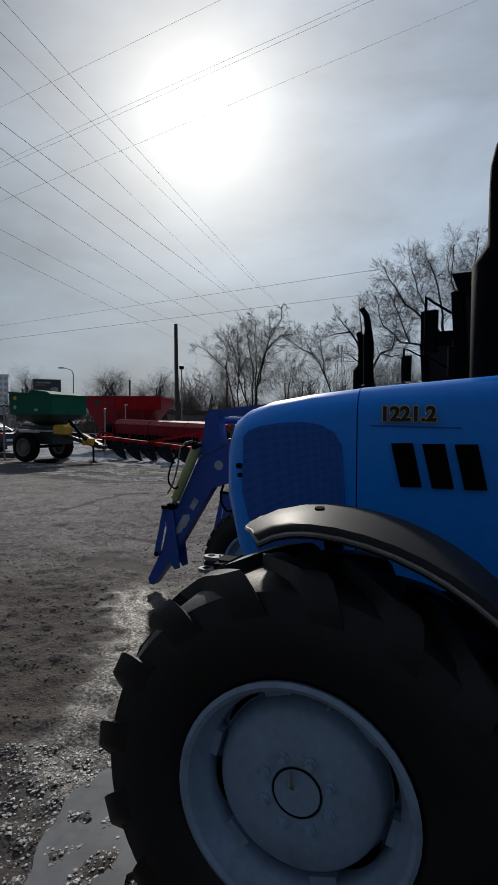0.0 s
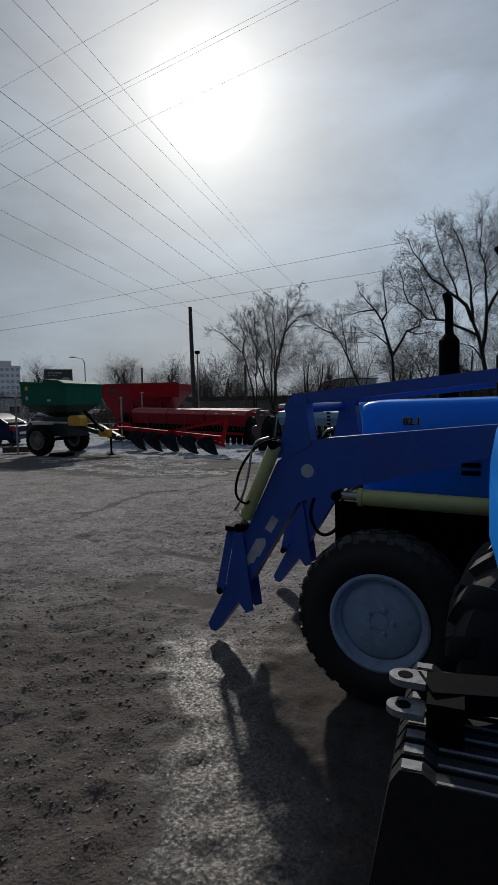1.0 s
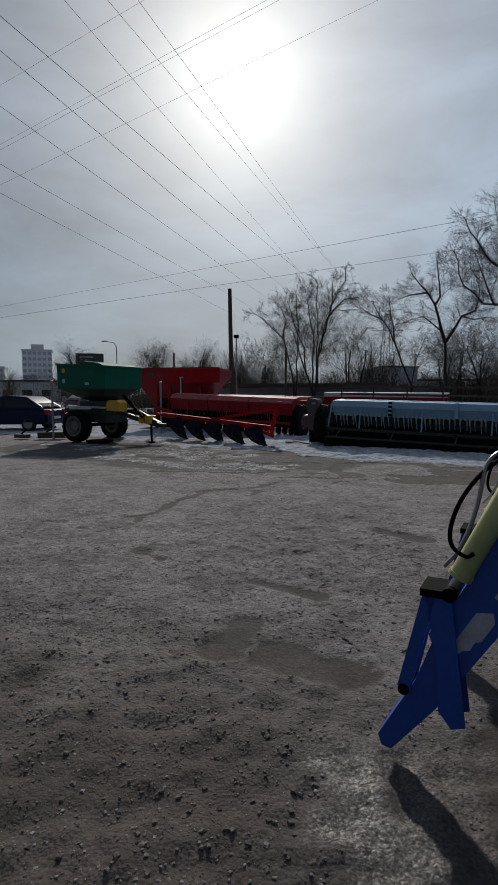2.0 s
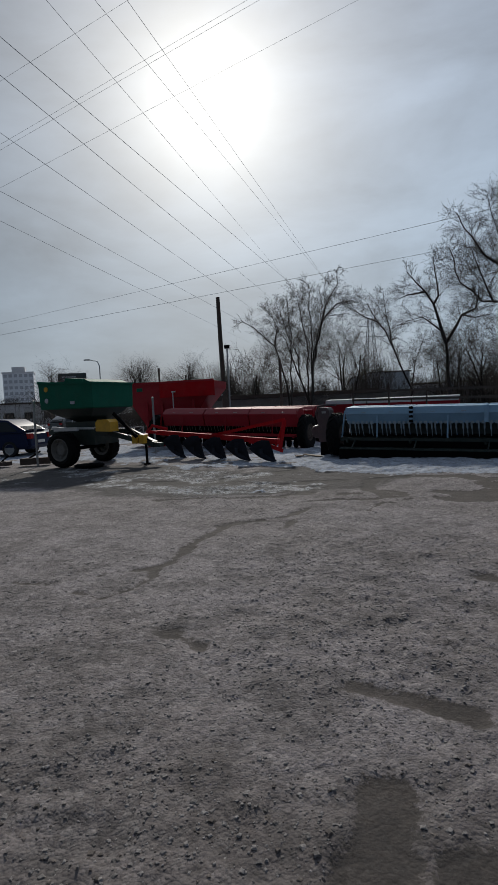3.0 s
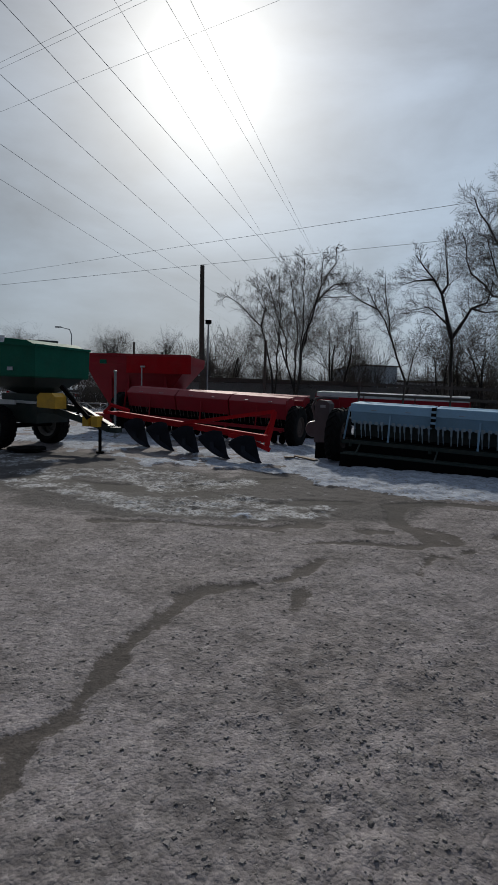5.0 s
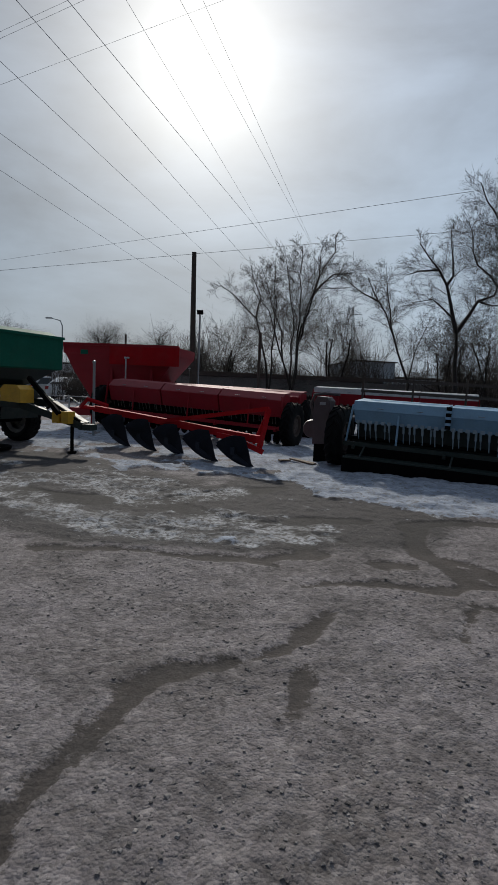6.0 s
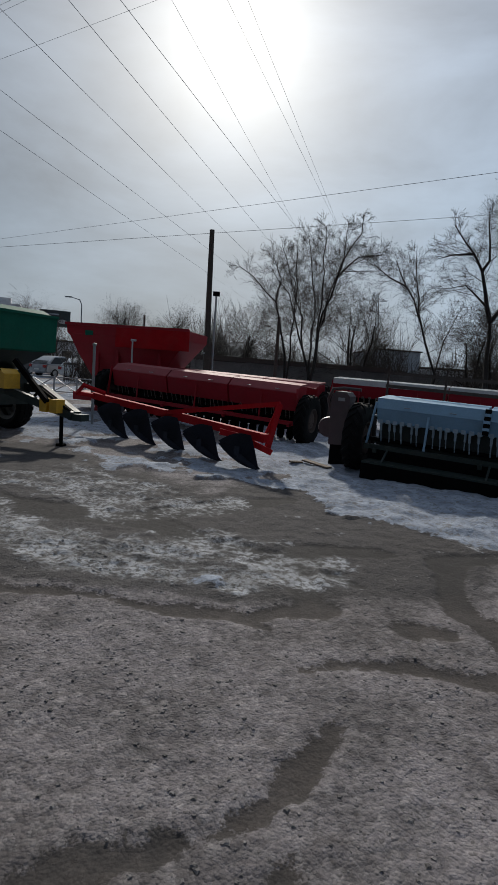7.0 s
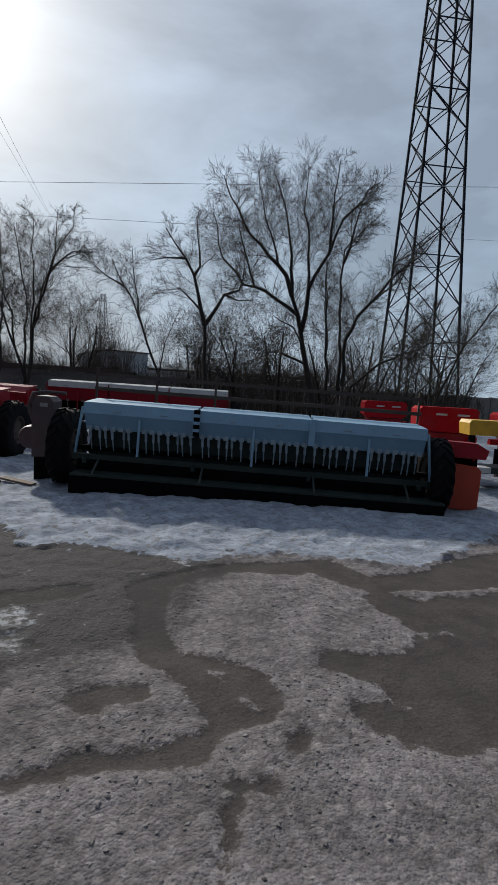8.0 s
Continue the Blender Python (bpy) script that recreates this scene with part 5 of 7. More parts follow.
def lug_wheel(parent, name, x, y, r, width, rim_r, lugs, out, bolts=8, lug_h=0.035, block=False, hub_r=0.12, disc_r=0.2, paint=None, rubber=None):
    """A tractor wheel: rubber carcass, angled lugs or tread blocks, painted dished rim, bolts and hub. out: +1 faces left."""
    hw = width / 2
    paint = paint or RIM
    rubber = rubber or RUBBER
    bm = bmesh.new()
    rc = r - lug_h
    prof = [(rim_r, -hw * 0.80), (rim_r + 0.03, -hw * 0.96), ((rim_r + rc) / 2, -hw * 1.04), (rc - 0.07, -hw * 0.98), (rc - 0.022, -hw * 0.88), (rc - 0.006, -hw * 0.70), (rc, -hw * 0.40), (rc + 0.003, 0)]
    prof += [(a, -b) for a, b in prof[-2::-1]]
    lathe(bm, prof, 96)
    wheel = part(name, bm, rubber, parent, smooth=True)
    wheel.location = (x, y, r)
    bm = bmesh.new()
    step = 2 * math.pi / lugs
    for i in range(lugs):
        for side in (-1, 1):
            a0 = i * step + (step / 2 if side > 0 else 0)
            if block:
                rows = ((0.06, 0.42, 0.0), (0.55, 1.0, 0.18))
                for s0, s1, tw in rows:
                    quad = []
                    for s, da in ((s0, -0.30), (s0, 0.30), (s1, 0.30), (s1, -0.30)):
                        quad.append((a0 + (da + tw * s) * step, side * s * hw * 0.92))
                    low = [bm.verts.new(((rc - 0.03) * math.cos(a), yy, (rc - 0.03) * math.sin(a))) for a, yy in quad]
                    up = [bm.verts.new(((r if abs(yy) < hw * 0.8 else r - 0.02) * math.cos(a), yy * 0.98, (r if abs(yy) < hw * 0.8 else r - 0.02) * math.sin(a))) for a, yy in quad]
                    bm.faces.new(up)
                    for k in range(4):
                        bm.faces.new((low[k], low[(k + 1) % 4], up[(k + 1) % 4], up[k]))
                continue
            # a lug runs from the middle of the tread back and over the shoulder
            low, up = [], []
            m = 14
            for q in range(m):
                f = q / (m - 1)
                s = -0.05 + 1.06 * f
                ang = a0 + step * 0.95 * (0.98 * f ** 1.15)
                rr = r * (1.0 - 0.010 * f * f) if s < 0.78 else r * (0.990 - 0.13 * ((s - 0.78) / 0.24) ** 1.5)
                half = (0.034 + 0.012 * f) / r
                base_r = rr - lug_h * (1.25 if s < 0.95 else 1.0)
                for e in (-1, 1):
                    up.append(bm.verts.new((rr * math.cos(ang + e * half * 0.78), side * s * hw, rr * math.sin(ang + e * half * 0.78))))
                    low.append(bm.verts.new((base_r * math.cos(ang + e * half * 1.25), side * min(s, 0.99) * hw, base_r * math.sin(ang + e * half * 1.25))))
            for q in range(m - 1):
                i0, i1, j0, j1 = 2 * q, 2 * q + 1, 2 * q + 2, 2 * q + 3
                bm.faces.new((up[i0], up[i1], up[j1], up[j0]))
                bm.faces.new((low[i0], up[i0], up[j0], low[j0]))
                bm.faces.new((up[i1], low[i1], low[j1], up[j1]))
            bm.faces.new((low[0], low[1], up[1], up[0]))
            bm.faces.new((up[-2], up[-1], low[-1], low[-2]))
    part("tread", bm, rubber, wheel, "raised rubber tread lugs", smooth=True, bevel=0.0 if block or abs(y) < 0.9 or rim_r > 0.4 else 0.010)
    # rim
    bm = bmesh.new()
    o = out
    d = disc_r
    rp = [(rim_r + 0.006, hw * 0.86), (rim_r + 0.008, hw * 0.93), (rim_r - 0.004, hw * 0.96), (rim_r - 0.016, hw * 0.92), (rim_r - 0.022, hw * 0.70), (rim_r - 0.040, hw * 0.58),
          (rim_r - 0.046, hw * 0.34), ((rim_r + d) / 2, hw * 0.20), (d * 1.10, hw * 0.28), (d * 1.02, hw * 0.56), (d * 0.95, hw * 0.63), (d * 0.6, hw * 0.66), (hub_r * 1.06, hw * 0.66), (hub_r, hw * 0.63), (hub_r * 0.94, hw * 0.67), (0, hw * 0.68)]
    lathe(bm, [(a, b * o) for a, b in rp], 48)
    lathe(bm, [(rim_r + 0.018, hw * 0.86 * o), (rim_r - 0.03, 0), (rim_r + 0.018, -hw * 0.86 * o), (rim_r * 0.75, -hw * 0.5 * o)], 48)
    rim = part("rim", bm, paint, wheel, "grey-blue painted dished rim" if paint is RIM else "dull painted dished rim", smooth=True)
    me = None
    for i in range(bolts):
        a = 2 * math.pi * (i + 0.5) / bolts
        if me is None:
            bm = bmesh.new()
            lathe(bm, [(0, 0.022 * o), (0.010, 0.022 * o), (0.011, 0.009 * o), (0.016, 0.008 * o), (0.016, 0)], 6)
            b = part("bolt", bm, paint, rim)
            me = b.data
        else:
            b = new("bolt", me)
            b.parent = rim
        b.location = (hub_r * 1.45 * math.cos(a), hw * 0.655 * o, hub_r * 1.45 * math.sin(a))
    for i in range(6):
        a = 2 * math.pi * (i + 0.25) / 6
        bm = bmesh.new()
        box(bm, -0.035, 0.035, -0.02, 0.02, -0.02, 0.02, Matrix.Translation(((rim_r + d) / 2 * math.cos(a), hw * 0.40 * o, (rim_r + d) / 2 * math.sin(a))) @ Matrix.Rotation(-a + math.pi / 2, 4, "Y"))
        part("rim_clamp", bm, paint, rim, bevel=0.008)
    if disc_r > 0.2 and not block:
        for i in range(6):
            # dark openings between the disc and the rim well
            bm = bmesh.new()
            low, up = [], []
            for j in range(9):
                f = j / 8
                a = 2 * math.pi * (i + 0.49 + 0.54 * f) / 6
                bulge = math.sin(math.pi * f) ** 0.6
                r0, r1 = d * 1.12, d * 1.12 + (rim_r - 0.050 - d * 1.12) * bulge + 0.002
                for rr, yy, side in ((r0, hw * 0.31, low), (r1, hw * 0.37, up)):
                    side.append((rr * math.cos(a), yy * o, rr * math.sin(a)))
            va, vb = [bm.verts.new(p) for p in low], [bm.verts.new(p) for p in up]
            fs = [bm.faces.new((va[j], va[j + 1], vb[j + 1], vb[j])) for j in range(8)]
            bmesh.ops.solidify(bm, geom=fs, thickness=0.004)
            part("rim_opening", bm, DARKHOLE, rim, "dark opening beside the wheel disc")
        bm = bmesh.new()
        lathe(bm, [(hub_r * 0.975, hw * 0.655 * o), (hub_r * 0.975, hw * 0.678 * o), (hub_r * 1.015, hw * 0.678 * o), (hub_r * 1.015, hw * 0.655 * o)], 40)
        part("hub_groove", bm, DARKHOLE, rim)
        bm = bmesh.new()
        tube(bm, [(0.01, hw * 0.67 * o, hub_r * 0.15), (0.014, hw * 0.76 * o, hub_r * 0.45), (0.012, hw * 0.74 * o, hub_r * 0.95)], [0.005, 0.006, 0.004], 6)
        part("hub_lever", bm, STEEL, rim)
    bm = bmesh.new()
    rod(bm, (rim_r * 0.9 * math.cos(1.9), hw * 0.62 * o, rim_r * 0.9 * math.sin(1.9)), (rim_r * 0.82 * math.cos(1.9), hw * 0.72 * o, rim_r * 0.82 * math.sin(1.9)), 0.007, 0.005, 8)
    part("valve", bm, STEEL, rim)
    return wheel


def nose_cut(u):
    """Degrees by which a mudguard's front edge stands back, from its inner (-1) to its outer side (1)."""
    return 2.2 * max(0.0, (u + 0.8) / 1.8) + 6 * max(0.0, (u - 0.1) / 0.9) ** 2 + 3 * max(0.0, (-0.8 - u) / 0.2) ** 2


def front_fender(parent, x, y, z, r, hw, a0, a1, side):
    """A curved plastic mudguard with turned-down edges and a raised brow at its front."""
    bm = bmesh.new()
    n = 22
    secs = []
    for i in range(n + 1):
        t = i / n
        rr = r + 0.012 * math.sin(math.pi * t)
        w = hw
        fade = max(0.0, 1 - t * 6)
        prof = [(-1.0, -0.026), (-0.985, -0.012), (-0.93, -0.002), (-0.84, 0.0), (-0.4, 0.008), (0.0, 0.010), (0.4, 0.008), (0.84, 0.0), (0.93, -0.002), (0.985, -0.012), (1.0, -0.026)]
        prof += [(v * 0.965, d - 0.010) for v, d in prof[::-1]]
        ring = []
        for s, d in prof:
            # the outer front corner is cut round, and the front edge turns down a little
            a = radians(a0 + (a1 - a0) * t + fade * nose_cut(side * s))
            dd = d - 0.022 * fade ** 3
            ring.append((x + (rr + dd) * math.cos(a), y + s * w, z + (rr + dd) * math.sin(a)))
        secs.append(ring)
    loft(bm, secs)
    f = part("fender", bm, PLASTIC, parent, "black plastic front mudguard", smooth=True)
    # pale worn lip round the outer and front edge
    bm = bmesh.new()
    edge = []
    for i in range(15):
        t = 0.55 * (1 - i / 14)
        fade = max(0.0, 1 - t * 6)
        a = radians(a0 + (a1 - a0) * t + fade * nose_cut(1))
        edge.append((x + (r + 0.012 * math.sin(math.pi * t) - 0.023 - 0.022 * fade ** 3) * math.cos(a), y + side * hw * 1.004, z + (r + 0.012 * math.sin(math.pi * t) - 0.023 - 0.022 * fade ** 3) * math.sin(a)))
    for v in (0.8, 0.6, 0.3, 0.0, -0.4, -0.8):
        a = radians(a0 + nose_cut(v))
        edge.append((x + (r - 0.020) * math.cos(a), y + side * v * hw, z + (r - 0.020) * math.sin(a)))
    tube(bm, edge, 0.006, 6)
    part("fender_lip", bm, LIP, f, "pale worn edge of the mudguard", smooth=True)
    bm = bmesh.new()
    a = radians(a0 + 18)
    m = Matrix.Translation((x + (r + 0.0165) * math.cos(a), y + side * 0.01, z + (r + 0.0165) * math.sin(a))) @ Matrix.Rotation(math.pi / 2 - a, 4, "Y")
    lathe(bm, [(0, 0.002), (0.012, 0.002), (0.012, -0.003), (0, -0.003)], 14)
    for v in bm.verts:
        v.co = m @ (Matrix.Rotation(math.pi / 2, 4, "X") @ v.co)
        v.co = m @ Matrix.Diagonal((1, 1.9, 1, 1)) @ (m.inverted() @ v.co)
    part("slot", bm, DARKHOLE, f)
    bm = bmesh.new()
    beam(bm, (x - 0.02, y - side * hw * 0.9, z + r - 0.04), (x - 0.02, y - side * (hw + 0.26), z + 0.12), 0.05, 0.03)
    part("fender_bracket", bm, BLACK, f)
    return f


def cab(parent, x0, x1, w, z0, z1, roof_mat, pillar_mat):
    """A tractor cab: four pillars, sills, roof and glass all round."""
    c = None
    bm = bmesh.new()
    prism(bm, [(x0 + 0.05, z1), (x0 + 0.10, z1 + 0.13), (x1 + 0.0, z1 + 0.15), (x1 - 0.10, z1 + 0.02), (x1 - 0.08, z1)], -w * 1.03, w * 1.03)
    c = part("roof", bm, roof_mat, parent, "cab roof", bevel=0.03)
    for s in (-1, 1):
        for xa, xb in ((x0, x0 + 0.06), ((x0 + x1) / 2 - 0.1, (x0 + x1) / 2 - 0.1), (x1, x1 + 0.02)):
            bm = bmesh.new()
            beam(bm, (xa, s * w, z0), (xb, s * w * 0.97, z1 + 0.02), 0.07, 0.07)
            part("pillar", bm, pillar_mat, parent, bevel=0.01)
        bm = bmesh.new()
        v = [bm.verts.new(p) for p in ((x0 - 0.03, s * (w - 0.005), z0 + 0.03), (x1 + 0.03, s * (w - 0.005), z0 + 0.03), (x1 + 0.05, s * (w * 0.97 - 0.005), z1), (x0 + 0.03, s * (w * 0.97 - 0.005), z1))]
        fc = bm.faces.new(v)
        bmesh.ops.solidify(bm, geom=[fc], thickness=0.008)
        part("side_window", bm, WINDOW, parent)
        bm = bmesh.new()
        box(bm, x1 - 0.05, x0 + 0.03, s * w - 0.03, s * w + 0.03, z0 - 0.75, z0 + 0.03)
        part("door_sill", bm, pillar_mat, parent, bevel=0.015)
    for xx in (x0 + 0.02, x1):
        bm = bmesh.new()
        box(bm, xx - 0.005, xx + 0.005, -w + 0.04, w - 0.04, z0 + 0.03, z1)
        part("windscreen", bm, WINDOW, parent)
    bm = bmesh.new()
    box(bm, x1, x0 - 0.05, -w + 0.05, w - 0.05, z0 - 0.75, z0 + 0.02)
    part("cab_floor", bm, BLACK, parent)
    return c


def mirror_arm(parent, x, y, z, s, h=0.36, half=0.066):
    bm = bmesh.new()
    tube(bm, [(x, y, z + h * 0.45), (x + 0.10, y + s * 0.12, z + h * 0.62), (x + 0.12, y + s * 0.30, z + h * 0.6), (x + 0.12, y + s * 0.32, z - h * 0.5), (x + 0.02, y + s * 0.05, z - h * 0.65)], 0.009, 6)
    a = part("mirror_arm", bm, BLACK, parent, smooth=True)
    bm = bmesh.new()
    box(bm, -0.02, 0.02, -half, half, -h * 0.42, h * 0.40, Matrix.Translation((x + 0.11, y + s * 0.20, z)) @ Matrix.Rotation(radians(s * 62), 4, "Z"))
    part("mirror", bm, BLACK, a, bevel=0.015)
    bm = bmesh.new()
    box(bm, -0.025, -0.021, -half * 0.85, half * 0.85, -h * 0.36, h * 0.34, Matrix.Translation((x + 0.11, y + s * 0.20, z)) @ Matrix.Rotation(radians(s * 62), 4, "Z"))
    part("mirror_glass", bm, WINDOW, a)
    return a


CABGREY = mat("cab_dark_grey", (0.030, 0.032, 0.036), 0.6, var=0.2, bump=0.05, dirt=0.2, spec=0.3)
CABROOF = mat("cab_roof_grey", (0.16, 0.19, 0.22), 0.55, var=0.15, bump=0.05, dirt=0.2)


def tractor_big():
    t = thing("tractor", "large bright blue tractor with black mudguards and front weights", "tractor", pose(0.814, 1.640, 0, 0, 0, 160), "parked blue tractors")
    ax = 0.05
    # hood: nose ahead of the seam, long bonnet behind it
    bm = bmesh.new()
    secs = []
    for x, w, z0, z1, sh, xl in ((0.02, 0.350, 0.90, 1.632, 0.10, 0.0), (0.20, 0.347, 0.86, 1.612, 0.10, 0.0), (0.36, 0.340, 0.83, 1.585, 0.10, -0.02), (0.46, 0.325, 0.80, 1.553, 0.10, -0.06),
                                 (0.518, 0.300, 0.79, 1.515, 0.10, -0.10), (0.548, 0.262, 0.80, 1.465, 0.10, -0.13), (0.562, 0.20, 0.83, 1.40, 0.09, -0.13)):
        secs.append(hood_ring(x, w, z0, z1, sh, 0.015, xl))
    loft(bm, secs)
    nose = part("hood_nose", bm, BLUE, t, "glossy blue hood nose", smooth=True)
    bm = bmesh.new()
    secs = [hood_ring(x, w, z0, z1, sh, 0.015) for x, w, z0, z1, sh in ((0.016, 0.348, 0.90, 1.634, 0.10), (-0.5, 0.365, 0.92, 1.672, 0.10), (-1.0, 0.38, 0.95, 1.70, 0.10), (-1.46, 0.40, 1.0, 1.72, 0.10))]
    loft(bm, secs)
    bonnet = part("bonnet", bm, BLUE, t, "glossy blue side bonnet panel", smooth=True)
    for s in (-1, 1):
        bm = bmesh.new()
        out = [(p.x, p.z) for p in rounded([(0.452, 0, 1.36), (0.450, 0, 1.478), (0.08, 0, 1.50), (0.058, 0, 1.25), (0.060, 0, 0.93), (0.37, 0, 0.90), (0.455, 0, 1.22)], 2)]
        prism(bm, out, s * 0.333, s * 0.352)
        g = part("grille", bm, grille_material(), nose, "dark blue perforated grille panel", bevel=0.008)
        for dx, dz, rr in ((0.476, 1.318, 0.011), (0.472, 1.282, 0.009)):
            bm = bmesh.new()
            lathe(bm, [(0, 0.012 * s), (rr, 0.012 * s), (rr, -0.012 * s), (0, -0.012 * s)], 12)
            o = part("bolt_hole", bm, DARKHOLE, nose)
            o.location = (dx, s * 0.322, dz)
            o.rotation_euler = (0, 0, -s * 0.28)
        for k in range(3):
            xa = -0.102 - k * 0.103
            bm = bmesh.new()
            prism(bm, [(xa, 1.418), (xa - 0.072, 1.420), (xa - 0.104, 1.270), (xa - 0.034, 1.268)], s * 0.340, s * 0.3635 + s * 0.004 * k)
            part("vent", bm, DARKHOLE, bonnet, "black slanted vent", bevel=0.006)
        m = Matrix.Translation((-0.062 if s > 0 else -0.262, s * (0.3575 if s > 0 else 0.362), 1.497)) @ Matrix.Rotation(radians(1.9 * -s), 4, "Z") @ Matrix.Rotation(math.pi if s > 0 else 0, 4, "Z") @ Matrix.Rotation(math.pi / 2, 4, "X")
        text_mesh("number_edge", "1221.2", 0.069, DECALY, bonnet, Matrix.Translation((0, s * 0.003, 0)) @ m, "yellow lettering edge", 0.0060, 0.0010)
        text_mesh("number", "1221.2", 0.069, DECALB, bonnet, Matrix.Translation((0, s * 0.005, 0)) @ m, "black lettering 1221.2", 0.0028, 0.0010)
        bm = bmesh.new()
        beam(bm, (-0.03, s * 0.352, 1.480), (-0.33, s * 0.363, 1.474), 0.002, 0.004)
        part("trim_line", bm, BLUE_DARK, bonnet)
    # chassis, axle, engine
    bm = bmesh.new()
    box(bm, -2.6, 0.42, -0.24, 0.24, 0.55, 0.95)
    part("chassis", bm, BLACK, t, bevel=0.03)
    bm = bmesh.new()
    box(bm, -1.2, 0.10, -0.27, 0.27, 0.9, 1.25)
    part("engine", bm, BLACK, t, bevel=0.03)
    bm = bmesh.new()
    rod(bm, (ax, -0.80, 0.58), (ax, 0.80, 0.58), 0.09, 0.09, 16)
    rod(bm, (ax, -0.25, 0.58), (ax, 0.25, 0.58), 0.17, 0.17, 16)
    part("front_axle", bm, BLACK, t, smooth=True)
    for s in (-1, 1):
        lug_wheel(t, "front_wheel", ax + (0.06 if s < 0 else 0), s * 0.90, 0.572, 0.37, 0.292, 16, s, 8, 0.036, hub_r=0.062, disc_r=0.205)
        front_fender(t, ax, s * 0.895, 0.57, 0.680, 0.175, 74, 205, s)
        lug_wheel(t, "rear_wheel", -2.5, s * 0.90, 0.80, 0.44, 0.46, 20, s, 8, 0.045, hub_r=0.12, disc_r=0.30)
        bm = bmesh.new()
        secs = []
        for i in range(15):
            a = radians(20 + 160 * i / 14)
            secs.append([(-2.5 + r * math.cos(a), s * yy, 0.80 + r * math.sin(a)) for r, yy in ((0.88, 0.66), (0.91, 0.66), (0.91, 1.14), (0.88, 1.14))])
        loft(bm, secs)
        part("rear_fender", bm, PLASTIC, t, smooth=True)
        mirror_arm(t, -1.42, s * 0.76, 2.15, s)
    # weights: a row of iron plates on a carrier, with a tow fork on top
    bm = bmesh.new()
    box(bm, 0.28, 0.48, -0.28, 0.20, 0.50, 0.66)
    part("weight_carrier", bm, BLACK, t, bevel=0.01)
    for k in range(9):
        y = -0.265 + k * 0.056
        bm = bmesh.new()
        prism(bm, [(0.32, 0.42), (0.74, 0.40), (0.815, 0.46), (0.765, 0.735), (0.745, 0.768), (0.70, 0.770), (0.675, 0.752), (0.48, 0.752), (0.465, 0.782), (0.34, 0.782), (0.32, 0.73)], y - 0.0205, y + 0.0205)
        w = part("weight_plate", bm, CAST, t, "black cast-iron weight plate", bevel=0.004)
        bm = bmesh.new()
        box(bm, 0.702, 0.742, y - 0.015, y + 0.015, 0.7665, 0.7715)
        box(bm, 0.485, 0.672, y + 0.009, y + 0.0165, 0.750, 0.7545)
        box(bm, 0.345, 0.460, y - 0.014, y + 0.0165, 0.780, 0.7845)
        part("worn_edge", bm, WORN, w, "bare worn top edge")
    fork = None
    for y, z in ((0.030, 0.795), (-0.030, 0.838)):
        bm = bmesh.new()
        ring = [(0.752 + 0.040 * math.cos(a), y + 0.034 * math.sin(a)) for a in (radians(-90 + 180 * i / 10) for i in range(11))]
        slab(bm, ring + [(0.705, y + 0.034), (0.705, y - 0.034)], z, z + 0.016)
        f = part("tow_fork", bm, WORN, t, "worn steel tow lug")
        bm = bmesh.new()
        lathe(bm, [(0, 0.0006), (0.018, 0.0006), (0.018, -0.001), (0, -0.001)], 14)
        o = part("lug_hole", bm, DARKHOLE, f)
        o.matrix_local = pose(0.754, y, z + 0.0168, 90)
    bm = bmesh.new()
    beam(bm, (0.71, -0.01, 0.83), (0.45, -0.12, 0.80), 0.10, 0.05)
    part("tow_bracket", bm, BLACK, t, bevel=0.008)
    bm = bmesh.new()
    box(bm, 0.62, 0.70, -0.08, 0.07, 0.70, 0.845)
    part("tow_base", bm, BLACK, t, bevel=0.008)
    # exhaust stack with its shield
    bm = bmesh.new()
    tube(bm, [(-0.46, 0.05, 1.60), (-0.46, 0.05, 2.08), (-0.46, 0.05, 2.145), (-0.46, 0.05, 2.16), (-0.46, 0.05, 2.38), (-0.462, 0.05, 2.44), (-0.475, 0.05, 2.51), (-0.50, 0.05, 2.57)], [0.100, 0.100, 0.056, 0.047, 0.044, 0.044, 0.042, 0.036], 18)
    part("exhaust", bm, BLACK, t, "sooty black exhaust stack", smooth=True)
    bm = bmesh.new()
    tube(bm, [(-0.95, 0.2, 1.66), (-0.95, 0.2, 2.15), (-0.95, 0.2, 2.2)], [0.07, 0.07, 0.1], 14)
    part("air_intake", bm, BLACK, t, smooth=True)
    cab(t, -1.45, -2.85, 0.76, 1.50, 2.55, CABROOF, CABGREY)
    return t


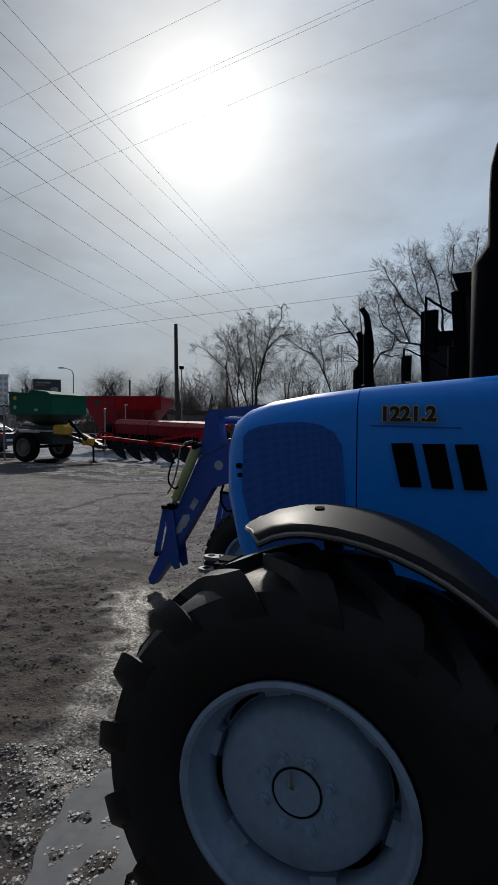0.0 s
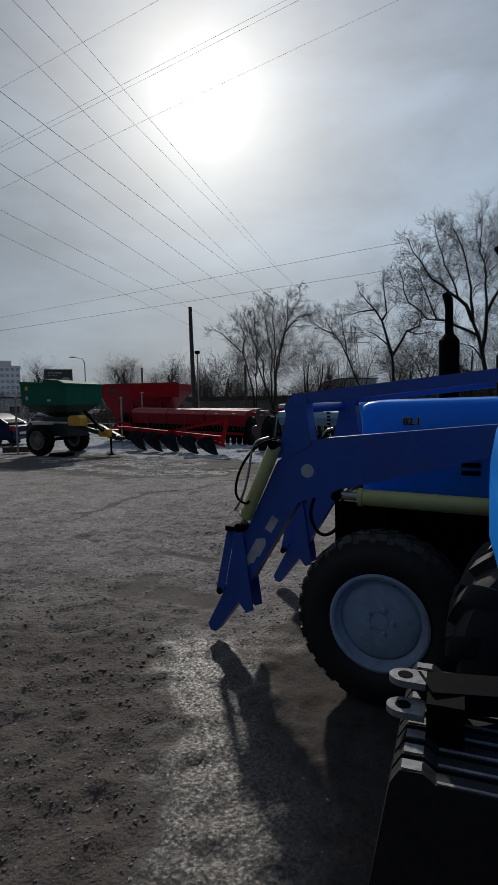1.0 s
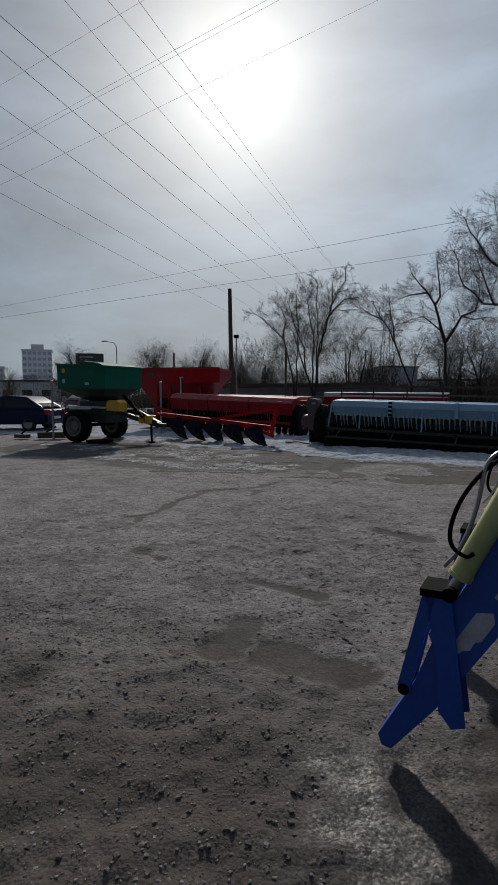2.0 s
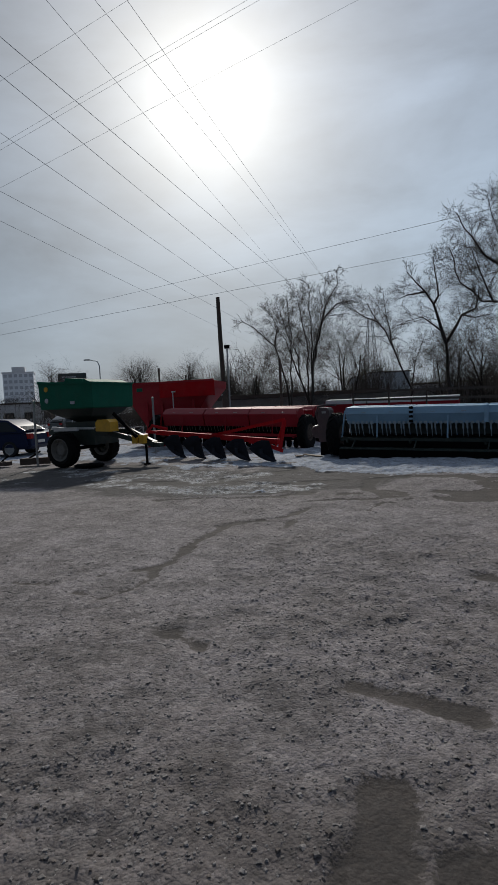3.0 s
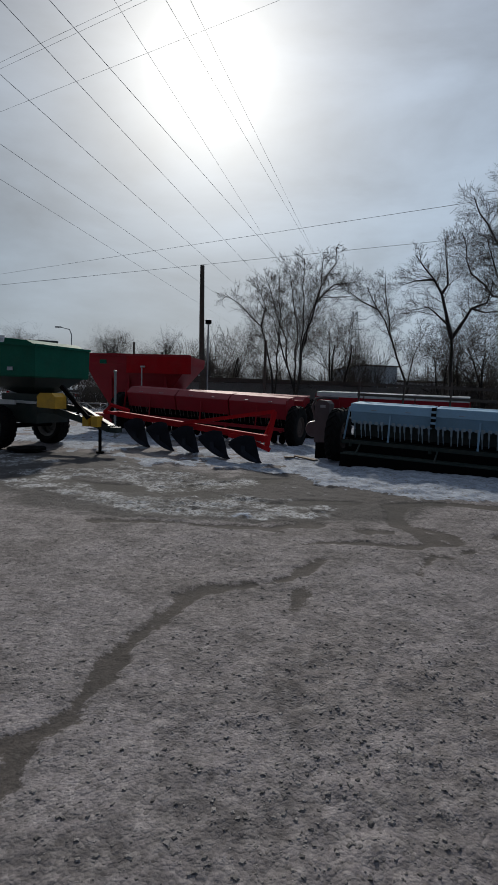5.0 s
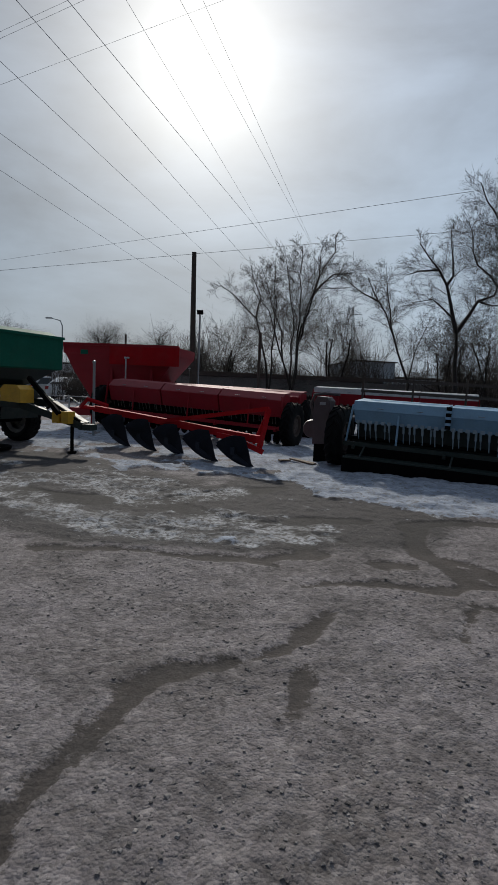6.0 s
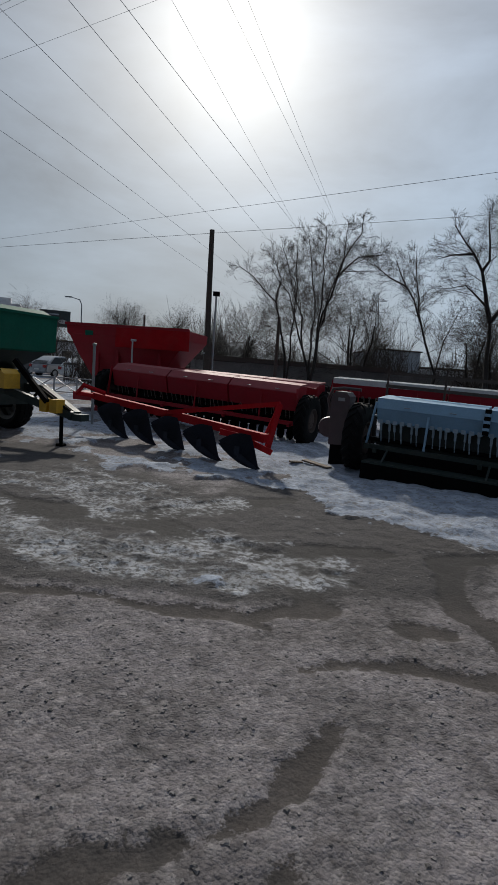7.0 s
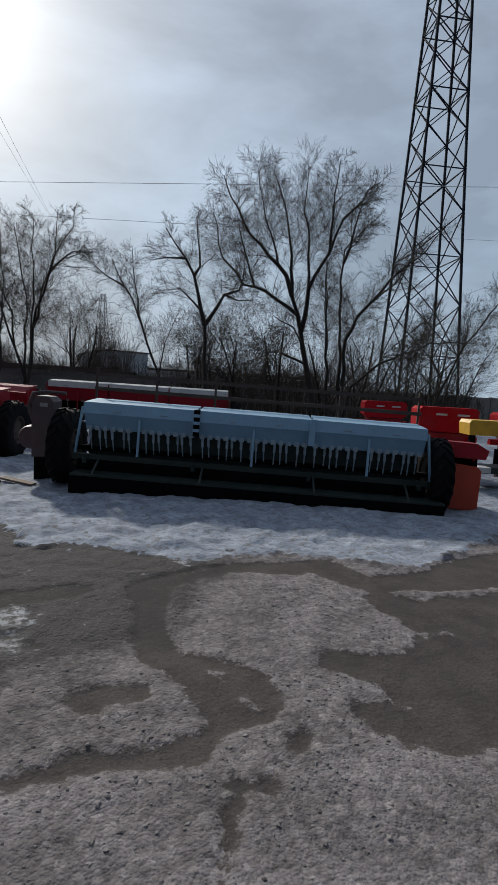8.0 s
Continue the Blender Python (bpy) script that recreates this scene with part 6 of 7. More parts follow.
def grille_material():
    """Blue paint punched with rows of small dark holes."""
    if "grille_punched" in MATS:
        return MATS["grille_punched"]
    ma = bpy.data.materials.new("grille_punched")
    ma.use_nodes = True
    n, k = ma.node_tree.nodes, ma.node_tree.links
    b = n["Principled BSDF"]
    co = n.new("ShaderNodeTexCoord")
    mp = n.new("ShaderNodeMapping")
    mp.inputs["Scale"].default_value = (165, 0.0, 165)
    mp.inputs["Rotation"].default_value = (0, radians(45), 0)
    k.new(co.outputs["Object"], mp.inputs["Vector"])
    vo = n.new("ShaderNodeTexVoronoi")
    vo.inputs["Scale"].default_value = 1.0
    vo.inputs["Randomness"].default_value = 0.0
    k.new(mp.outputs["Vector"], vo.inputs["Vector"])
    r = n.new("ShaderNodeMapRange")
    r.inputs["From Min"].default_value, r.inputs["From Max"].default_value = 0.24, 0.32
    k.new(vo.outputs["Distance"], r.inputs["Value"])
    m = n.new("ShaderNodeMix")
    m.data_type = "RGBA"
    m.inputs[6].default_value, m.inputs[7].default_value = (0.005, 0.035, 0.15, 1), (0.008, 0.125, 0.55, 1)
    k.new(r.outputs["Result"], m.inputs[0])
    k.new(m.outputs[2], b.inputs["Base Color"])
    b.inputs["Roughness"].default_value = 0.4
    bp = n.new("ShaderNodeBump")
    bp.inputs["Strength"].default_value, bp.inputs["Distance"].default_value = 0.5, 0.002
    k.new(r.outputs["Result"], bp.inputs["Height"])
    k.new(bp.outputs["Normal"], b.inputs["Normal"])
    MATS["grille_punched"] = ma
    return ma


def hydraulic(parent, p, q, r, body=0.72):
    """A hydraulic cylinder: cream barrel, collar and bright rod."""
    p, q = Vector(p), Vector(q)
    d = q - p
    bm = bmesh.new()
    tube(bm, [p, p + d * 0.02, p + d * (body - 0.03), p + d * (body - 0.03), p + d * body], [r * 0.8, r, r, r * 1.12, r * 1.12], 16)
    c = part("cylinder", bm, CREAM, parent, "cream hydraulic cylinder", smooth=True)
    bm = bmesh.new()
    rod(bm, p + d * (body - 0.02), q, r * 0.5, r * 0.5, 12)
    part("piston_rod", bm, STEEL, c, smooth=True)
    for e in (p, q):
        bm = bmesh.new()
        lathe(bm, [(0, -0.05), (0.028, -0.05), (0.028, 0.05), (0, 0.05)], 12)
        o = part("pin", bm, BLACK, c)
        o.location = e
    return c


def tractor_loader():
    t = thing("tractor", "smaller blue tractor with a front loader frame", "tractor", pose(0.735, 4.104, 0, 0, 0, 155), "parked blue tractors")
    bm = bmesh.new()
    secs = [hood_ring(x, w, z0, z1, sh, 0.01) for x, w, z0, z1, sh in ((0.265, 0.22, 1.02, 1.49, 0.06), (0.255, 0.25, 0.98, 1.52, 0.05), (0.215, 0.272, 0.95, 1.536, 0.04), (0.14, 0.28, 0.95, 1.541, 0.035), (-0.6, 0.285, 0.95, 1.545, 0.04), (-1.25, 0.29, 0.95, 1.55, 0.04))]
    loft(bm, secs)
    hood = part("hood", bm, BLUE, t, "blue square-shouldered hood", smooth=True)
    bm = bmesh.new()
    box(bm, 0.25, 0.272, -0.19, 0.19, 1.08, 1.42)
    part("grille", bm, DARKHOLE, hood, "black front grille", bevel=0.01)
    for k in range(7):
        bm = bmesh.new()
        box(bm, 0.268, 0.280, -0.18, 0.18, 1.10 + k * 0.045, 1.118 + k * 0.045)
        part("grille_bar", bm, BLUE_DARK, hood)
    for s in (-1, 1):
        for k in range(6):
            bm = bmesh.new()
            box(bm, -0.42 - 0.0, -0.32, s * 0.282, s * 0.291, 1.10 + k * 0.045, 1.125 + k * 0.045)
            part("louvre", bm, DARKHOLE, hood)
        m = Matrix.Translation((0.005 if s > 0 else -0.115, s * 0.2835, 1.387)) @ Matrix.Rotation(math.pi if s > 0 else 0, 4, "Z") @ Matrix.Rotation(math.pi / 2, 4, "X")
        text_mesh("number_edge", "82.1", 0.060, DECALY, hood, Matrix.Translation((0, s * 0.002, 0)) @ m, "yellow lettering edge", 0.0042, 0.0008)
        text_mesh("number", "82.1", 0.060, DECALB, hood, Matrix.Translation((0, s * 0.0040, 0)) @ m, "black lettering 82.1", 0.0014, 0.0008)
        lug_wheel(t, "front_wheel", 0, s * 0.85, 0.437, 0.25, 0.240, 30, s, 5, 0.012, block=True, hub_r=0.045, disc_r=0.19)
        lug_wheel(t, "rear_wheel", -2.2, s * 0.80, 0.72, 0.38, 0.45, 20, s, 8, 0.04, hub_r=0.12, disc_r=0.3)
        bm = bmesh.new()
        secs = []
        for i in range(13):
            a = radians(30 + 140 * i / 12)
            secs.append([(-2.2 + r * math.cos(a), s * yy, 0.72 + r * math.sin(a)) for r, yy in ((0.79, 0.55), (0.82, 0.55), (0.82, 0.97), (0.79, 0.97))])
        loft(bm, secs)
        part("rear_fender", bm, BLUE, t, smooth=True)
        # loader: boom with its bend, upright, lower bracket, cylinders
        y0, y1 = s * 0.485, s * 0.58
        bm = bmesh.new()
        prism(bm, [(-0.95, 1.31), (-0.95, 1.43), (-0.45, 1.395), (0.38, 1.325), (0.56, 1.285), (0.69, 1.18), (0.83, 0.90), (0.99, 0.57), (1.06, 0.37), (1.205, 0.10), (1.19, 0.055), (1.15, 0.05), (0.98, 0.27), (0.70, 0.72), (0.56, 0.94), (0.42, 0.985), (0.28, 1.035), (-0.10, 1.13), (-0.45, 1.225)], y0, y1)
        boom = part("loader_boom", bm, BLUE_DARK, t, "blue welded loader arm, scuffed", bevel=0.012)
        bm = bmesh.new()
        prism(bm, [(0.47, 1.28), (0.60, 1.22), (0.695, 1.20), (0.655, 1.34), (0.605, 1.56), (0.575, 1.585), (0.49, 1.585), (0.50, 1.50)], y0 - s * 0.01, y1 + s * 0.008)
        part("upright", bm, BLUE_DARK, boom, bevel=0.01)
        bm = bmesh.new()
        beam(bm, (0.58, s * 0.535, 1.55), (-1.0, s * 0.535, 1.69), 0.09, 0.065)
        part("upper_link", bm, BLUE_DARK, boom, bevel=0.008)
        for yo in (y0 - s * 0.022, y1 + s * 0.010):
            bm = bmesh.new()
            prism(bm, [(1.03, 0.745), (0.93, 0.745), (0.905, 0.55), (0.865, 0.24), (0.915, 0.22), (0.965, 0.28), (0.975, 0.46)], yo, yo + s * 0.012)
            part("bracket_plate", bm, BLUE_DARK, boom, bevel=0.003)
            bm = bmesh.new()
            prism(bm, [(1.035, 0.745), (0.985, 0.745), (1.075, 0.325), (1.125, 0.345)], yo, yo + s * 0.012)
            part("bracket_arm", bm, BLUE_DARK, boom, bevel=0.003)
        bm = bmesh.new()
        box(bm, 0.925, 1.045, y0 - s * 0.03, y1 + s * 0.03, 0.735, 0.765)
        part("bracket_cap", bm, BLACK, boom, "greasy black bracket cap", bevel=0.004)
        bm = bmesh.new()
        rod(bm, (1.10, y0 - s * 0.05, 0.335), (1.10, y1 + s * 0.03, 0.335), 0.022, 0.022, 12)
        part("pin", bm, BLACK, boom)
        ym = s * 0.605
        hydraulic(t, (0.69, ym, 1.285), (0.930, ym, 0.77), 0.041, 0.88)
        hydraulic(t, (-0.55, s * 0.63, 0.985), (0.30, s * 0.63, 1.005), 0.046, 0.86)
        bm = bmesh.new()
        tube(bm, rounded([(0.68, s * 0.62, 1.32), (0.79, s * 0.65, 1.29), (0.90, s * 0.67, 1.15), (0.945, s * 0.67, 0.98), (0.88, s * 0.66, 0.92), (0.85, s * 0.65, 0.94)]), 0.008, 8)
        part("hose", bm, BLACK, boom, smooth=True)
        bm = bmesh.new()
        tube(bm, rounded([(0.46, s * 0.55, 1.00), (0.50, s * 0.57, 0.86), (0.42, s * 0.59, 0.74), (0.31, s * 0.58, 0.80), (0.29, s * 0.57, 0.98)]), 0.010, 8)
        part("hose", bm, BLACK, boom, smooth=True)
        bm = bmesh.new()
        tube(bm, rounded([(0.72, s * 0.63, 1.33), (0.82, s * 0.655, 1.30), (0.84, s * 0.665, 1.12), (0.89, s * 0.665, 0.96), (0.95, s * 0.655, 0.88)]), 0.008, 6)
        part("pipe", bm, STEEL, boom, smooth=True)
        # round badge and scuffed labels
        bm = bmesh.new()
        lathe(bm, [(0, 0.002 * s), (0.040, 0.002 * s), (0.040, -0.002 * s), (0, -0.002 * s)], 28)
        o = part("round_badge", bm, STICKER, boom, "round worn white badge")
        o.location = (0.50, y1, 1.13)
        m = Matrix.Translation((0.735, y1 + s * 0.001, 0.80)) @ Matrix.Rotation(radians(-32), 4, "Y")
        bm = bmesh.new()
        box(bm, -0.028, 0.022, -0.001, 0.001, -0.055, 0.045, m)
        part("label_patch", bm, STICKER, boom, "grey worn label")
        m = Matrix.Translation((0.850, y1 + s * 0.001, 0.605)) @ Matrix.Rotation(radians(-32), 4, "Y")
        bm = bmesh.new()
        prism(bm, [(-0.03, 0.09), (-0.005, 0.12), (0.04, 0.08), (0.035, -0.08), (0.02, -0.13), (0.0, -0.12), (-0.005, -0.08), (-0.025, -0.06), (-0.02, -0.02), (-0.035, 0.0)], -0.001, 0.001)
        for v in bm.verts:
            v.co = m @ v.co
        part("scuffed_paint", bm, STICKER, boom, "bare scuffed patch")
        mirror_arm(t, -1.28, s * 0.70, 2.06, s, 0.32, 0.05)
        bm = bmesh.new()
        box(bm, -0.60, -0.52, s * 0.61, s * 0.75, 1.02, 1.36)
        h = part("lamp_box", bm, WHITE, t, "white moulded lamp housing", bevel=0.02)
        bm = bmesh.new()
        box(bm, -0.64, -0.60, s * 0.62, s * 0.74, 1.05, 1.33)
        part("lamp_back", bm, BLACK, h, bevel=0.01)
    bm = bmesh.new()
    rod(bm, (0.62, -0.55, 1.50), (0.62, 0.55, 1.50), 0.035, 0.035, 12)
    part("cross_tube", bm, BLUE_DARK, t, smooth=True)
    bm = bmesh.new()
    box(bm, -2.3, 0.28, -0.20, 0.20, 0.50, 0.97)
    part("chassis", bm, BLACK, t, bevel=0.03)
    bm = bmesh.new()
    box(bm, 0.05, 0.36, -0.50, 0.50, 0.66, 0.95)
    part("loader_mount", bm, BLACK, t, bevel=0.02)
    bm = bmesh.new()
    rod(bm, (0, -0.78, 0.45), (0, 0.78, 0.45), 0.065, 0.065, 12)
    part("front_axle", bm, BLACK, t, smooth=True)
    bm = bmesh.new()
    tube(bm, [(-0.545, -0.20, 1.50), (-0.545, -0.20, 1.80), (-0.545, -0.20, 1.82), (-0.54, -0.20, 1.98), (-0.54, -0.20, 2.16), (-0.535, -0.20, 2.30), (-0.52, -0.20, 2.40), (-0.48, -0.20, 2.47)], [0.068, 0.068, 0.045, 0.043, 0.048, 0.030, 0.028, 0.024], 14)
    part("exhaust", bm, BLACK, t, "black exhaust pipe with a bent tip", smooth=True)
    cab(t, -1.38, -2.6, 0.70, 1.42, 2.32, BLACK, BLACK)
    return t


def tractor_plain():
    t = thing("tractor", "blue tractor with a tall black air cleaner, no loader", "tractor", pose(1.254, 6.40, 0, 0, 0, 155), "parked blue tractors")
    bm = bmesh.new()
    secs = [hood_ring(x, w, z0, z1, sh, 0.01) for x, w, z0, z1, sh in ((0.44, 0.20, 1.02, 1.49, 0.08), (0.425, 0.24, 0.98, 1.53, 0.08), (0.37, 0.275, 0.95, 1.552, 0.06), (0.28, 0.28, 0.95, 1.555, 0.05), (-0.6, 0.285, 0.95, 1.56, 0.04), (-1.25, 0.29, 0.95, 1.565, 0.04))]
    loft(bm, secs)
    hood = part("hood", bm, BLUE, t, "blue rounded hood", smooth=True)
    for s in (-1, 1):
        for k in range(7):
            bm = bmesh.new()
            box(bm, 0.10, 0.17, s * 0.281, s * 0.287, 1.12 + k * 0.055, 1.155 + k * 0.055)
            part("louvre", bm, DARKHOLE, hood)
        bm = bmesh.new()
        box(bm, 0.34, 0.41, s * 0.262, s * 0.268, 1.36, 1.38)
        box(bm, 0.34, 0.41, s * 0.262, s * 0.268, 1.42, 1.44)
        part("writing_bar", bm, STICKER, hood, "pale unreadable lettering")
        lug_wheel(t, "front_wheel", 0, s * 0.72, 0.45, 0.25, 0.262, 16, s, 5, 0.03, hub_r=0.045, disc_r=0.205)
        lug_wheel(t, "rear_wheel", -2.2, s * 0.80, 0.72, 0.38, 0.45, 20, s, 8, 0.04, hub_r=0.12, disc_r=0.3)
        bm = bmesh.new()
        secs = []
        for i in range(13):
            a = radians(30 + 140 * i / 12)
            secs.append([(-2.2 + r * math.cos(a), s * yy, 0.72 + r * math.sin(a)) for r, yy in ((0.79, 0.55), (0.82, 0.55), (0.82, 0.97), (0.79, 0.97))])
        loft(bm, secs)
        part("rear_fender", bm, BLUE, t, smooth=True)
        mirror_arm(t, -1.28, s * 0.70, 2.06, s, 0.32, 0.05)
        bm = bmesh.new()
        lathe(bm, [(0, -0.05), (0.07, -0.05), (0.085, 0.0), (0.08, 0.03), (0, 0.04)], 18)
        h = part("headlight", bm, LAMPGLASS, t, smooth=True)
        h.matrix_local = pose(0.30, s * 0.40, 1.12, 0, 0, -90)
        bm = bmesh.new()
        beam(bm, (0.25, s * 0.26, 1.10), (0.27, s * 0.40, 1.12), 0.03, 0.03)
        part("lamp_bracket", bm, BLACK, t)
    bm = bmesh.new()
    box(bm, -2.2, 0.40, -0.20, 0.20, 0.50, 0.97)
    part("chassis", bm, BLACK, t, bevel=0.03)
    bm = bmesh.new()
    rod(bm, (0, -0.66, 0.45), (0, 0.66, 0.45), 0.065, 0.065, 12)
    part("front_axle", bm, BLACK, t, smooth=True)
    bm = bmesh.new()
    tube(bm, [(-0.48, 0.02, 1.54), (-0.48, 0.02, 2.14), (-0.48, 0.02, 2.19), (-0.48, 0.02, 2.21), (-0.48, 0.02, 2.46), (-0.47, 0.02, 2.55), (-0.44, 0.02, 2.61)], [0.10, 0.10, 0.06, 0.042, 0.040, 0.045, 0.035], 16)
    part("air_cleaner", bm, BLACK, t, "black air cleaner stack", smooth=True)
    cab(t, -1.38, -2.6, 0.70, 1.42, 2.32, BLACK, BLACK)
    return t


tractor_big()
tractor_loader()
tractor_plain()

# ---- farm machines ----
ROW = -26.0


def small_wheel(parent, name, x, y, r, width, rim_r, lugs=18):
    w = lug_wheel(parent, name, 0, 0, r, width, rim_r, lugs, -1, 6, 0.03, hub_r=rim_r * 0.3, paint=RUSTY, rubber=RUBBER_DULL)
    w.matrix_local = pose(x, y, r, 0, 0, 90)
    return w


def hopper(parent, x0, x1, body, lid_mat, z_top, lid_label, face=-0.30, back=0.36, fold=0.66, bottom=0.92, latches=True, lean=0.0):
    """One seed-box section: sloped front folded inwards, end walls, hinged lid."""
    bm = bmesh.new()
    out = [(face, fold * (z_top - bottom) + bottom), (face + 0.06 + lean, z_top - 0.06), (back - 0.03, z_top - 0.06), (back, bottom + 0.2), (0.12, bottom), (face + 0.14, bottom)]
    a = [bm.verts.new((x0, y, z)) for y, z in out]
    b = [bm.verts.new((x1, y, z)) for y, z in out]
    bm.faces.new(a)
    bm.faces.new(b[::-1])
    for i in range(len(a)):
        j = (i + 1) % len(a)
        bm.faces.new((a[j], a[i], b[i], b[j]))
    h = part("hopper", bm, body, parent, bevel=0.012)
    bm = bmesh.new()
    out = [(face - 0.01 + lean * 0.1, z_top - 0.20), (face + 0.02 + lean, z_top - 0.03), (back, z_top + 0.01), (back, z_top - 0.03), (face + 0.045 + lean, z_top - 0.06), (face + 0.012 + lean * 0.1, z_top - 0.20)]
    a = [bm.verts.new((x0 - 0.004, y, z)) for y, z in out]
    b = [bm.verts.new((x1 + 0.004, y, z)) for y, z in out]
    bm.faces.new(a)
    bm.faces.new(b[::-1])
    for i in range(len(a)):
        j = (i + 1) % len(a)
        bm.faces.new((a[j], a[i], b[i], b[j]))
    lid = part("lid", bm, lid_mat, h, lid_label)
    if latches:
        for f in (0.3, 0.72):
            bm = bmesh.new()
            x = x0 + (x1 - x0) * f
            tube(bm, [(x - 0.05, face - 0.015 + lean * 0.35, z_top - 0.15), (x - 0.05, face - 0.05 + lean * 0.35, z_top - 0.15), (x + 0.05, face - 0.05 + lean * 0.35, z_top - 0.15), (x + 0.05, face - 0.015 + lean * 0.35, z_top - 0.15)], 0.007, 6)
            part("handle", bm, GALV, lid)
    return h


def seeder(m, length, body, lid, z_top, label, tube_mat, frame_mat, wheels=True, tubes_per=14, gap=0.05, rail=False, board=True, sections=3, bottom=0.92, lean=0.0):
    """A grain drill seen from its seed tubes: hoppers in a row, feed tubes, coulters, frame, boards and wheels."""
    s = thing("seed_drill", label, "seed drill", m, "parked seed drills")
    sec = length / sections
    me_tube = me_cup = me_disc = None
    for k in range(sections):
        x0, x1 = k * sec + gap / 2, (k + 1) * sec - gap / 2
        hopper(s, x0, x1, body, lid, z_top, "sheet-metal hopper lid", bottom=bottom, lean=lean)
        for i in range(tubes_per):
            x = x0 + (x1 - x0) * (i + 0.5) / tubes_per
            if i == tubes_per // 2 - 1 and k != 1:
                continue
            if me_tube is None:
                bm = bmesh.new()
                tube(bm, [(0, 0, 0.96), (0, -0.005, 0.915), (0, -0.012, 0.91), (0.004, 0.0, 0.80), (0.005, 0.005, 0.775), (0.006, 0.01, 0.77), (0.012, 0.07, 0.58)], [0.015, 0.016, 0.022, 0.021, 0.020, 0.011, 0.009], 8)
                o = part("seed_tube", bm, tube_mat, s, smooth=True)
                me_tube = o.data
            else:
                o = new("seed_tube", me_tube)
                o.parent = s
            o.location = (x, -0.12, 0.0)
            o.rotation_euler = (0.04 * math.sin(i * 2.7 + k), 0.035 * math.sin(i * 1.9 + k * 3), 0)
            if me_cup is None:
                bm = bmesh.new()
                box(bm, -0.035, 0.035, -0.14, 0.02, 0.90, 0.965)
                o = part("feed_cup", bm, tube_mat, s, bevel=0.008)
                me_cup = o.data
            else:
                o = new("feed_cup", me_cup)
                o.parent = s
            o.location = (x, -0.05, 0.0)
            if me_disc is None:
                bm = bmesh.new()
                lathe(bm, [(0, -0.02), (0.04, -0.02), (0.045, -0.006), (0.17, -0.003), (0.17, 0.003), (0.045, 0.006), (0.04, 0.02), (0, 0.02)], 18)
                for v in bm.verts:
                    v.co = Vector((-v.co.y, v.co.x, v.co.z + 0.19))
                beam(bm, (0.02, 0.0, 0.20), (0.02, -0.08, 0.62), 0.03, 0.04)
                o = part("coulter", bm, BLACK, s)
                me_disc = o.data
            else:
                o = new("coulter", me_disc)
                o.parent = s
            o.location = (x, 0.16 + 0.16 * (i % 2), 0.0)
        x = (x0 + x1) / 2
        bm = bmesh.new()
        beam(bm, (x, -0.26, z_top - 0.25), (x, -0.30, 0.55), 0.035, 0.025)
        part("stay", bm, body, s)
    for x in (0.01, length - 0.01):
        bm = bmesh.new()
        e = -0.09 if x < 1 else 0.09
        prism(bm, [(x - 0.012, z_top - 0.1), (x + 0.012, z_top - 0.1), (x + e + 0.012, 0.55), (x + e - 0.012, 0.55)], -0.33, -0.27)
        part("end_stay", bm, body, s)
    for y, z, w, h in ((-0.30, 0.50, 0.09, 0.09), (0.34, 0.55, 0.10, 0.12), (0.05, 0.60, 0.05, 0.06)):
        bm = bmesh.new()
        beam(bm, (-0.12, y, z), (length + 0.12, y, z), w, h)
        part("frame_beam", bm, frame_mat, s, bevel=0.008)
    for x in (0.1, length / 3, length * 2 / 3, length - 0.1):
        bm = bmesh.new()
        beam(bm, (x, -0.42, 0.45), (x, 0.55, 0.55), 0.06, 0.07)
        part("frame_rib", bm, frame_mat, s)
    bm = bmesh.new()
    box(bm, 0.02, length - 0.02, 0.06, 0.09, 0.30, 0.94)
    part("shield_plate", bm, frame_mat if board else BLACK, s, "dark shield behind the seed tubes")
    if board:
        bm = bmesh.new()
        box(bm, 0.0, length + 0.20, -0.74, -0.36, 0.275, 0.305)
        part("footboard", bm, frame_mat, s, "dark green footboard", bevel=0.006)
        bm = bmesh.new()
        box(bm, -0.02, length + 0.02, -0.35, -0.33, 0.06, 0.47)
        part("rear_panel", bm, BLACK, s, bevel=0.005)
        for x in (0.3, length * 0.36, length * 0.68, length - 0.3):
            bm = bmesh.new()
            beam(bm, (x, -0.66, 0.29), (x, -0.30, 0.50), 0.03, 0.03)
            part("board_stay", bm, frame_mat, s)
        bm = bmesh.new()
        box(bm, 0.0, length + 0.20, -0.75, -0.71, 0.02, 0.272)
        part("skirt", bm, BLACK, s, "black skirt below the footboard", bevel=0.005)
        for x in (sec, 2 * sec):
            bm = bmesh.new()
            box(bm, x - 0.045, x + 0.045, -0.335, -0.28, z_top - 0.42, z_top - 0.02)
            dark = x < length / 2
            j = part("joint_cover", bm, BLACK if dark else body, s, "black joint between the hoppers" if dark else "pale blue joint strip", bevel=0.01)
            for i in range(3 if dark else 0):
                bm = bmesh.new()
                box(bm, x - 0.05, x + 0.05, -0.345, -0.30, z_top - 0.13 - 0.11 * i, z_top - 0.085 - 0.11 * i)
                part("clip", bm, body, j)
        bm = bmesh.new()
        beam(bm, (0.1, 0.0, 0.09), (length - 0.1, 0.0, 0.09), 0.22, 0.05)
        part("drag_bar", bm, BLACK, s)
    if wheels:
        for x in (-0.30, length + 0.22):
            small_wheel(s, "wheel", x, -0.02, 0.60, 0.30, 0.28)
        bm = bmesh.new()
        rod(bm, (-0.3, -0.02, 0.60), (length + 0.3, -0.02, 0.60), 0.035, 0.035, 10)
        part("axle", bm, BLACK, s)
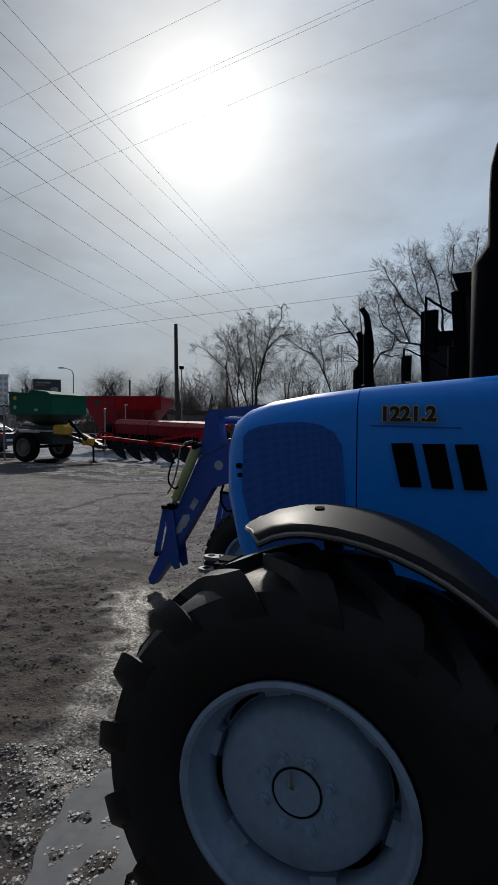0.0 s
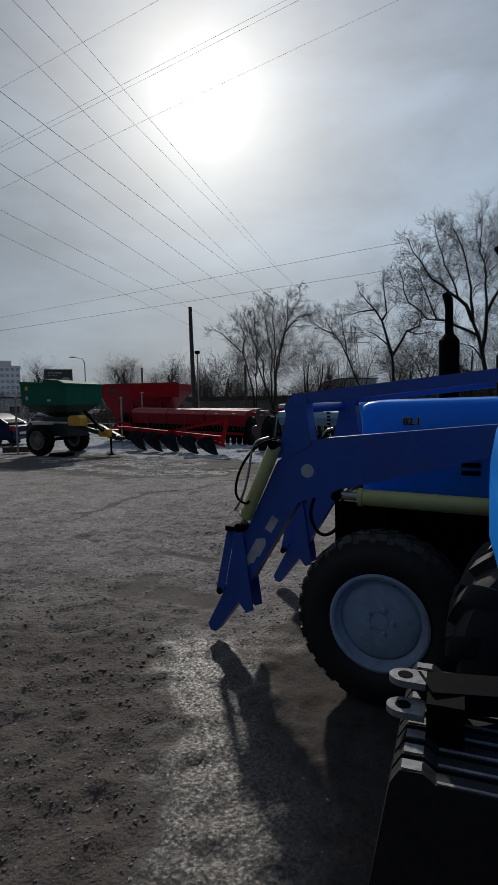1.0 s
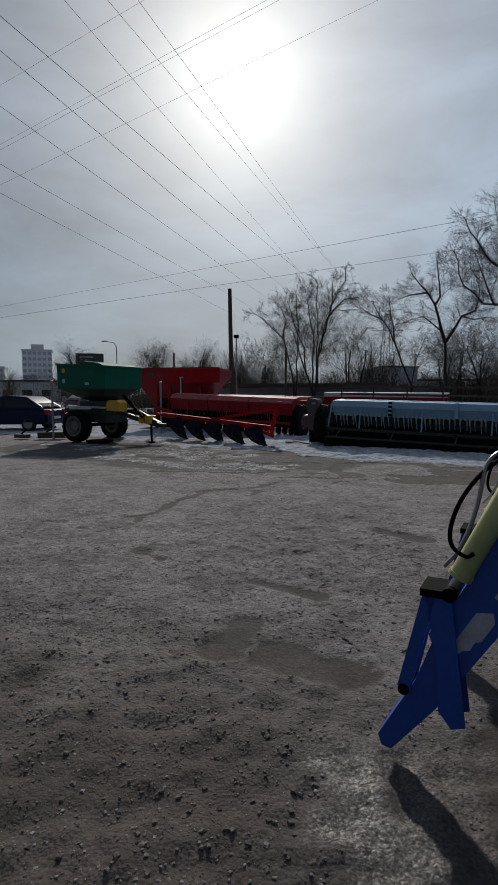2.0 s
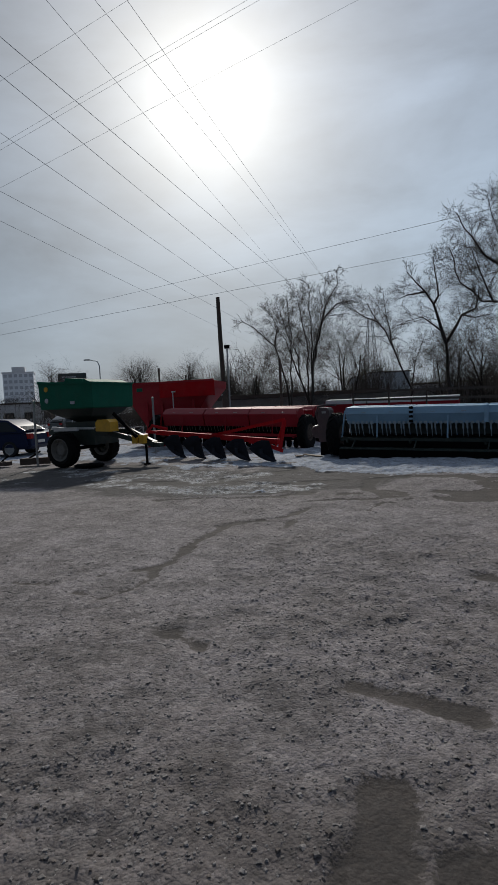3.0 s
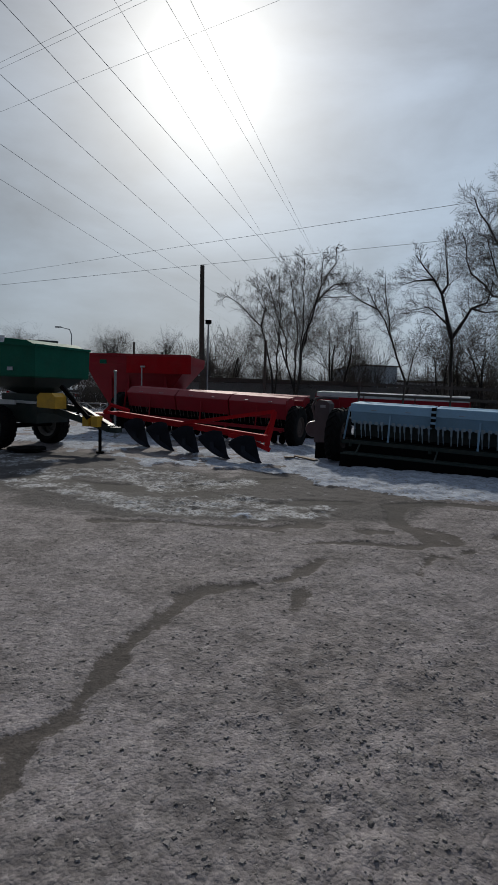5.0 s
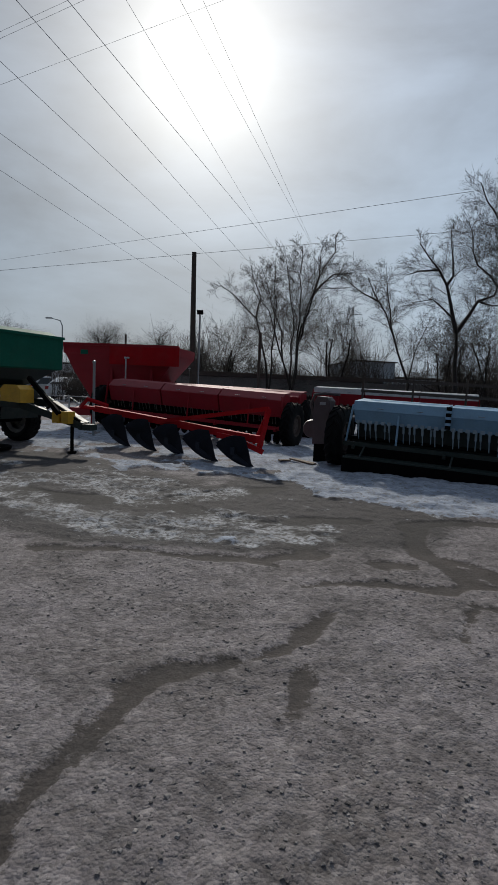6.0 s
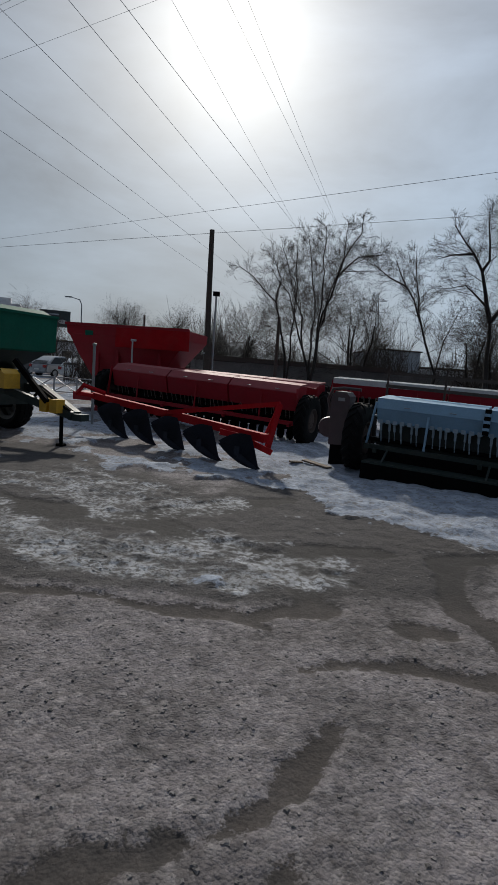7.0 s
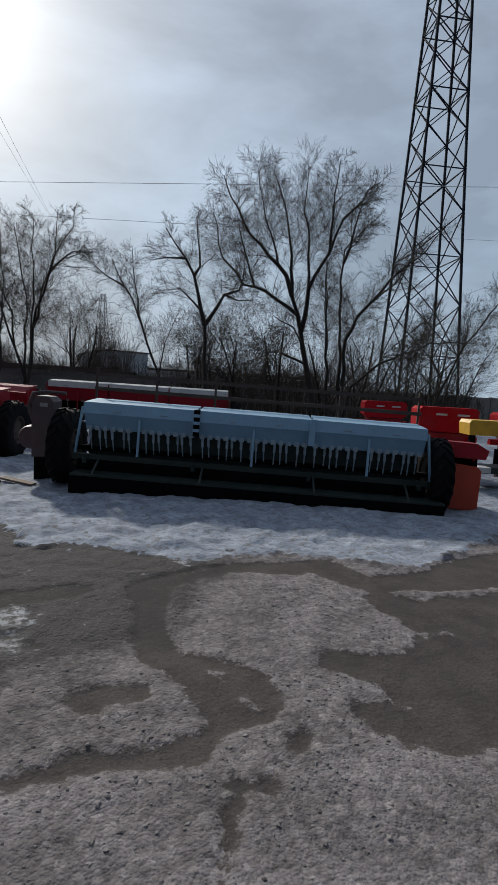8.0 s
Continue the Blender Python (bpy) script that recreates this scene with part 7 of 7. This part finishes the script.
    if rail:
        for z in (z_top + 0.16, z_top + 0.40):
            bm = bmesh.new()
            beam(bm, (-0.15, 0.75, z), (length + 0.15, 0.75, z), 0.05, 0.06)
            part("hand_rail", bm, RUSTY, s)
        for x in (-0.12, 0.9, 1.9, 2.9, 4.0, length + 0.1):
            bm = bmesh.new()
            beam(bm, (x, 0.75, 0.5), (x, 0.75, z_top + 0.52), 0.035, 0.035)
            part("rail_post", bm, RUSTY, s)
        bm = bmesh.new()
        box(bm, -0.15, length + 0.15, 0.55, 0.95, 0.44, 0.48)
        part("rear_step", bm, RUSTY, s)
    return s


DULLTUBE = mat("seed_tube_dull", (0.16, 0.14, 0.12), 0.7, var=0.4, scale=9, bump=0.1, dirt=0.3)


def machine(x, y, z, rz, tilt=0.0, lift=0.0):
    return pose(x, y, z, 0, 0, rz) @ pose(0, 0, 0, 0, tilt, 0)


drill_blue = seeder(machine(0.36, 18.08, 0.0, ROW - 1.5, 1.3), 5.22, PALEBLUE, PALEBLUE, 1.36, "long pale blue seed drill with grey seed tubes on old snow", TUBE, FRAMEGREEN, rail=True)
drill_red = seeder(machine(-5.81, 23.92, 0.15, ROW + 0.5, 2.0), 5.58, RED, PINKLID, 1.42, "long dark red seed drill with faded lids", DULLTUBE, RED, board=False, bottom=0.78, lean=0.20)
seeder(machine(-4.9, 26.4, 0.1, ROW, 1.2), 5.4, RED, PINKLID, 1.42, "dark red seed drill parked behind another", DULLTUBE, RED, board=False, tubes_per=8, lean=0.20)
seeder(machine(0.6, 26.1, 0.1, ROW + 3, 0.6), 5.2, RED, GREYLID, 1.50, "red seed drill with pale grey lids behind another", DULLTUBE, RUSTY, board=False, tubes_per=8)


def gear_case():
    """The chain-drive casing and drum at the end of the pale blue drill."""
    g = thing("drive_casing", "dull maroon metal drive casing with a round drum", "machine part", machine(-0.20, 18.05, 0.0, ROW))
    bm = bmesh.new()
    prism(bm, [(-0.36, 0.40), (-0.06, 0.42), (-0.03, 1.28), (-0.10, 1.36), (-0.30, 1.37), (-0.37, 1.26)], 0.25, 0.62)
    part("casing", bm, MAROON, g, bevel=0.025)
    bm = bmesh.new()
    box(bm, -0.24, -0.12, 0.243, 0.252, 1.20, 1.26)
    part("plate", bm, GALV, g)
    bm = bmesh.new()
    lathe(bm, [(0, -0.24), (0.17, -0.24), (0.19, -0.2), (0.19, 0.2), (0, 0.2)], 24)
    d = part("drum", bm, MAROON, g, smooth=True)
    d.location = (-0.42, 0.55, 0.70)
    bm = bmesh.new()
    tube(bm, [(-0.40, 0.4, 0.95), (-0.48, 0.4, 1.2), (-0.40, 0.4, 1.40), (-0.2, 0.4, 1.43), (0.12, 0.4, 1.42)], 0.03, 8)
    part("guard_hoop", bm, MAROON, g, smooth=True)
    bm = bmesh.new()
    box(bm, -0.34, -0.08, 0.3, 0.6, -0.05, 0.42)
    part("stand", bm, BLACK, g)
    bm = bmesh.new()
    rod(bm, (-0.05, 0.42, 1.02), (0.5, 0.3, 1.0), 0.018, 0.018, 8)
    part("shaft", bm, GALV, g)


gear_case()


def plough():
    """A mounted plough: slanting red beam, brace, five curved bodies turned along the row of machines."""
    p = thing("plough", "red mounted plough with five dark steel bodies", "plough", pose(-1.72, 17.30, 0))
    step = Vector((-0.70, 0.60, 0))

    def along(k, z, dx=0.0, dy=0.0):
        return (step.x * k + dx, step.y * k + dy, z)

    bm = bmesh.new()
    beam(bm, along(-0.25, 0.54, 0.0, 0.30), along(5.4, 0.80, 0, 0.30), 0.12, 0.14)
    part("main_beam", bm, REDB, p, bevel=0.012)
    bm = bmesh.new()
    tube(bm, [(0.27, 0.46, 0.27), (0.12, 0.40, 0.34), (-0.28, 0.34, 0.52), (-0.60, 0.46, 0.56)], 0.07, 4)
    part("tail_beam", bm, REDB, p, "bent red tail beam")
    bm = bmesh.new()
    beam(bm, (0.20, 0.46, 0.30), (0.36, 0.52, 1.10), 0.08, 0.09)
    part("upright", bm, REDB, p, bevel=0.008)
    bm = bmesh.new()
    beam(bm, (0.10, 0.46, 0.42), (0.32, 0.52, 0.98), 0.03, 0.05)
    part("upright_stay", bm, REDB, p)
    bm = bmesh.new()
    beam(bm, (0.36, 0.52, 1.10), (-2.0, 1.85, 0.66), 0.07, 0.08)
    part("brace", bm, REDB, p, bevel=0.008)
    bm = bmesh.new()
    tube(bm, [along(5.3, 0.80, 0, 0.3), along(5.6, 0.85, -0.1, -0.2), along(5.5, 1.05, 0.1, -0.5), along(4.8, 0.92, 0.1, -0.2)], 0.05, 6)
    part("hitch", bm, REDB, p)
    for k in range(5):
        sx, sy = step.x * k, step.y * k
        z = 0.55 + 0.046 * k
        bm = bmesh.new()
        prism(bm, [(-0.36, z - 0.02), (-0.18, z - 0.03), (-0.16, 0.42), (-0.12, 0.24), (-0.26, 0.20), (-0.32, 0.40)], 0.42, 0.52)
        beam(bm, (-0.20, 0.48, 0.30), (-0.30, 0.14, 0.30), 0.08, 0.14)
        for v in bm.verts:
            v.co += Vector((sx, sy, 0))
        b = part("plough_body", bm, SHARE, p, "dark steel plough leg")
        # mouldboard: a curled sheet with a humped back, its wing up and behind, running down to the point
        bm = bmesh.new()
        grid = []
        rows, cols = 9, 11
        wing = (z - 0.55) * 0.8
        for j in range(rows):
            v = j / (rows - 1)
            line = []
            for i in range(cols):
                u = i / (cols - 1)
                low_x, low_z = -0.62 + 0.76 * u, (0.38 + wing) * (1 - u) ** 2.2
                high_x, high_z = -0.62 + 0.54 * u, 0.43 + wing + 0.17 * math.sin(math.pi / 2 * min(1.0, u * 1.4)) - 0.05 * max(0.0, u - 0.75)
                py = 0.30 - 0.16 * math.sin(v * 1.6) * (1 - 0.5 * u) - 0.16 * u + 0.14 * (1 - u) * v
                line.append(bm.verts.new((sx + low_x + (high_x - low_x) * v ** 0.5 + 0.03 * math.sin(v * 3.1), sy + py, low_z + (high_z - low_z) * v)))
            grid.append(line)
        fs = [bm.faces.new((grid[j][i], grid[j][i + 1], grid[j + 1][i + 1], grid[j + 1][i])) for j in range(rows - 1) for i in range(cols - 1)]
        bmesh.ops.solidify(bm, geom=fs, thickness=0.018)
        part("mouldboard", bm, SHARE, b, "curved dark mouldboard", smooth=True)
        bm = bmesh.new()
        prism(bm, [(-0.30, 0.16), (0.0, 0.0), (0.06, -0.01), (0.02, 0.05), (-0.24, 0.24)], 0.12, 0.15)
        for v in bm.verts:
            v.co += Vector((sx, sy, 0.02))
        part("share", bm, SHARE, b)
        bm = bmesh.new()
        box(bm, sx - 0.42, sx - 0.12, sy + 0.36, sy + 0.56, z - 0.18, z - 0.02)
        part("clamp", bm, SHARE, b, bevel=0.01)
    return p


plough()


DUSTY = mat("dusty_grey_rim", (0.17, 0.165, 0.155), 0.8, var=0.3, scale=8, bump=0.15, dirt=0.4)


def spreader():
    """A towed fertiliser spreader resting on its jack, its drawbar low."""
    s = thing("spreader_trailer", "green hopper spreader trailer with two wheels on a jack", "trailer", pose(-7.42, 19.40, 0, 0, 0, ROW + 2))
    bm = bmesh.new()
    # flared hopper: straight upper wall, tapering lower funnel
    top, mid, low = 2.48, 1.72, 1.28
    secs = []
    for z, a, b, w in ((mid - 0.03, -0.74, 1.20, 0.82), (mid, -0.78, 1.24, 0.86), (top, -0.80, 1.26, 0.88)):
        secs.append([(a, -w, z), (b, -w, z - (0.10 if z > mid else 0.02)), (b, w, z - (0.10 if z > mid else 0.02)), (a, w, z)])
    loft(bm, secs, True, False)
    inner = [[(x * 0.97, y * 0.97, z + 0.01) for x, y, z in sec] for sec in secs]
    loft(bm, inner, True, False)
    h = part("hopper", bm, GREEN, s, "deep green steel hopper")
    # lower funnel of the same hopper; its shadow is painted with the darker green
    bm = bmesh.new()
    loft(bm, [[(a, -w, z), (b, -w, z), (b, w, z), (a, w, z)] for z, a, b, w in ((low, 0.10, 0.66, 0.25), (mid - 0.26, -0.30, 0.90, 0.55), (mid - 0.035, -0.70, 1.16, 0.78))])
    part("funnel", bm, FRAMEGREEN, h, "green funnel below the hopper, its shadow painted as darker green")
    bm = bmesh.new()
    for p, q in (((-0.81, -0.89, 2.48), (1.27, -0.89, 2.38)), ((1.27, -0.89, 2.38), (1.27, 0.89, 2.38)), ((1.27, 0.89, 2.38), (-0.81, 0.89, 2.48)), ((-0.81, 0.89, 2.50), (-0.81, -0.89, 2.50))):
        beam(bm, p, q, 0.05, 0.05)
    part("rim_bar", bm, GREEN, h)
    bm = bmesh.new()
    prism(bm, [(-0.35, 2.47), (-0.3, 2.62), (0.35, 2.55), (0.4, 2.45)], -0.3, 0.8)
    prism(bm, [(0.85, 2.38), (0.9, 2.51), (1.2, 2.38)], -0.8, 0.85)
    part("hopper_flap", bm, GREEN, h)
    for x, z, mt, r in ((-0.50, 2.28, YELLOW, 0.075), (-0.50, 1.95, STICKER, 0.07)):
        bm = bmesh.new()
        lathe(bm, [(0, -0.003), (r, -0.003), (r, 0.003), (0, 0.003)], 20)
        o = part("round_sticker", bm, mt, h)
        o.location = (x, -0.884, z)
    bm = bmesh.new()
    box(bm, 0.42, 0.58, -0.886, -0.868, 1.82, 1.90)
    part("label_patch", bm, STICKER, h)
    for y in (-0.45, 0.45):
        bm = bmesh.new()
        beam(bm, (-0.9, y, 1.02), (1.4, y, 0.95), 0.12, 0.16)
        beam(bm, (1.4, y, 0.95), (2.62, 0.0 + y * 0.15, 0.58), 0.12, 0.14)
        part("chassis_beam", bm, FRAMEGREEN, s)
    bm = bmesh.new()
    beam(bm, (-0.4, -0.75, 1.10), (0.5, -0.75, 1.10), 0.08, 0.1)
    beam(bm, (-0.75, -0.5, 1.13), (0.9, -0.5, 1.10), 0.12, 0.06)
    part("frame_plate", bm, GREYLID, s)
    bm = bmesh.new()
    box(bm, -0.2, 0.9, -0.5, 0.5, 0.62, 1.3)
    part("gear_housing", bm, FRAMEGREEN, s, bevel=0.05)
    for y in (-0.85, 0.85):
        w = lug_wheel(s, "wheel", 0.0, y, 0.52, 0.36, 0.32, 22, -1 if y < 0 else 1, 6, 0.02, block=True, hub_r=0.09, disc_r=0.16, paint=DUSTY, rubber=RUBBER_DULL)
    bm = bmesh.new()
    rod(bm, (0, -0.85, 0.52), (0, 0.85, 0.52), 0.06, 0.06, 12)
    part("axle", bm, BLACK, s)
    bm = bmesh.new()
    lathe(bm, [(0, -0.02), (0.42, -0.02), (0.42, 0.03), (0, 0.05)], 20)
    d = part("spinner_disc", bm, BLACK, s)
    d.matrix_local = pose(0.85, -0.75, 0.06, 90)
    bm = bmesh.new()
    prism(bm, [(1.22, 1.02), (1.74, 1.0), (1.74, 1.26), (1.65, 1.34), (1.31, 1.34), (1.22, 1.26)], -0.80, -0.45)
    part("guard_box", bm, YELLOW, s, "yellow guard box", bevel=0.02)
    bm = bmesh.new()
    beam(bm, (1.55, -0.4, 1.50), (2.25, -0.3, 0.80), 0.07, 0.09)
    part("prop", bm, BLACK, s)
    bm = bmesh.new()
    tube(bm, [(1.7, -0.1, 0.85), (2.0, -0.2, 1.0), (2.3, -0.2, 0.85), (2.6, -0.1, 0.66)], 0.03, 6)
    part("hose", bm, BLACK, s)
    for x in (2.08, 2.32):
        bm = bmesh.new()
        box(bm, x, x + 0.17, -0.32, -0.12, 0.62, 0.86, None)
        part("shaft_guard", bm, YELLOW, s, bevel=0.015)
    bm = bmesh.new()
    rod(bm, (2.40, -0.1, 0.60), (2.40, -0.1, 0.02), 0.035, 0.035, 10)
    rod(bm, (2.40, -0.1, 0.05), (2.40, -0.1, 0.0), 0.09, 0.09, 10)
    part("jack", bm, BLACK, s)
    bm = bmesh.new()
    box(bm, 2.56, 2.86, -0.10, 0.10, 0.50, 0.62)
    part("drawbar_eye", bm, FRAMEGREEN, s, bevel=0.03)
    return s


spreader()


def red_bin():
    """A red grain bin with a sloping end and raised extension sides."""
    b = thing("grain_bin", "large red steel grain bin on legs", "grain bin", pose(-7.62, 26.6, 0, 0, 0, ROW + 18))
    bm = bmesh.new()
    secs = []
    for z, a, e, w in ((0.75, 0.75, 2.6, 0.6), (1.75, 0.25, 3.3, 1.0), (2.30, 0.02, 3.75, 1.15), (2.36, -0.05, 3.78, 1.18), (2.62, -0.06, 3.8, 1.2)):
        secs.append([(a, -w, z), (e, -w, z), (e, w, z), (a, w, z)])
    loft(bm, secs, True, False)
    loft(bm, [[(x * 0.98 + 0.03, y * 0.97, z + 0.02) for x, y, z in sec] for sec in secs], True, False)
    h = part("bin", bm, RED, b, "dull red sheet-steel bin")
    bm = bmesh.new()
    box(bm, 1.55, 3.86, -1.235, -1.19, 2.02, 2.66)
    part("side_board", bm, REDB, h, bevel=0.01)
    bm = bmesh.new()
    box(bm, -0.1, 3.84, -1.24, -1.2, 2.60, 2.68)
    part("rim_bar", bm, RED, h)
    bm = bmesh.new()
    box(bm, 0.55, 0.80, -1.20, -1.16, 2.32, 2.46)
    part("green_label", bm, GREEN, h)
    for x in (0.9, 1.55, 2.9):
        for y in (-1.0, 0.9):
            bm = bmesh.new()
            beam(bm, (x, y, 0.0), (x, y * 1.02, 1.9), 0.09, 0.09)
            part("leg", bm, RED, b)
    bm = bmesh.new()
    box(bm, 0.1, 1.5, -1.0, -0.1, 0.30, 0.55)
    part("base_frame", bm, RED, b, bevel=0.02)
    bm = bmesh.new()
    rod(bm, (2.15, -1.35, 1.0), (2.15, -1.35, 2.25), 0.025, 0.025, 8)
    rod(bm, (2.10, -1.35, 2.24), (2.26, -1.35, 2.24), 0.03, 0.03, 8)
    part("vent_pipe", bm, GREYLID, b)
    return b


red_bin()


def red_implement(x, y, rz, w, z0, z1, label):
    """A red planter box on a dark frame."""
    t = thing("planter", label, "planter", pose(x, y, 0, 0, 0, rz), "red planters")
    bm = bmesh.new()
    prism(bm, [(0, z0 + 0.1), (0.12, z0), (w - 0.12, z0), (w, z0 + 0.1), (w, z1 - 0.06), (w - 0.06, z1), (0.06, z1), (0, z1 - 0.06)], -0.3, 0.3)
    b = part("seed_box", bm, ORANGE if w < 1 else REDB, t, bevel=0.02)
    for k in range(2):
        bm = bmesh.new()
        box(bm, w * (0.28 + 0.36 * k), w * (0.46 + 0.38 * k), -0.312, -0.302, z1 - 0.17, z1 - 0.13)
        part("writing_bar", bm, GREYLID, b, "pale unreadable lettering")
    bm = bmesh.new()
    prism(bm, [(0.12, z0 - 0.02), (w - 0.12, z0 - 0.02), (w - 0.30, z0 - 0.22), (0.30, z0 - 0.22)], -0.22, 0.22)
    part("hopper_funnel", bm, RED, t, "dark red funnel below the box", bevel=0.015)
    for f in (0.28, 0.5, 0.72):
        bm = bmesh.new()
        tube(bm, [(w * f, -0.1, z0 - 0.2), (w * f + 0.03, -0.18, z0 - 0.45), (w * f, -0.1, z0 - 0.72)], 0.022, 8)
        part("seed_tube", bm, DULLTUBE, t, smooth=True)
    bm = bmesh.new()
    beam(bm, (-0.1, 0, z0 - 0.15), (w + 0.1, 0, z0 - 0.15), 0.12, 0.12)
    part("frame_beam", bm, REDB, t, bevel=0.01)
    bm = bmesh.new()
    box(bm, 0.0, w, -0.12, -0.08, 0.25, z0 - 0.3)
    part("guard_plate", bm, BLACK, t, "black plate behind the press wheels")
    for f in (0.15, 0.5, 0.85):
        bm = bmesh.new()
        beam(bm, (w * f, 0, z0 - 0.1), (w * f, 0.05, 0.0), 0.09, 0.12)
        part("leg", bm, RUSTY, t)
        bm = bmesh.new()
        lathe(bm, [(0, -0.03), (0.2, -0.03), (0.2, 0.03), (0, 0.03)], 18)
        o = part("press_wheel", bm, RUBBER, t)
        o.matrix_local = pose(w * f + 0.12, -0.15, 0.2, 0, 0, 90)
    return t


red_implement(7.25, 18.25, ROW, 1.25, 0.98, 1.50, "bright red planter box on a dark frame")
red_implement(9.45, 22.9, ROW, 1.3, 1.0, 1.5, "bright red planter box standing farther back")
red_implement(8.95, 17.6, ROW, 1.2, 0.95, 1.45, "bright red planter box with pale lettering")


def orange_guard():
    g = thing("side_guard", "orange steel side guard with a bent arm", "machine part", machine(5.18, 15.35, 0, ROW - 6))
    bm = bmesh.new()
    prism(bm, [(0.08, 0.03), (0.54, 0.0), (0.56, 0.62), (0.50, 0.68), (0.10, 0.72), (0.06, 0.64)], 0.0, 0.06)
    part("panel", bm, ORANGE, g, bevel=0.02)
    bm = bmesh.new()
    box(bm, 0.0, 0.09, 0.06, 0.14, 0.0, 0.95)
    part("post", bm, RED, g, bevel=0.01)
    bm = bmesh.new()
    tube(bm, [(0.05, 0.10, 0.93), (0.35, 0.3, 1.0), (0.62, 0.4, 0.96), (0.50, 0.3, 0.74)], 0.028, 8)
    part("arm", bm, RED, g, smooth=True)
    bm = bmesh.new()
    prism(bm, [(-0.05, 0.80), (0.66, 0.78), (0.70, 0.92), (0.52, 1.02), (-0.02, 1.04)], 0.16, 0.40)
    part("bracket", bm, RED, g, "dark red bracket above the guard", bevel=0.02)
    bm = bmesh.new()
    box(bm, 0.0, 0.58, 0.30, 0.36, 0.06, 0.78)
    part("back_plate", bm, BLACK, g, bevel=0.01)


orange_guard()


def yellow_box():
    g = thing("yellow_hopper", "yellow seed hopper with a dark frame", "hopper", machine(7.1, 16.75, 0.04, ROW))
    bm = bmesh.new()
    prism(bm, [(0, 1.0), (1.1, 1.0), (1.15, 1.22), (1.12, 1.28), (0.02, 1.28), (-0.02, 1.22)], -0.25, 0.25)
    part("hopper", bm, YELLOW, g, bevel=0.02)
    for x in (0.15, 0.9):
        bm = bmesh.new()
        beam(bm, (x, 0, 0), (x, 0, 1.02), 0.1, 0.1)
        part("leg", bm, BLACK, g)
    bm = bmesh.new()
    box(bm, -0.2, 1.3, -0.3, 0.3, 0.30, 0.42)
    part("frame", bm, FRAMEGREEN, g, bevel=0.01)
    bm = bmesh.new()
    box(bm, -0.1, 0.3, -0.6, -0.3, 0.35, 0.45)
    part("bracket", bm, GREYLID, g, bevel=0.01)


yellow_box()

# ---- cars ----
car(-13.1, 24.5, 176, CARBLUE, "dark blue hatchback parked on dirty snow", 4.3, 1.48)
CARS = "cars parked in the distance"
for cx, cy, cr, paint, lab in ((-14.2, 47, 70, CARWHITE, "white car parked far off"), (-17.0, 49, 64, CARSILVER, "silver estate car parked far off"), (-20.2, 52, 66, CARDARK, "dark car parked far off"),
                               (-9.2, 58, 80, CARSILVER, "silver car parked beyond the bin"), (-5.6, 60, 84, CARWHITE, "white car parked beyond the bin"), (-29, 50, 60, CARDARK, "dark car parked by the road")):
    car(cx, cy, cr, paint, lab, 4.4, 1.55, CARS)


# ---- small things on the ground ----
def plank(x, y, rz, l, w, label):
    bm = bmesh.new()
    box(bm, -l / 2, l / 2, -w / 2, w / 2, 0, 0.03)
    bmesh.ops.bevel(bm, geom=bm.edges[:], offset=0.006, segments=1, affect="EDGES")
    ob = part("plank", bm, PLANK)
    ob.matrix_basis = pose(x, y, 0.055, 2, 3, rz)
    tagged(ob, label, "plank")


plank(-0.62, 18.15, -48, 0.62, 0.13, "weathered plank lying on trodden snow")
plank(-0.98, 18.2, 30, 0.26, 0.09, "short broken board on trodden snow")


def scrap(x, y, rz, l, h):
    s = thing("scrap_beam", "dark scrap timber and iron lying on snow", "scrap", pose(x, y, 0.05, 0, 0, rz))
    bm = bmesh.new()
    box(bm, -l / 2, l / 2, -0.12, 0.12, 0, h)
    part("timber", bm, RUSTY, s, bevel=0.03)
    bm = bmesh.new()
    beam(bm, (-l * 0.3, 0.05, h * 0.8), (l * 0.1, 0.2, h + 0.18), 0.06, 0.05)
    part("iron", bm, BLACK, s)


scrap(-9.05, 19.6, 8, 0.9, 0.2)
scrap(-10.1, 19.6, -20, 0.5, 0.12)


def barrier(x, y, rz, n):
    """A low fence of crossed rods."""
    f = thing("barrier_fence", "low grey metal fence with crossed bars", "fence", pose(x, y, 0, 0, 0, rz))
    for k in range(n):
        bm = bmesh.new()
        beam(bm, (k, 0, 0), (k, 0, 0.75), 0.05, 0.05)
        part("post", bm, GALV, f)
        if k < n - 1:
            bm = bmesh.new()
            beam(bm, (k, 0, 0.12), (k + 1, 0, 0.70), 0.03, 0.03)
            beam(bm, (k, 0, 0.70), (k + 1, 0, 0.12), 0.03, 0.03)
            part("cross_bars", bm, GALV, f)
    for z in (0.12, 0.72):
        bm = bmesh.new()
        beam(bm, (0, 0, z), (n - 1, 0, z), 0.04, 0.04)
        part("rail", bm, GALV, f)


barrier(-13.5, 31.5, -4, 6)
